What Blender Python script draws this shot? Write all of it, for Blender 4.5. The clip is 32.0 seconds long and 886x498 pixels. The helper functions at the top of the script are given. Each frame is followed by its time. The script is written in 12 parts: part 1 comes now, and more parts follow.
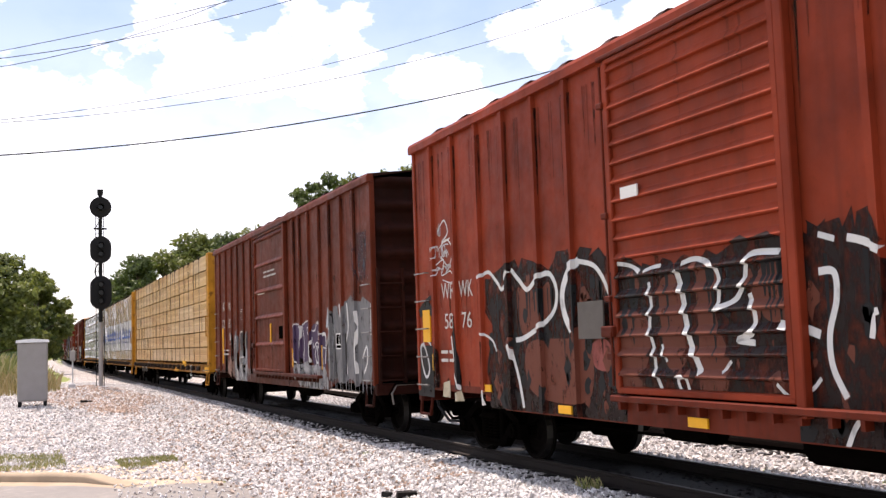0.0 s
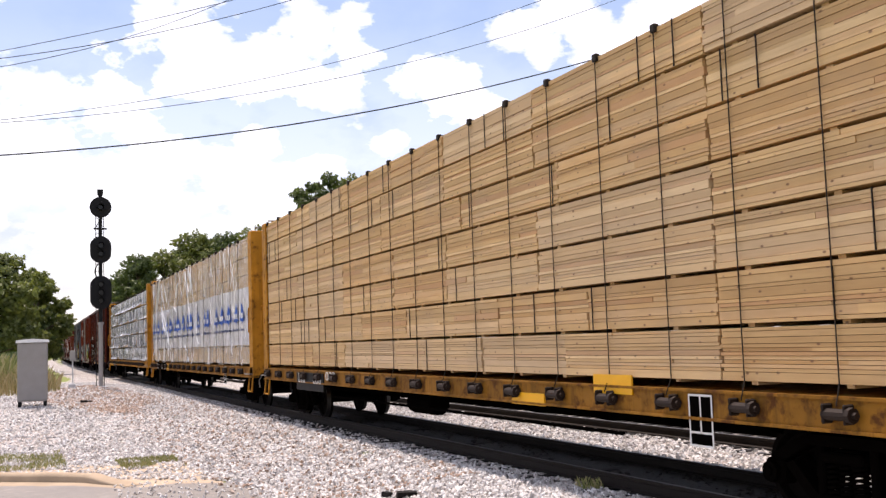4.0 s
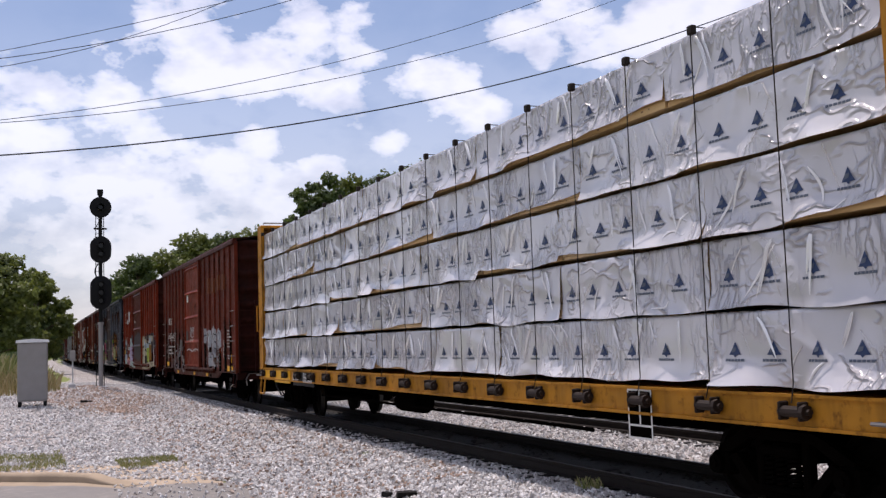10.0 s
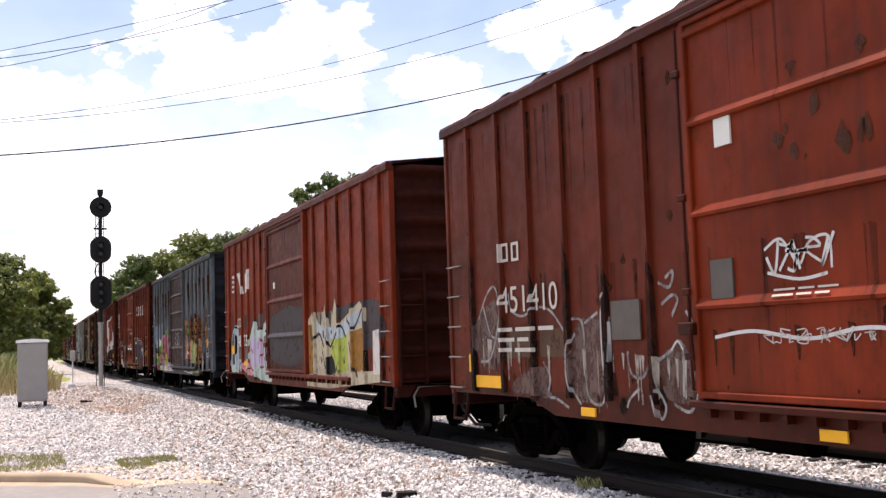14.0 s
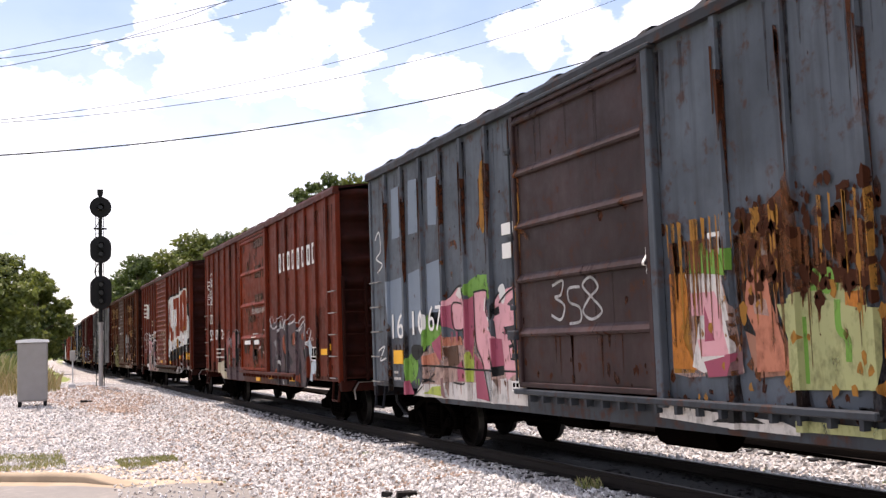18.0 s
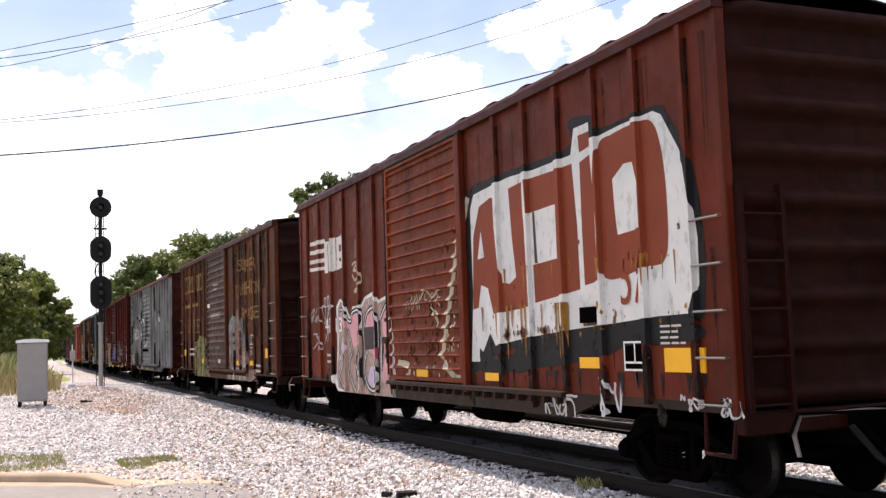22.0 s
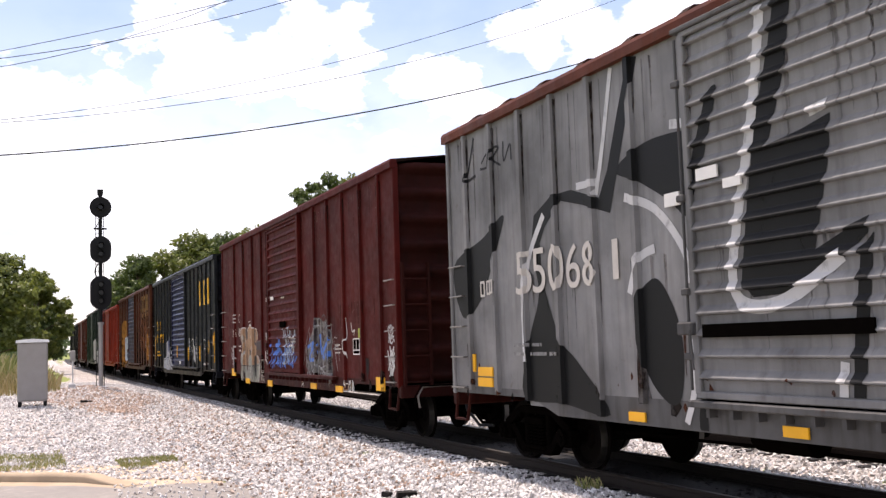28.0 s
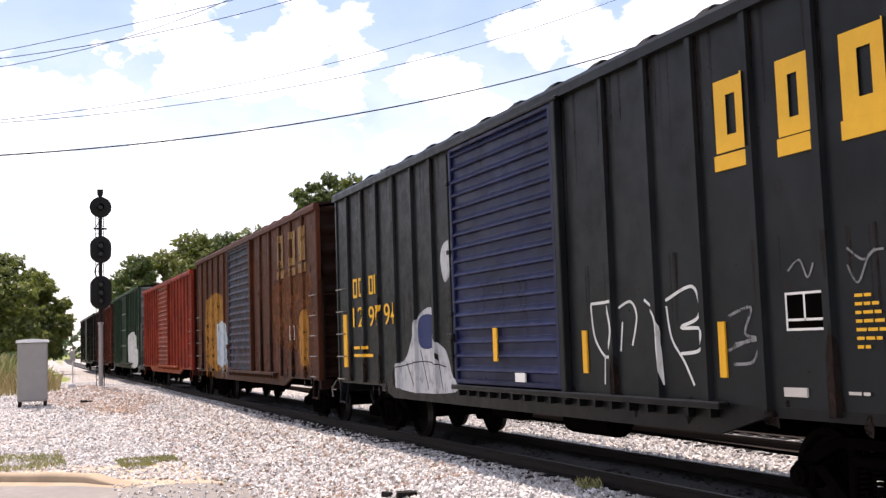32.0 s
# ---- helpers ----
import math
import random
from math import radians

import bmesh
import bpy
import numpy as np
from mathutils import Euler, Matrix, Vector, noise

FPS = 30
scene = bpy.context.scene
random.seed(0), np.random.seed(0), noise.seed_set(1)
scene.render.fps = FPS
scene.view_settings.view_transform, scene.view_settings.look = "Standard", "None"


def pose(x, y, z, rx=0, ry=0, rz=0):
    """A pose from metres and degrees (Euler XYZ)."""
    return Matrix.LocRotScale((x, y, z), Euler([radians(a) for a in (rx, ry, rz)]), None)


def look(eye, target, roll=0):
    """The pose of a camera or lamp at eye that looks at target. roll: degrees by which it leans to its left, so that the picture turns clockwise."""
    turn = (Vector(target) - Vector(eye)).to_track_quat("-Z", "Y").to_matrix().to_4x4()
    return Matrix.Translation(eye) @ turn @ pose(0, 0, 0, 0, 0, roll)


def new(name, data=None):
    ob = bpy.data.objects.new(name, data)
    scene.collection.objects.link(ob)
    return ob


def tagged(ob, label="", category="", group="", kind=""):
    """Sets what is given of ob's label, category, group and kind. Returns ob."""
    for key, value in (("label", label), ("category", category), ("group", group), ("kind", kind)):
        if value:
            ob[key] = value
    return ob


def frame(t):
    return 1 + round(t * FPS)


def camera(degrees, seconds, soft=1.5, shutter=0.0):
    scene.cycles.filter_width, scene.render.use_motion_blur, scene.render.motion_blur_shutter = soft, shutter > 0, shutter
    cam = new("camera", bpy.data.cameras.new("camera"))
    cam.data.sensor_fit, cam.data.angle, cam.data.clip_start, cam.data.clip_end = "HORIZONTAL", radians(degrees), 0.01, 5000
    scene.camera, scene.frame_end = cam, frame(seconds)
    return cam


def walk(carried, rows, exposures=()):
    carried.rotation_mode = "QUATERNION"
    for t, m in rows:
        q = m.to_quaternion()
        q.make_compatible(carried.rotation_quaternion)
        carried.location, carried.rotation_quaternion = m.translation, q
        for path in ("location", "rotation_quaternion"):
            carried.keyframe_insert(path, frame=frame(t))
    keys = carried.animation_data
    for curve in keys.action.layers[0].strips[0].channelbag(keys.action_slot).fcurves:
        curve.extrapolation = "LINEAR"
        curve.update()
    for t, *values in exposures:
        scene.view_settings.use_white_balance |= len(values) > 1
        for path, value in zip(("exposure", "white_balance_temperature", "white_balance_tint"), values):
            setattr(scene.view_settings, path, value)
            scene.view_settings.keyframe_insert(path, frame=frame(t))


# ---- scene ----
cam = camera(46.38, 32.0, soft=1.4)
CAM_POSE = pose(0, 0, 1.78, 95.0475, 1.92, -22.6666)
walk(cam, [(0.0, CAM_POSE), (32.0, CAM_POSE)],
     exposures=[(0.0, 0.42, 7050, 21), (3.2, 0.36, 7050, 21), (5.4, -0.27, 6680, 21), (6.4, -0.31, 6640, 21), (7.6, -0.47, 6480, 21), (12.45, -0.47, 6480, 21), (12.95, 0.34, 7050, 21), (20.0, 0.38, 7050, 21), (32.0, 0.38, 7050, 21)])

# ---- light ----
SUN_TO = Vector((-0.055, 0.36, 1.0)).normalized()
sun_el, sun_az = math.asin(SUN_TO.z), math.atan2(SUN_TO.x, SUN_TO.y)
sun = new("sun", bpy.data.lights.new("sun", "SUN"))
sun.data.energy, sun.data.angle, sun.data.color = 5.0, radians(0.53), (1.0, 0.93, 0.84)
sun.matrix_world = look((0, 0, 60), Vector((0, 0, 60)) - SUN_TO)


def nd(nt, kind, **kw):
    n = nt.nodes.new(kind)
    for k, v in kw.items():
        if k in n.inputs:
            n.inputs[k].default_value = v
    return n


def link(nt, a, b):
    nt.links.new(a, b)


def ramp(nt, src, stops, mode="LINEAR"):
    r = nt.nodes.new("ShaderNodeValToRGB")
    r.color_ramp.interpolation = mode
    e = r.color_ramp.elements
    while len(e) < len(stops):
        e.new(0.5)
    for el, (p, c) in zip(e, stops):
        el.position = p
        el.color = (c, c, c, 1) if isinstance(c, (int, float)) else (*c, 1)
    link(nt, src, r.inputs[0])
    return r.outputs[0]


def mixc(nt, fac, a, b):
    m = nt.nodes.new("ShaderNodeMix")
    m.data_type = "RGBA"
    for sock, v in ((m.inputs[0], fac), (m.inputs[6], a), (m.inputs[7], b)):
        if isinstance(v, bpy.types.NodeSocket):
            link(nt, v, sock)
        elif isinstance(v, (int, float)):
            sock.default_value = v
        else:
            sock.default_value = (*v, 1)
    return m.outputs[2]


def math_node(nt, op, a, b=0.0):
    m = nt.nodes.new("ShaderNodeMath")
    m.operation = op
    for sock, v in ((m.inputs[0], a), (m.inputs[1], b)):
        if isinstance(v, bpy.types.NodeSocket):
            link(nt, v, sock)
        else:
            sock.default_value = v
    return m.outputs[0]


def coords(nt, scale=(1, 1, 1), loc=(0, 0, 0), src="Object"):
    tc, mp = nt.nodes.new("ShaderNodeTexCoord"), nt.nodes.new("ShaderNodeMapping")
    mp.inputs["Scale"].default_value, mp.inputs["Location"].default_value = scale, loc
    link(nt, tc.outputs[src], mp.inputs["Vector"])
    return mp.outputs[0]


def noise_tex(nt, vec, scale, detail=5.0, rough=0.55):
    n = nd(nt, "ShaderNodeTexNoise", Scale=scale, Detail=detail, Roughness=rough)
    link(nt, vec, n.inputs["Vector"])
    return n.outputs["Fac"]


# sky with broken summer cumulus
world = bpy.data.worlds.new("sky")
scene.world = world
world.use_nodes = True
wt = world.node_tree
wt.nodes.clear()
sky = wt.nodes.new("ShaderNodeTexSky")
sky.sky_type, sky.sun_disc, sky.sun_elevation, sky.sun_rotation = "NISHITA", False, sun_el, sun_az
sky.air_density, sky.dust_density, sky.ozone_density = 1.0, 1.0, 1.3
wv = coords(wt, (1.0, 1.0, 1.7), (0.35, 1.15, 0.1), "Generated")
big = noise_tex(wt, wv, 9.0, 8.0, 0.55)
small = noise_tex(wt, wv, 34.0, 6.0, 0.6)
up = nd(wt, "ShaderNodeSeparateXYZ")
tc = wt.nodes.new("ShaderNodeTexCoord")
link(wt, tc.outputs["Generated"], up.inputs[0])
# the heaps of cloud over the line: bearing, height and half width in degrees
CUMULUS = [(0.1, 13.7, 2.2), (2.5, 13.5, 2.3), (4.8, 13.0, 2.2), (0.3, 11.6, 2.5), (9.0, 17.5, 2.7), (10.0, 15.0, 2.3), (12.3, 14.9, 2.1), (16.1, 17.1, 1.9), (18.2, 17.4, 2.3), (18.9, 15.8, 1.6), (17.3, 13.5, 2.1), (21.9, 14.4, 1.9), (23.8, 13.7, 2.4), (25.2, 12.6, 1.5), (12.9, 11.1, 1.3), (0.9, 8.9, 2.4), (3.4, 8.5, 2.5), (5.8, 8.3, 2.1), (11.3, 9.0, 2.2), (13.6, 8.7, 1.7), (2.8, 5.9, 4.1), (8.0, 6.2, 4.7), (13.1, 6.7, 3.1), (27.1, 16.3, 1.6), (29.0, 16.0, 1.9), (31.5, 16.3, 2.7), (35.1, 16.6, 3.0), (20.1, 10.9, 1.0), (16.4, 9.6, 1.3), (40.2, 16.4, 4.7)]
flat = coords(wt, (1.0, 1.0, 1.35), src="Generated")
heap = None
for az, el, half in CUMULUS:
    az, el = radians(az), radians(el)
    far = nd(wt, "ShaderNodeVectorMath")
    far.operation = "DISTANCE"
    far.inputs[1].default_value = (math.sin(az) * math.cos(el), math.cos(az) * math.cos(el), math.sin(el) * 1.35)
    link(wt, flat, far.inputs[0])
    one = math_node(wt, "SUBTRACT", 1.0, math_node(wt, "DIVIDE", far.outputs["Value"], radians(half)))
    heap = one if heap is None else math_node(wt, "MAXIMUM", heap, one)
# fair-weather cover over the rest of the sky
rest = math_node(wt, "MULTIPLY", math_node(wt, "SUBTRACT", noise_tex(wt, wv, 4.2, 4.0, 0.5), 0.47), 5.0)
ahead = nd(wt, "ShaderNodeVectorMath")
ahead.operation = "DISTANCE"
ahead.inputs[1].default_value = (0.3, 0.92, 0.24)
link(wt, tc.outputs["Generated"], ahead.inputs[0])
rest = math_node(wt, "SUBTRACT", rest, ramp(wt, ahead.outputs["Value"], [(0.38, 1.0), (0.6, 0.0)]))
cl = math_node(wt, "MAXIMUM", math_node(wt, "MAXIMUM", heap, -1.0), rest)
cl = math_node(wt, "ADD", cl, math_node(wt, "MULTIPLY", math_node(wt, "SUBTRACT", big, 0.47), 5.0))
cl = math_node(wt, "ADD", cl, math_node(wt, "MULTIPLY", math_node(wt, "SUBTRACT", small, 0.5), 1.7))
cover = ramp(wt, cl, [(0.0, 0.0), (0.15, 0.42), (0.45, 0.85), (0.9, 1.0)])
cover = math_node(wt, "MAXIMUM", cover, ramp(wt, up.outputs["Z"], [(0.0, 0.85), (0.2, 0.32), (0.3, 0.08), (1.0, 0.05)]))
haze = nd(wt, "ShaderNodeVectorMath")
haze.operation = "ADD"
haze.inputs[1].default_value = (1.7, 2.65, 4.5)
link(wt, sky.outputs[0], haze.inputs[0])
shade = ramp(wt, noise_tex(wt, wv, 13.0, 6.0), [(0.36, (7.2, 7.15, 7.6)), (0.54, (11.4, 11.2, 10.9))])
glow = nd(wt, "ShaderNodeVectorMath")
glow.operation = "ADD"
link(wt, sky.outputs[0], glow.inputs[0])
link(wt, shade, glow.inputs[1])
bgc = wt.nodes.new("ShaderNodeBackground")
dim = nd(wt, "ShaderNodeVectorMath")
dim.operation = "MULTIPLY"
link(wt, mixc(wt, cover, haze.outputs[0], glow.outputs[0]), dim.inputs[0])
link(wt, ramp(wt, up.outputs["Z"], [(0.0, (0.72, 0.73, 0.76)), (0.1, (0.82, 0.83, 0.85)), (0.22, (1.0, 1.0, 1.0))]), dim.inputs[1])
link(wt, dim.outputs[0], bgc.inputs["Color"])
bgc.inputs["Strength"].default_value = 0.088
wo = wt.nodes.new("ShaderNodeOutputWorld")
link(wt, bgc.outputs[0], wo.inputs["Surface"])


# ---- materials ----
def base_mat(name):
    m = bpy.data.materials.new(name)
    m.use_nodes = True
    nt = m.node_tree
    return m, nt, nt.nodes["Principled BSDF"]


def bump(nt, b, height, strength=0.3, dist=0.01):
    n = nd(nt, "ShaderNodeBump", Strength=strength, Distance=dist)
    link(nt, height, n.inputs["Height"])
    link(nt, n.outputs[0], b.inputs["Normal"])


def paint(name, col, rust=0.3, streak=0.4, rough=0.48, seed=0.0, worn=None, dirt=(0.018, 0.012, 0.009), rustcol=(0.07, 0.024, 0.01)):
    """Weathered car paint: fading, streaks of grime that run down, specks of rust."""
    m, nt, b = base_mat(name)
    v = coords(nt, (1, 1, 1), (seed * 3.1, seed * 7.7, seed))
    vs = coords(nt, (5, 5, 0.45), (seed * 2.3, seed * 5.1, seed))
    n1, n2, n3 = noise_tex(nt, v, 0.9, 6), noise_tex(nt, vs, 1.6, 5), noise_tex(nt, v, 30, 4)
    n4 = noise_tex(nt, v, 4.5, 8, 0.65)
    info = nt.nodes.new("ShaderNodeObjectInfo")
    lo, hi = [c * 0.58 for c in col], [min(1, c * 1.38 + 0.003) for c in (worn or col)]
    c = mixc(nt, ramp(nt, n1, [(0.3, 0.0), (0.7, 1.0)]), lo, hi)
    c = mixc(nt, math_node(nt, "MULTIPLY", info.outputs["Random"], 0.22), c, [k * 0.6 for k in col])
    c = mixc(nt, math_node(nt, "MULTIPLY", ramp(nt, n2, [(0.48, 0.0), (0.75, 1.0)]), streak), c, dirt)
    c = mixc(nt, math_node(nt, "MULTIPLY", ramp(nt, n4, [(0.66 - rust * 0.28, 0.0), (0.74 - rust * 0.2, 1.0)]), min(1, 0.35 + rust)), c, rustcol)
    c = mixc(nt, math_node(nt, "MULTIPLY", n3, 0.25), c, [k * 0.7 for k in col])
    link(nt, c, b.inputs["Base Color"])
    link(nt, ramp(nt, n4, [(0.3, rough - 0.08), (0.7, rough + 0.2)]), b.inputs["Roughness"])
    b.inputs["Specular IOR Level"].default_value = 0.12
    bump(nt, b, math_node(nt, "ADD", n4, math_node(nt, "MULTIPLY", n3, 0.3)), 0.25, 0.006)
    return m


def plain(name, col, rough=0.6, metal=0.0, var=0.25, scale=6.0, bumps=0.15, gloss=0.3):
    m, nt, b = base_mat(name)
    v = coords(nt)
    n1, n2 = noise_tex(nt, v, scale, 6), noise_tex(nt, v, scale * 9, 3)
    c = mixc(nt, n1, [k * (1 - var) for k in col], [min(1, k * (1 + var)) for k in col])
    c = mixc(nt, math_node(nt, "MULTIPLY", n2, 0.3), c, [k * 0.65 for k in col])
    link(nt, c, b.inputs["Base Color"])
    b.inputs["Roughness"].default_value, b.inputs["Metallic"].default_value = rough, metal
    b.inputs["Specular IOR Level"].default_value = gloss
    bump(nt, b, n2, bumps, 0.004)
    return m


def spray(name, col, wear=0.35, seed=0.0, rough=0.5):
    """Sprayed paint that has flaked away in patches, so that what lies under it shows."""
    m, nt, b = base_mat(name)
    v = coords(nt, (1, 1, 1), (seed, seed * 3.3, seed * 1.7))
    n1, n2 = noise_tex(nt, v, 2.2, 6), noise_tex(nt, coords(nt, (1, 1, 0.55), (seed, seed, seed)), 7, 8, 0.68)
    link(nt, mixc(nt, n1, [k * 0.8 for k in col], [min(1, k * 1.1) for k in col]), b.inputs["Base Color"])
    b.inputs["Roughness"].default_value = rough
    b.inputs["Specular IOR Level"].default_value = 0.12
    link(nt, ramp(nt, n2, [(0.16 + wear * 0.4, 0.5 - 0.5 * max(0.0, wear - 0.45)), (0.34 + wear * 0.4, 1.0)]), b.inputs["Alpha"])
    return m


def stuffy(name, stops, scale, rough=0.9, island=True, bumps=0.4):
    """Loose stuff: the colour varies from piece to piece."""
    m, nt, b = base_mat(name)
    v = coords(nt)
    n = noise_tex(nt, v, scale, 6)
    if island:
        g = nt.nodes.new("ShaderNodeNewGeometry")
        f = math_node(nt, "ADD", math_node(nt, "MULTIPLY", g.outputs["Random Per Island"], 0.75), math_node(nt, "MULTIPLY", n, 0.25))
    else:
        f = n
    link(nt, ramp(nt, f, stops), b.inputs["Base Color"])
    b.inputs["Roughness"].default_value = rough
    bump(nt, b, n, bumps, 0.01)
    return m


def gravel_mat():
    m, nt, b = base_mat("ballast")
    v = coords(nt)
    vo = nd(nt, "ShaderNodeTexVoronoi", Scale=17.0)
    link(nt, v, vo.inputs["Vector"])
    n1, n2 = noise_tex(nt, v, 0.35, 5), noise_tex(nt, v, 60, 3)
    rgb = nt.nodes.new("ShaderNodeSeparateColor")
    link(nt, vo.outputs["Color"], rgb.inputs[0])
    c = ramp(nt, rgb.outputs[0], [(0.0, (0.15, 0.135, 0.125)), (0.35, (0.35, 0.33, 0.315)), (0.7, (0.51, 0.49, 0.475)), (1.0, (0.74, 0.72, 0.7))])
    c = mixc(nt, ramp(nt, n1, [(0.45, 0.0), (0.75, 0.5)]), c, (0.36, 0.25, 0.19))
    c = mixc(nt, ramp(nt, vo.outputs["Distance"], [(0.45, 0.0), (0.8, 0.75)]), c, (0.1, 0.09, 0.08))
    link(nt, c, b.inputs["Base Color"])
    b.inputs["Roughness"].default_value = 0.9
    h = math_node(nt, "SUBTRACT", math_node(nt, "MULTIPLY", n2, 0.3), vo.outputs["Distance"])
    bump(nt, b, h, 0.9, 0.035)
    return m


def asphalt_mat():
    m, nt, b = base_mat("asphalt")
    v = coords(nt)
    n1, n2, n3 = noise_tex(nt, v, 0.5, 6), noise_tex(nt, v, 90, 3), noise_tex(nt, v, 5, 8, 0.7)
    c = mixc(nt, n1, (0.17, 0.16, 0.15), (0.3, 0.275, 0.25))
    c = mixc(nt, ramp(nt, n3, [(0.5, 0.0), (0.7, 0.6)]), c, (0.36, 0.33, 0.29))
    c = mixc(nt, math_node(nt, "MULTIPLY", n2, 0.5), c, (0.08, 0.075, 0.07))
    link(nt, c, b.inputs["Base Color"])
    b.inputs["Roughness"].default_value = 0.85
    bump(nt, b, n2, 0.5, 0.008)
    return m


def wood_mat():
    m, nt, b = base_mat("sawn_pine")
    v = coords(nt, (2.5, 0.5, 9))
    v2 = coords(nt)
    g = nt.nodes.new("ShaderNodeNewGeometry")
    n1 = noise_tex(nt, v, 3.0, 7, 0.6)
    kn = nd(nt, "ShaderNodeTexVoronoi", Scale=5.0)
    link(nt, coords(nt, (1, 1, 1.9)), kn.inputs["Vector"])
    c = ramp(nt, g.outputs["Random Per Island"], [(0.0, (0.4, 0.235, 0.09)), (0.25, (0.58, 0.37, 0.155)), (0.6, (0.69, 0.46, 0.21)), (0.88, (0.8, 0.58, 0.31)), (1.0, (0.42, 0.2, 0.075))])
    c = mixc(nt, ramp(nt, n1, [(0.35, 0.0), (0.75, 0.45)]), c, (0.36, 0.19, 0.07))
    info = nt.nodes.new("ShaderNodeObjectInfo")
    c = mixc(nt, ramp(nt, info.outputs["Random"], [(0.0, 0.0), (0.55, 0.0), (1.0, 0.4)]), c, (0.56, 0.43, 0.29))
    c = mixc(nt, ramp(nt, info.outputs["Random"], [(0.0, 0.3), (0.4, 0.0)]), c, (0.5, 0.26, 0.09))
    c = mixc(nt, ramp(nt, kn.outputs["Distance"], [(0.07, 0.85), (0.15, 0.0)]), c, (0.14, 0.055, 0.02))
    c = mixc(nt, ramp(nt, noise_tex(nt, v2, 0.7, 4), [(0.5, 0.0), (0.75, 0.3)]), c, (0.36, 0.27, 0.19))
    link(nt, c, b.inputs["Base Color"])
    b.inputs["Roughness"].default_value = 0.7
    bump(nt, b, n1, 0.3, 0.004)
    return m


def film_mat(name, col, clear=0.0, rough=0.14, crinkle=0.6, seed=0.0):
    """Stretched plastic film: long drawn folds and creases over a smooth glossy skin."""
    m, nt, b = base_mat(name)
    v = coords(nt, (1, 1, 1), (seed, seed, seed))
    n1 = noise_tex(nt, coords(nt, (1, 2.2, 0.55), (seed, seed * 2, seed)), 1.5, 2, 0.4)
    n2 = noise_tex(nt, coords(nt, (1, 1.2, 2.4), (seed * 3, seed, 0.3)), 1.7, 2, 0.4)

    def crease(n, k):
        d = math_node(nt, "ABSOLUTE", math_node(nt, "SUBTRACT", n, 0.5))
        return math_node(nt, "POWER", math_node(nt, "MAXIMUM", math_node(nt, "SUBTRACT", 1.0, math_node(nt, "MULTIPLY", d, k)), 0.0), 2.0)
    few = ramp(nt, noise_tex(nt, v, 0.9, 2), [(0.46, 0.0), (0.64, 1.0)])
    few2 = ramp(nt, noise_tex(nt, coords(nt, (1, 1, 1), (seed * 9, 3, seed)), 1.1, 2), [(0.48, 0.0), (0.62, 1.0)])
    fan = noise_tex(nt, coords(nt, (1, 3.2, 1.5), (seed, 7, seed * 2)), 2.4, 3, 0.45)
    h = math_node(nt, "MULTIPLY", crease(n1, 14.0), few)
    h = math_node(nt, "ADD", h, math_node(nt, "MULTIPLY", math_node(nt, "MULTIPLY", crease(n2, 17.0), 0.8), few2))
    h = math_node(nt, "ADD", h, math_node(nt, "MULTIPLY", math_node(nt, "MULTIPLY", crease(fan, 14.0), 0.6), few))
    h = math_node(nt, "ADD", h, math_node(nt, "MULTIPLY", noise_tex(nt, v, 0.9, 1), 1.6))
    link(nt, mixc(nt, n1, [k * 0.9 for k in col], [min(1, k * 1.08) for k in col]), b.inputs["Base Color"])
    b.inputs["Roughness"].default_value = rough
    b.inputs["Specular IOR Level"].default_value = 0.75
    b.inputs["Coat Weight"].default_value, b.inputs["Coat Roughness"].default_value = 0.4, 0.08
    if clear:
        link(nt, ramp(nt, math_node(nt, "MULTIPLY", crease(n1, 7.0), few), [(0.1, 1.0 - clear), (0.9, 0.8)]), b.inputs["Alpha"])
    bump(nt, b, h, crinkle, 0.085)
    return m


def leaf_mat(name, a, c):
    m, nt, b = base_mat(name)
    g = nt.nodes.new("ShaderNodeNewGeometry")
    v = coords(nt)
    f = math_node(nt, "ADD", math_node(nt, "MULTIPLY", g.outputs["Random Per Island"], 0.6), math_node(nt, "MULTIPLY", noise_tex(nt, v, 0.5, 4), 0.45))
    link(nt, ramp(nt, f, [(0.2, a), (0.85, c)]), b.inputs["Base Color"])
    b.inputs["Roughness"].default_value = 0.55
    b.inputs["Transmission Weight"].default_value = 0.0
    tr = nd(nt, "ShaderNodeBsdfTranslucent")
    tr.inputs["Color"].default_value = (*[k * 1.3 for k in c], 1)
    mx = nd(nt, "ShaderNodeMixShader")
    mx.inputs[0].default_value = 0.3
    out = nt.nodes["Material Output"]
    link(nt, b.outputs[0], mx.inputs[1])
    link(nt, tr.outputs[0], mx.inputs[2])
    link(nt, mx.outputs[0], out.inputs["Surface"])
    return m


BALLAST, ASPHALT, PINE = gravel_mat(), asphalt_mat(), wood_mat()
STONE = stuffy("ballast_stone", [(0.05, (0.2, 0.185, 0.175)), (0.3, (0.38, 0.36, 0.345)), (0.55, (0.54, 0.53, 0.52)), (0.8, (0.76, 0.755, 0.75)), (0.95, (0.42, 0.3, 0.24))], 25)
# underbody shade is put into these near-black iron and wheel colours
IRON = plain("shaded_grimy_iron", (0.0028, 0.0023, 0.002), 0.9, 0.0, 0.4, gloss=0.0)
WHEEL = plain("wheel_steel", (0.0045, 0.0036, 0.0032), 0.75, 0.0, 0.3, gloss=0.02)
TREAD = plain("worn_steel", (0.1, 0.095, 0.09), 0.55, 1.0, 0.2)
# rails and ties carry the train's shade in their near-black colour
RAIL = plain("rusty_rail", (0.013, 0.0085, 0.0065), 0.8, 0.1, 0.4)
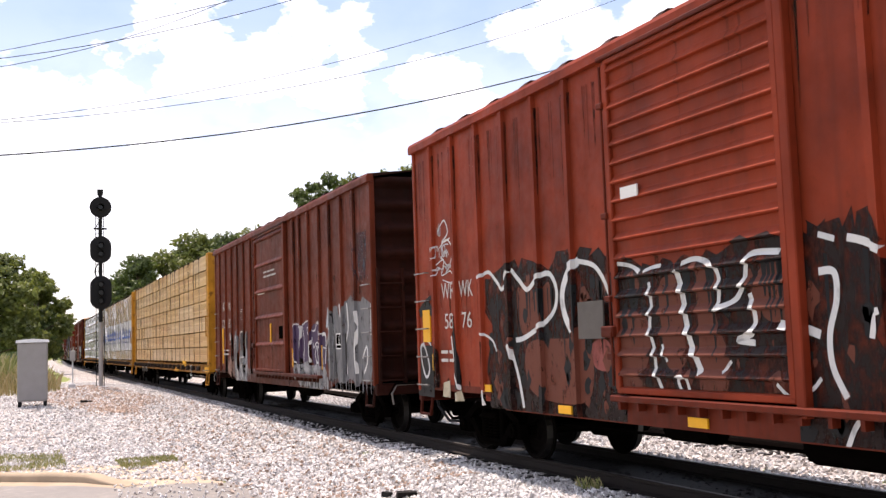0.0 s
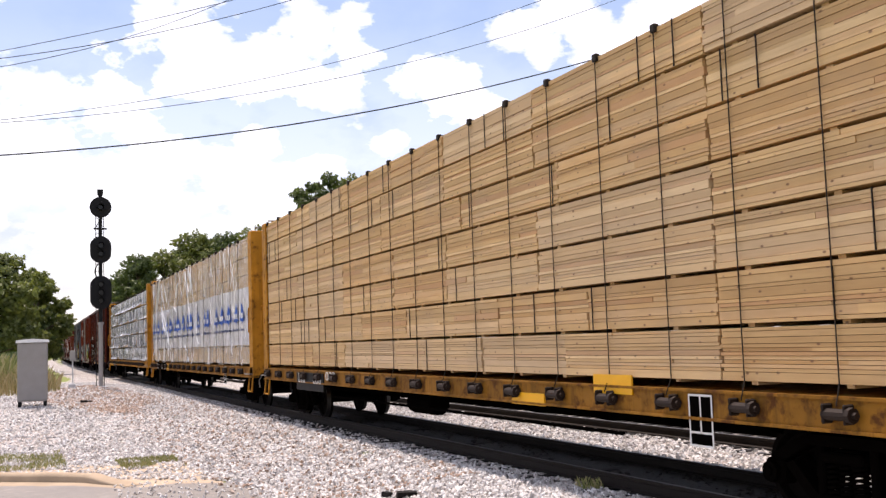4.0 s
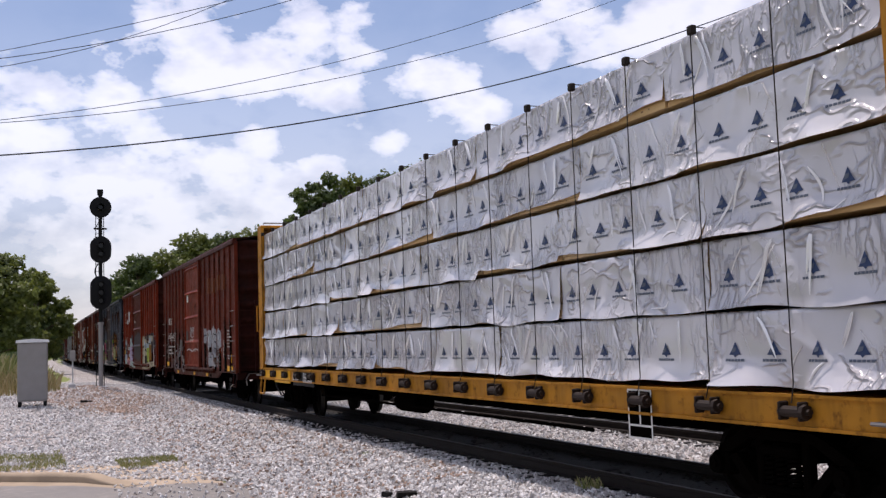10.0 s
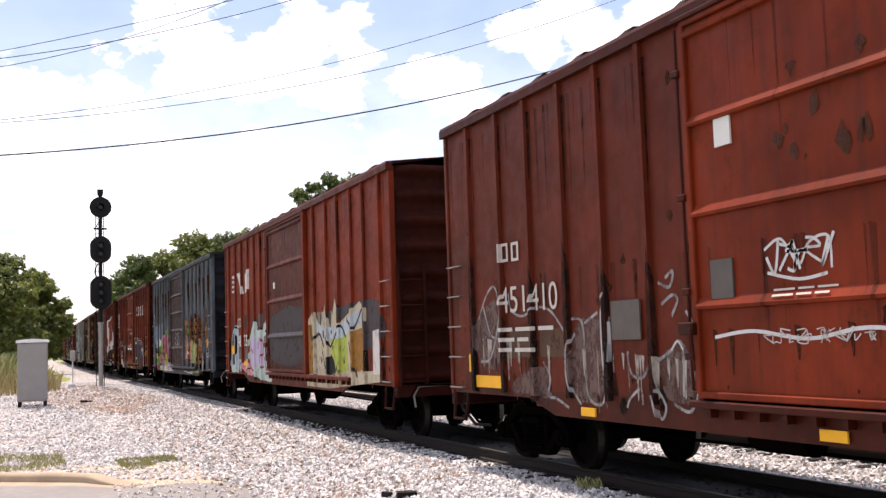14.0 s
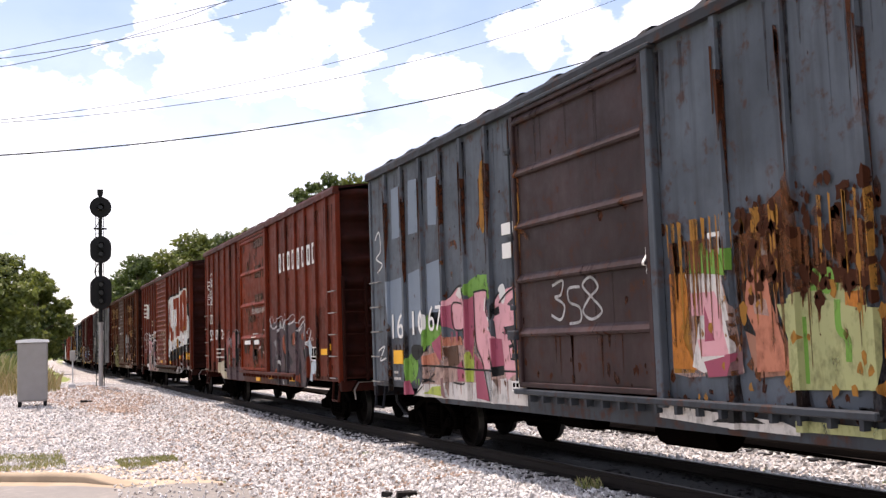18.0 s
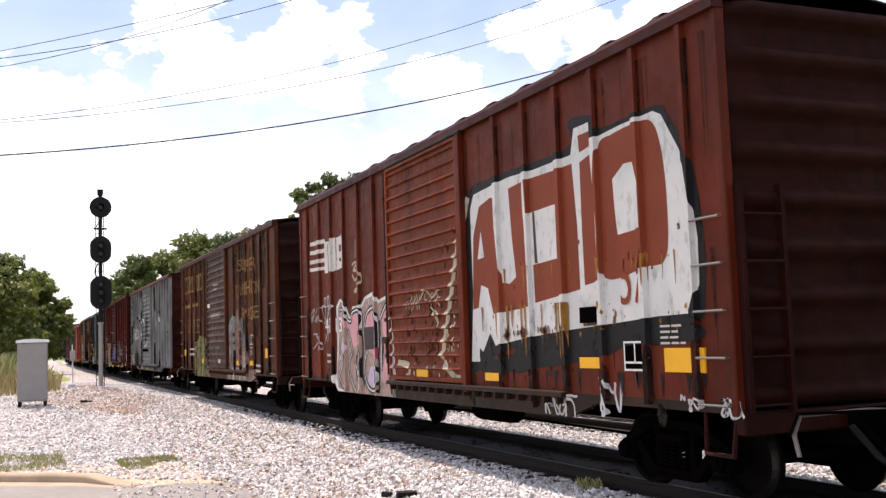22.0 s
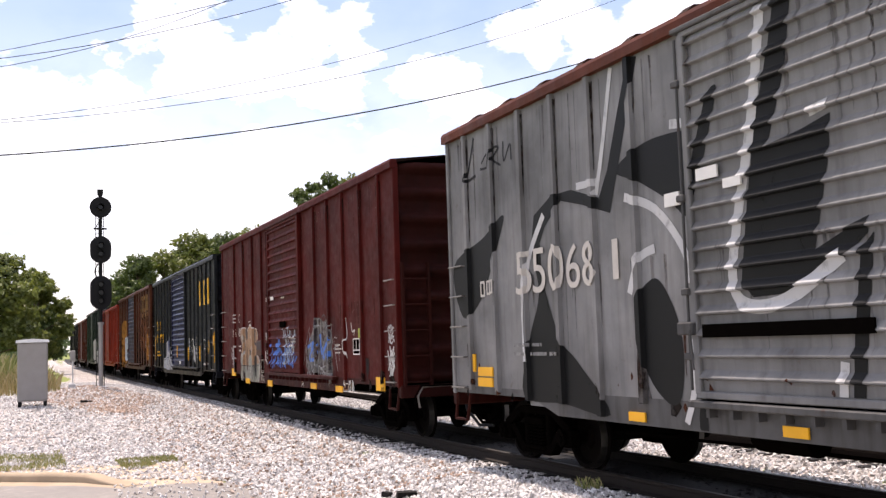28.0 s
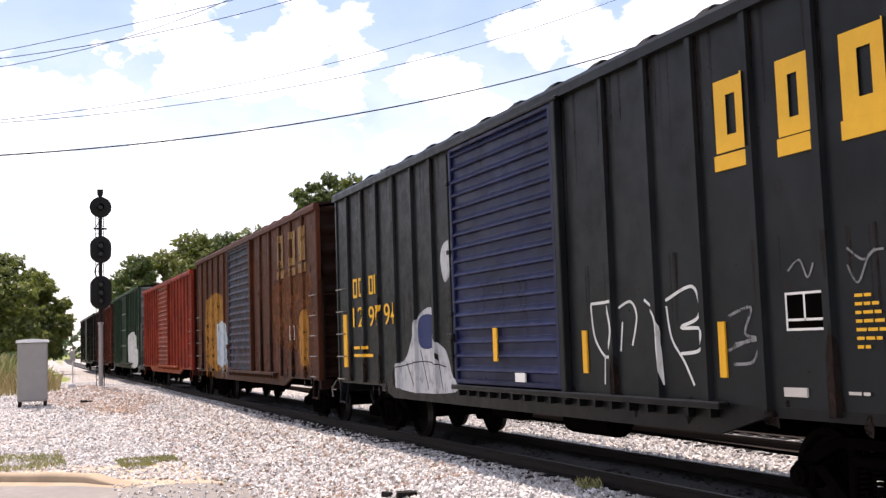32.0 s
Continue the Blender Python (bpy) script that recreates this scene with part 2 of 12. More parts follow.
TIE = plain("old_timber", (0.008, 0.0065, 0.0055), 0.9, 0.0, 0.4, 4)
BLACK = plain("black_metal", (0.01, 0.01, 0.011), 0.6, 0.0, 0.3, gloss=0.15)
# bed and stones blackened between the rails: painted shade of the train
SHADE_BED = stuffy("shaded_ballast", [(0.05, (0.004, 0.0037, 0.0034)), (0.5, (0.009, 0.0082, 0.0076)), (0.95, (0.018, 0.016, 0.014))], 30, 0.9, False, 0.9)
SHADE_STONE = stuffy("shaded_stone", [(0.05, (0.004, 0.0037, 0.0034)), (0.5, (0.01, 0.009, 0.0085)), (0.95, (0.026, 0.022, 0.019))], 25)
BROWNSTONE = stuffy("brown_stone", [(0.05, (0.17, 0.12, 0.09)), (0.4, (0.34, 0.24, 0.18)), (0.7, (0.45, 0.34, 0.27)), (0.95, (0.6, 0.54, 0.5))], 25)
DULLPLATE = plain("dull_bare_plate", (0.1, 0.088, 0.078), 0.6, 0.2, 0.3, 5)
GREYSTEEL = plain("galvanised_steel", (0.5, 0.51, 0.52), 0.5, 0.15, 0.15, 3)
LIGHTROD = plain("bare_rod", (0.2, 0.185, 0.17), 0.45, 0.5, 0.3)
CONCRETE = plain("concrete", (0.37, 0.29, 0.205), 0.9, 0.0, 0.3, 3, 0.5)
YELLOW_TAB = plain("yellow_reflector", (0.8, 0.4, 0.015), 0.45, 0.0, 0.12, 5, 0.0)
TTYELLOW = paint("yellow_car_paint", (0.46, 0.2, 0.018), 0.4, 0.35, 0.5, 3.0)
# the car yellow darkened, giving the bulkhead faces painted shade
TTSHADE = paint("shaded_yellow_paint", (0.13, 0.058, 0.01), 0.5, 0.7, 0.6, 4.0)
CABLE = plain("greasy_wire_rope", (0.022, 0.015, 0.01), 0.7, 0.3, 0.3, 20)
WINCH = plain("greasy_rusted_iron", (0.015, 0.007, 0.0035), 0.7, 0.0, 0.5, 12)
GLASSY = plain("dark_lens", (0.01, 0.01, 0.011), 0.1)
WHITE = plain("white_lettering", (0.72, 0.71, 0.68), 0.55, 0.0, 0.1)
CREAM = spray("faded_yellow_lettering", (0.25, 0.145, 0.06), 0.5, 44.0)
STENCIL = plain("dirty_white_stencil", (0.5, 0.47, 0.43), 0.6, 0.0, 0.25)
CSXYEL = plain("yellow_lettering", (0.75, 0.4, 0.02), 0.5, 0.0, 0.12)
BARK = plain("bark", (0.12, 0.09, 0.065), 0.95, 0.0, 0.4, 8, 0.6)
LEAF_A = leaf_mat("oak_leaves", (0.022, 0.045, 0.012), (0.1, 0.14, 0.035))
LEAF_B = leaf_mat("sunlit_leaves", (0.04, 0.065, 0.015), (0.17, 0.2, 0.042))
# paler, greyer leaf tone carries the haze of distance in its colour
LEAF_FAR = leaf_mat("hazed_far_leaves", (0.05, 0.08, 0.04), (0.11, 0.16, 0.07))
GRASS = stuffy("meadow", [(0.1, (0.07, 0.11, 0.02)), (0.5, (0.16, 0.2, 0.04)), (0.9, (0.3, 0.25, 0.1))], 0.6, 0.95, False)
BLADE = stuffy("grass_blade", [(0.1, (0.15, 0.19, 0.045)), (0.5, (0.3, 0.31, 0.1)), (0.9, (0.5, 0.41, 0.22))], 2.0, 0.8)
DRYBLADE = stuffy("dry_weed", [(0.1, (0.22, 0.2, 0.07)), (0.5, (0.36, 0.29, 0.13)), (0.9, (0.45, 0.35, 0.19))], 2.0, 0.8)
DIRT = plain("pale_soil", (0.43, 0.34, 0.25), 0.95, 0.0, 0.35, 2.0, 0.5)


# ---- mesh building ----
class Build:
    """Collects boxes, rods, plates and sheets into one mesh; mi is the material index of what follows."""

    def __init__(self):
        self.v, self.f, self.m, self.mi = [], [], [], 0

    def add(self, vs, fs):
        k = len(self.v)
        self.v.extend(vs)
        self.f.extend([tuple(i + k for i in f) for f in fs])
        self.m.extend([self.mi] * len(fs))
        return self

    def box(self, x0, x1, y0, y1, z0, z1, c=0.0):
        x0, x1, y0, y1, z0, z1 = min(x0, x1), max(x0, x1), min(y0, y1), max(y0, y1), min(z0, z1), max(z0, z1)
        if c <= 0:
            return self.add([(x, y, z) for z in (z0, z1) for y in (y0, y1) for x in (x0, x1)],
                            [(0, 2, 3, 1), (4, 5, 7, 6), (0, 1, 5, 4), (2, 6, 7, 3), (0, 4, 6, 2), (1, 3, 7, 5)])
        c = min(c, 0.45 * (x1 - x0), 0.45 * (y1 - y0), 0.45 * (z1 - z0))
        bm = bmesh.new()
        pts = []
        for sx, x in ((1, x0), (-1, x1)):
            for sy, y in ((1, y0), (-1, y1)):
                for sz, z in ((1, z0), (-1, z1)):
                    pts += [(x, y + sy * c, z + sz * c), (x + sx * c, y, z + sz * c), (x + sx * c, y + sy * c, z)]
        vs = [bm.verts.new(p) for p in pts]
        h = bmesh.ops.convex_hull(bm, input=vs)
        bm.verts.index_update()
        out = self.add([v.co[:] for v in bm.verts], [[v.index for v in f.verts] for f in bm.faces])
        bm.free()
        return out

    def rod(self, p, q, r, n=6, r2=None, caps=True):
        p, q = Vector(p), Vector(q)
        d = (q - p).normalized()
        a = d.orthogonal().normalized()
        b = d.cross(a)
        r2 = r if r2 is None else r2
        vs = [tuple(p + (a * math.cos(t) + b * math.sin(t)) * r) for t in (2 * math.pi * i / n for i in range(n))]
        vs += [tuple(q + (a * math.cos(t) + b * math.sin(t)) * r2) for t in (2 * math.pi * i / n for i in range(n))]
        fs = [(i, (i + 1) % n, n + (i + 1) % n, n + i) for i in range(n)]
        if caps:
            fs += [tuple(range(n - 1, -1, -1)), tuple(range(n, 2 * n))]
        return self.add(vs, fs)

    def path(self, pts, r, n=5):
        """A bent rod in one piece."""
        pts = [Vector(p) for p in pts]
        k = len(pts)
        vs, a = [], None
        for i in range(k):
            d = (pts[min(i + 1, k - 1)] - pts[max(i - 1, 0)])
            d = d.normalized() if d.length > 1e-7 else Vector((0, 0, 1))
            a = d.orthogonal().normalized() if a is None else (a - d * a.dot(d)).normalized()
            b = d.cross(a)
            bend = 1.0
            if 0 < i < k - 1:
                c = (pts[i] - pts[i - 1]).normalized().dot((pts[i + 1] - pts[i]).normalized())
                bend = min(1.5, 1.0 / max(0.5, math.sqrt(max(0.0, (1 + c) / 2))))
            vs += [tuple(pts[i] + (a * math.cos(t) + b * math.sin(t)) * r * bend) for t in (2 * math.pi * j / n for j in range(n))]
        fs = [(i * n + j, i * n + (j + 1) % n, (i + 1) * n + (j + 1) % n, (i + 1) * n + j) for i in range(k - 1) for j in range(n)]
        fs += [tuple(range(n - 1, -1, -1)), tuple(range((k - 1) * n, k * n))]
        return self.add(vs, fs)

    def prism(self, prof, axis, a, b):
        """A closed outline in the two other axes, drawn out along axis from a to b."""
        def at(p, w):
            return (w, p[0], p[1]) if axis == 0 else (p[0], w, p[1]) if axis == 1 else (p[0], p[1], w)
        n = len(prof)
        return self.add([at(p, a) for p in prof] + [at(p, b) for p in prof],
                        [tuple(range(n)), tuple(range(2 * n - 1, n - 1, -1))] + [(i, n + i, n + (i + 1) % n, (i + 1) % n) for i in range(n)])

    def grid(self, fn, nu, nv):
        vs = [fn(i / nu, j / nv) for j in range(nv + 1) for i in range(nu + 1)]
        w = nu + 1
        return self.add(vs, [(j * w + i, j * w + i + 1, (j + 1) * w + i + 1, (j + 1) * w + i) for j in range(nv) for i in range(nu)])

    def mesh(self, name, mats, smooth=False):
        me = bpy.data.meshes.new(name)
        me.from_pydata(self.v, [], self.f)
        for m in mats if isinstance(mats, (list, tuple)) else [mats]:
            me.materials.append(m)
        if any(self.m):
            me.polygons.foreach_set("material_index", self.m)
        bm = bmesh.new()
        bm.from_mesh(me)
        bmesh.ops.recalc_face_normals(bm, faces=bm.faces)
        bm.to_mesh(me)
        bm.free()
        if smooth:
            me.polygons.foreach_set("use_smooth", [True] * len(me.polygons))
        me.update()
        return me


def part(name, b, mats, parent=None, label="", smooth=False):
    ob = new(name, b.mesh(name, mats, smooth) if isinstance(b, Build) else b)
    ob.parent = parent
    if label:
        tagged(ob, label)
    return ob


def thing(name, label, category, group="", m=None):
    ob = tagged(new(name), label, category, group)
    ob.empty_display_size = 0.2
    if m is not None:
        ob.matrix_world = m
    return ob


def sheet(name, verts, faces, mat, kind="stuff", label="", category="", smooth=False):
    me = bpy.data.meshes.new(name)
    me.from_pydata(verts, [], faces)
    me.materials.append(mat)
    if smooth:
        me.polygons.foreach_set("use_smooth", [True] * len(me.polygons))
    me.update()
    return tagged(new(name, me), label, category, "", kind)


# ---- the line ----
TRACK_X, BEND_Y, BEND_R = 7.95, 42.0, 5000.0
TRAVEL = (252.9701, 9.6582, 14.8121, -20.2386, -20.8834, 17.6915)


def travel(t):
    """Metres that the train has gone since the start."""
    k = t / 32.0
    return sum(c * k ** (i + 1) for i, c in enumerate(TRAVEL))


def on_track(s):
    """The pose of a car whose middle is s metres up the line."""
    a = max(0.0, s - BEND_Y) / BEND_R
    return pose(TRACK_X + BEND_R * (1 - math.cos(a)), s if a == 0 else BEND_Y + BEND_R * math.sin(a), 0, 0, 0, -math.degrees(a))


def track_x(y):
    return TRACK_X + max(0.0, y - BEND_Y) ** 2 / (2 * BEND_R)


# ---- ground ----
def smooth_step(a, b, x):
    k = min(1.0, max(0.0, (x - a) / (b - a)))
    return k * k * (3 - 2 * k)


def ground_z(x, y):
    d = x - track_x(y)
    lo = -0.36 + 0.34 * smooth_step(18, 40, y) + 0.1 * smooth_step(40, 60, y)
    bed = -0.2 + 0.06 * smooth_step(25, 60, y)
    if d > 0:
        return bed if d < 7.0 else bed - 0.5 * smooth_step(7.0, 9.5, d) + 0.6 * smooth_step(14, 60, d)
    k = smooth_step(1.7, 3.6, -d)
    z = bed * (1 - k) + lo * k
    mound = 0.3 * math.exp(-(((x - 3.1) / 1.3) ** 2 + ((y - 46.5) / 5.5) ** 2))
    mound += 0.18 * math.exp(-(((x - 0.6) / 1.3) ** 2 + ((y - 36.3) / 3.0) ** 2))
    return z + mound + 0.7 * smooth_step(0.5, 9, -x) * smooth_step(30, 60, y)


def ground_sheet():
    xs = [-2500, -900, -300, -120, -60, -35, -22, -15, -11, -8, -6, -5, -4, -3] + [-2.5 + 0.5 * i for i in range(42)] + [19, 20, 22, 25, 30, 40, 60, 120, 300, 900, 2500]
    ys = [-2500, -900, -400, -250, -120, -60, -30, -15, -8, -4] + [-2 + 1.0 * i for i in range(74)] + [75, 80, 86, 95, 105, 120, 140, 170, 210, 260, 330, 420, 700, 1500, 3500]
    vs = [(x, y, ground_z(x, y) - 0.02 + (0.02 * noise.noise((x * 0.8, y * 0.8, 0)))) for y in ys for x in xs]
    w = len(xs)
    fs = [(j * w + i, j * w + i + 1, (j + 1) * w + i + 1, (j + 1) * w + i) for j in range(len(ys) - 1) for i in range(w - 1)]
    sheet("ground", vs, fs, GRASS, "structure", smooth=True)


def strip(name, left, right, y0, y1, step, lift, mat, rough=0.03, label="", cols=None):
    """A sheet that follows the line between two offsets, on the ground."""
    vs, fs = [], []
    n = cols or max(2, int((right(20) - left(20)) / 0.4))
    m = int((y1 - y0) / step)
    for j in range(m + 1):
        y = y0 + (y1 - y0) * j / m
        a, b = left(y), right(y)
        for i in range(n + 1):
            x = a + (b - a) * i / n
            edge = 0.0 if 0 < i < n else -0.06
            vs.append((x, y, ground_z(x, y) + lift + edge + rough * noise.noise((x * 2.3, y * 2.3, 3.0))))
    fs = [(j * (n + 1) + i, j * (n + 1) + i + 1, (j + 1) * (n + 1) + i + 1, (j + 1) * (n + 1) + i) for j in range(m) for i in range(n)]
    return sheet(name, vs, fs, mat, "structure", smooth=True, label=label)


def wob(y, k):
    return 0.45 * noise.noise((y * 0.35, k, 0.0)) + 0.2 * noise.noise((y * 1.3, k, 2.0))


def ballast_left(y):
    a = 3.6 - 6.4 * smooth_step(16.5, 22.0, y) + 3.0 * smooth_step(30, 36, y) + wob(y, 1.0)
    return a - 1.2 * smooth_step(22, 34, y) + 4.4 * smooth_step(46, 72, y) + max(0, y - 62) * 0.001 + (track_x(y) - TRACK_X)


ground_sheet()
strip("trackbed", ballast_left, lambda y: track_x(y) + 6.9, -60, 330, 0.6, 0.0, BALLAST)
# dark strip laid along the track in place of the train's shade
strip("oily_track_centre", lambda y: track_x(y) - 0.86 + 0.1 * wob(y * 3, 5.0), lambda y: track_x(y) + 1.12 + 0.15 * wob(y * 3, 6.0), -60, 330, 0.6, 0.03, SHADE_BED, cols=8)


def kerb():
    # a worn concrete kerb that runs out beside the road, its end ground down
    path = [(-9.0, 25.5), (-4.0, 22.1), (-2.0, 20.75), (-0.14, 19.35), (0.73, 18.68), (1.2, 18.28), (1.52, 17.75), (1.85, 17.25)]
    prof = [(-0.2, 0.0), (-0.17, 0.11), (-0.1, 0.145), (0.06, 0.155), (0.13, 0.14), (0.16, 0.1), (0.15, -0.05)]
    pts = curve_flat(path, 6)
    vs = []
    for i, (x, y) in enumerate(pts):
        q, p = pts[min(i + 1, len(pts) - 1)], pts[max(i - 1, 0)]
        d = Vector((q[0] - p[0], q[1] - p[1])).normalized()
        k = 1.0 - 0.9 * smooth_step(len(pts) - 13, len(pts) - 1, i)
        wear = 0.02 * noise.noise((x * 2.1, y * 2.1, 5.0))
        vs += [(x - d.y * -o, y + d.x * -o, -0.355 + (h + (wear if h > 0.1 else 0)) * k) for o, h in prof]
    n = len(prof)
    b = Build().add(vs, [(i * n + j, i * n + j + 1, (i + 1) * n + j + 1, (i + 1) * n + j) for i in range(len(pts) - 1) for j in range(n - 1)] + [tuple(range((len(pts) - 1) * n, len(pts) * n))])
    tagged(part("kerb", b, CONCRETE, smooth=True), kind="structure")
    g = Build()
    vs = []
    for x, y in pts[:-4]:
        vs += [(x + 0.08, y - 0.12, -0.335), (x - 0.02, y - 0.95, -0.352)]
    g.add(vs, [(2 * i, 2 * i + 1, 2 * i + 3, 2 * i + 2) for i in range(len(pts) - 5)])
    tagged(part("gutter", g, CONCRETE), kind="structure")


def curve_flat(pts, k):
    n, out = len(pts), []
    for i in range(n - 1):
        p = [Vector(pts[min(max(i + j, 0), n - 1)]) for j in (-1, 0, 1, 2)]
        for q in range(k):
            t = q / k
            out.append(tuple(0.5 * (2 * p[1] + (p[2] - p[0]) * t + (2 * p[0] - 5 * p[1] + 4 * p[2] - p[3]) * t * t + (3 * p[1] - p[0] - 3 * p[2] + p[3]) * t ** 3)))
    return out + [tuple(pts[-1])]


def kerb_y(x):
    """How far up the line the kerb stands."""
    return 19.25 - 0.75 * x if x < 1.3 else 18.28 - 1.9 * (x - 1.3)


def apron(name, mat, near, far, x0, x1, lift, rough, cols=60, rows=24):
    """A sheet on the ground between two lines across the view."""
    vs = []
    for j in range(rows + 1):
        for i in range(cols + 1):
            x = x0 + (x1 - x0) * i / cols
            y = near(x) + (far(x) - near(x)) * j / rows
            rim = -0.05 if j == rows or i == cols else 0.0
            vs.append((x, y, ground_z(x, y) + lift + rim + rough * noise.noise((x * 2.3, y * 2.3, 3.0))))
    w = cols + 1
    return sheet(name, vs, [(j * w + i, j * w + i + 1, (j + 1) * w + i + 1, (j + 1) * w + i) for j in range(rows) for i in range(cols)], mat, "structure", smooth=True)


def road():
    apron("road", ASPHALT, lambda x: -14.0, lambda x: kerb_y(x) - 0.1 if x < 1.5 else 18.0 - 0.75 * (x - 2.0) + 0.5 * wob(x * 2, 4.0) - 1.6 * smooth_step(3.4, 4.6, x), -14, 4.9, 0.014, 0.01, 90, 60)
    apron("soil_verge", DIRT, lambda x: kerb_y(x) + 0.05 if x < 1.4 else 16.6, lambda x: 21.6 - 0.5 * x + 0.8 * wob(x * 2, 7.0), -9, 3.3, 0.008, 0.03)


kerb()
road()


def stones(name, count, x_of, y0, y1, size, mat, label, lift=0.0, power=1.6):
    rng = np.random.default_rng(7 + count)
    base = np.array([(1, 0, 0), (-1, 0, 0), (0, 1, 0), (0, -1, 0), (0, 0, 1), (0, 0, -1)], float)
    tri = np.array([(0, 2, 4), (2, 1, 4), (1, 3, 4), (3, 0, 4), (2, 0, 5), (1, 2, 5), (3, 1, 5), (0, 3, 5)])
    V, F = [], []
    for i in range(count):
        y = y0 + (y1 - y0) * rng.random() ** power
        a, c = x_of(y)
        x = a + (c - a) * rng.random()
        s = size * (0.55 + 0.9 * rng.random())
        q = np.array(Euler(rng.random(3) * 6.3).to_matrix())
        p = (base * (s * (0.6 + 0.6 * rng.random(3))) + rng.normal(0, s * 0.14, (6, 3))) @ q
        V.append(p + (x, y, ground_z(x, y) + 0.2 * s + lift))
        F.append(tri + 6 * i)
    ob = sheet(name, np.concatenate(V).tolist(), np.concatenate(F).tolist(), mat, "stuff", label, "gravel")
    return ob


stones("ballast_stones", 46000, lambda y: (ballast_left(y) - 0.3, track_x(y) - 0.9), 10.5, 62, 0.034, STONE, "loose pale grey crushed ballast stones beside the rails")
stones("ballast_stones", 9000, lambda y: (track_x(y) + 0.9, track_x(y) + 3.4), 7, 40, 0.036, STONE, "loose pale ballast stones between the two tracks", power=1.2)
stones("ballast_stones", 5000, lambda y: (track_x(y) - 0.7, track_x(y) + 0.7), 7, 45, 0.034, SHADE_STONE, "ballast stones between the rails, darkened for the train's shade", power=1.2)
stones("soil_mound_stones", 3400, lambda y: (3.0 - 2.1 * math.sin(math.pi * (y - 33) / 19) + random.gauss(0, 0.3), 3.3 + 1.9 * math.sin(math.pi * (y - 33) / 19) + random.gauss(0, 0.3)), 33, 52, 0.045, BROWNSTONE, "reddish-brown earthy gravel heaped round the signal", power=1.0)
stones("stained_stones", 1500, lambda y: (3.0, 6.4), 14, 44, 0.03, BROWNSTONE, "brown stained stones among the ballast", lift=0.02)
stones("verge_gravel", 2600, lambda y: (-1.5, 3.6), 20.6, 24.5, 0.026, STONE, "pale gravel spilt over the verge", power=1.0)
stones("scattered_stones", 900, lambda y: (1.5, 4.9), 11, 17.5, 0.022, STONE, "stray gravel on the worn asphalt edge", lift=0.02, power=0.7)


def rails(cx, name, y0, y1):
    prof = [(-0.075, 0), (0.075, 0), (0.075, 0.015), (0.012, 0.035), (0.012, 0.12), (0.036, 0.135), (0.036, 0.165), (0.028, 0.172), (-0.028, 0.172), (-0.036, 0.165), (-0.036, 0.135), (-0.012, 0.12), (-0.012, 0.035), (-0.075, 0.015)]
    ys = [y0, -20, 0, 20, 42, 60, 80, 110, 150, 200, 260, y1]
    n = len(prof)
    for side in (-0.7535, 0.7535):
        b = Build()
        vs = [(track_x(y) + cx + side + p, y, q - 0.172) for y in ys for p, q in prof]
        b.add(vs, [(i * n + j, i * n + (j + 1) % n, (i + 1) * n + (j + 1) % n, (i + 1) * n + j) for i in range(len(ys) - 1) for j in range(n)])
        b.m = [1 if k % n == 7 else 0 for k in range(len(b.f))]
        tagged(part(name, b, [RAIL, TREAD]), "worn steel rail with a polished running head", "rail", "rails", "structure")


rails(0.0, "rail", -300, 330)
rails(4.3, "rail", -300, 330)


def ties():
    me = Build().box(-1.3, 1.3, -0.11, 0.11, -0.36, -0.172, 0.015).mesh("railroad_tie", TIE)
    for row, (x, y0, y1) in enumerate(((0.0, 0.0, 62), (4.3, 6.0, 34))):
        for i in range(int((y1 - y0) / 0.53)):
            y = y0 + 0.53 * i + random.uniform(-0.03, 0.03)
            ob = new("railroad_tie", me)
            ob.matrix_world = pose(track_x(y) + x + random.uniform(-0.03, 0.03), y, random.uniform(-0.01, 0.005), 0, 0, random.uniform(-1, 1))
            tagged(ob, "weathered creosoted timber tie bedded in ballast", "railroad tie", "ties", "structure")


ties()


# ---- train ----
HALF = 1.55
WHEEL_R = 0.42
cars, wheelsets = [], []


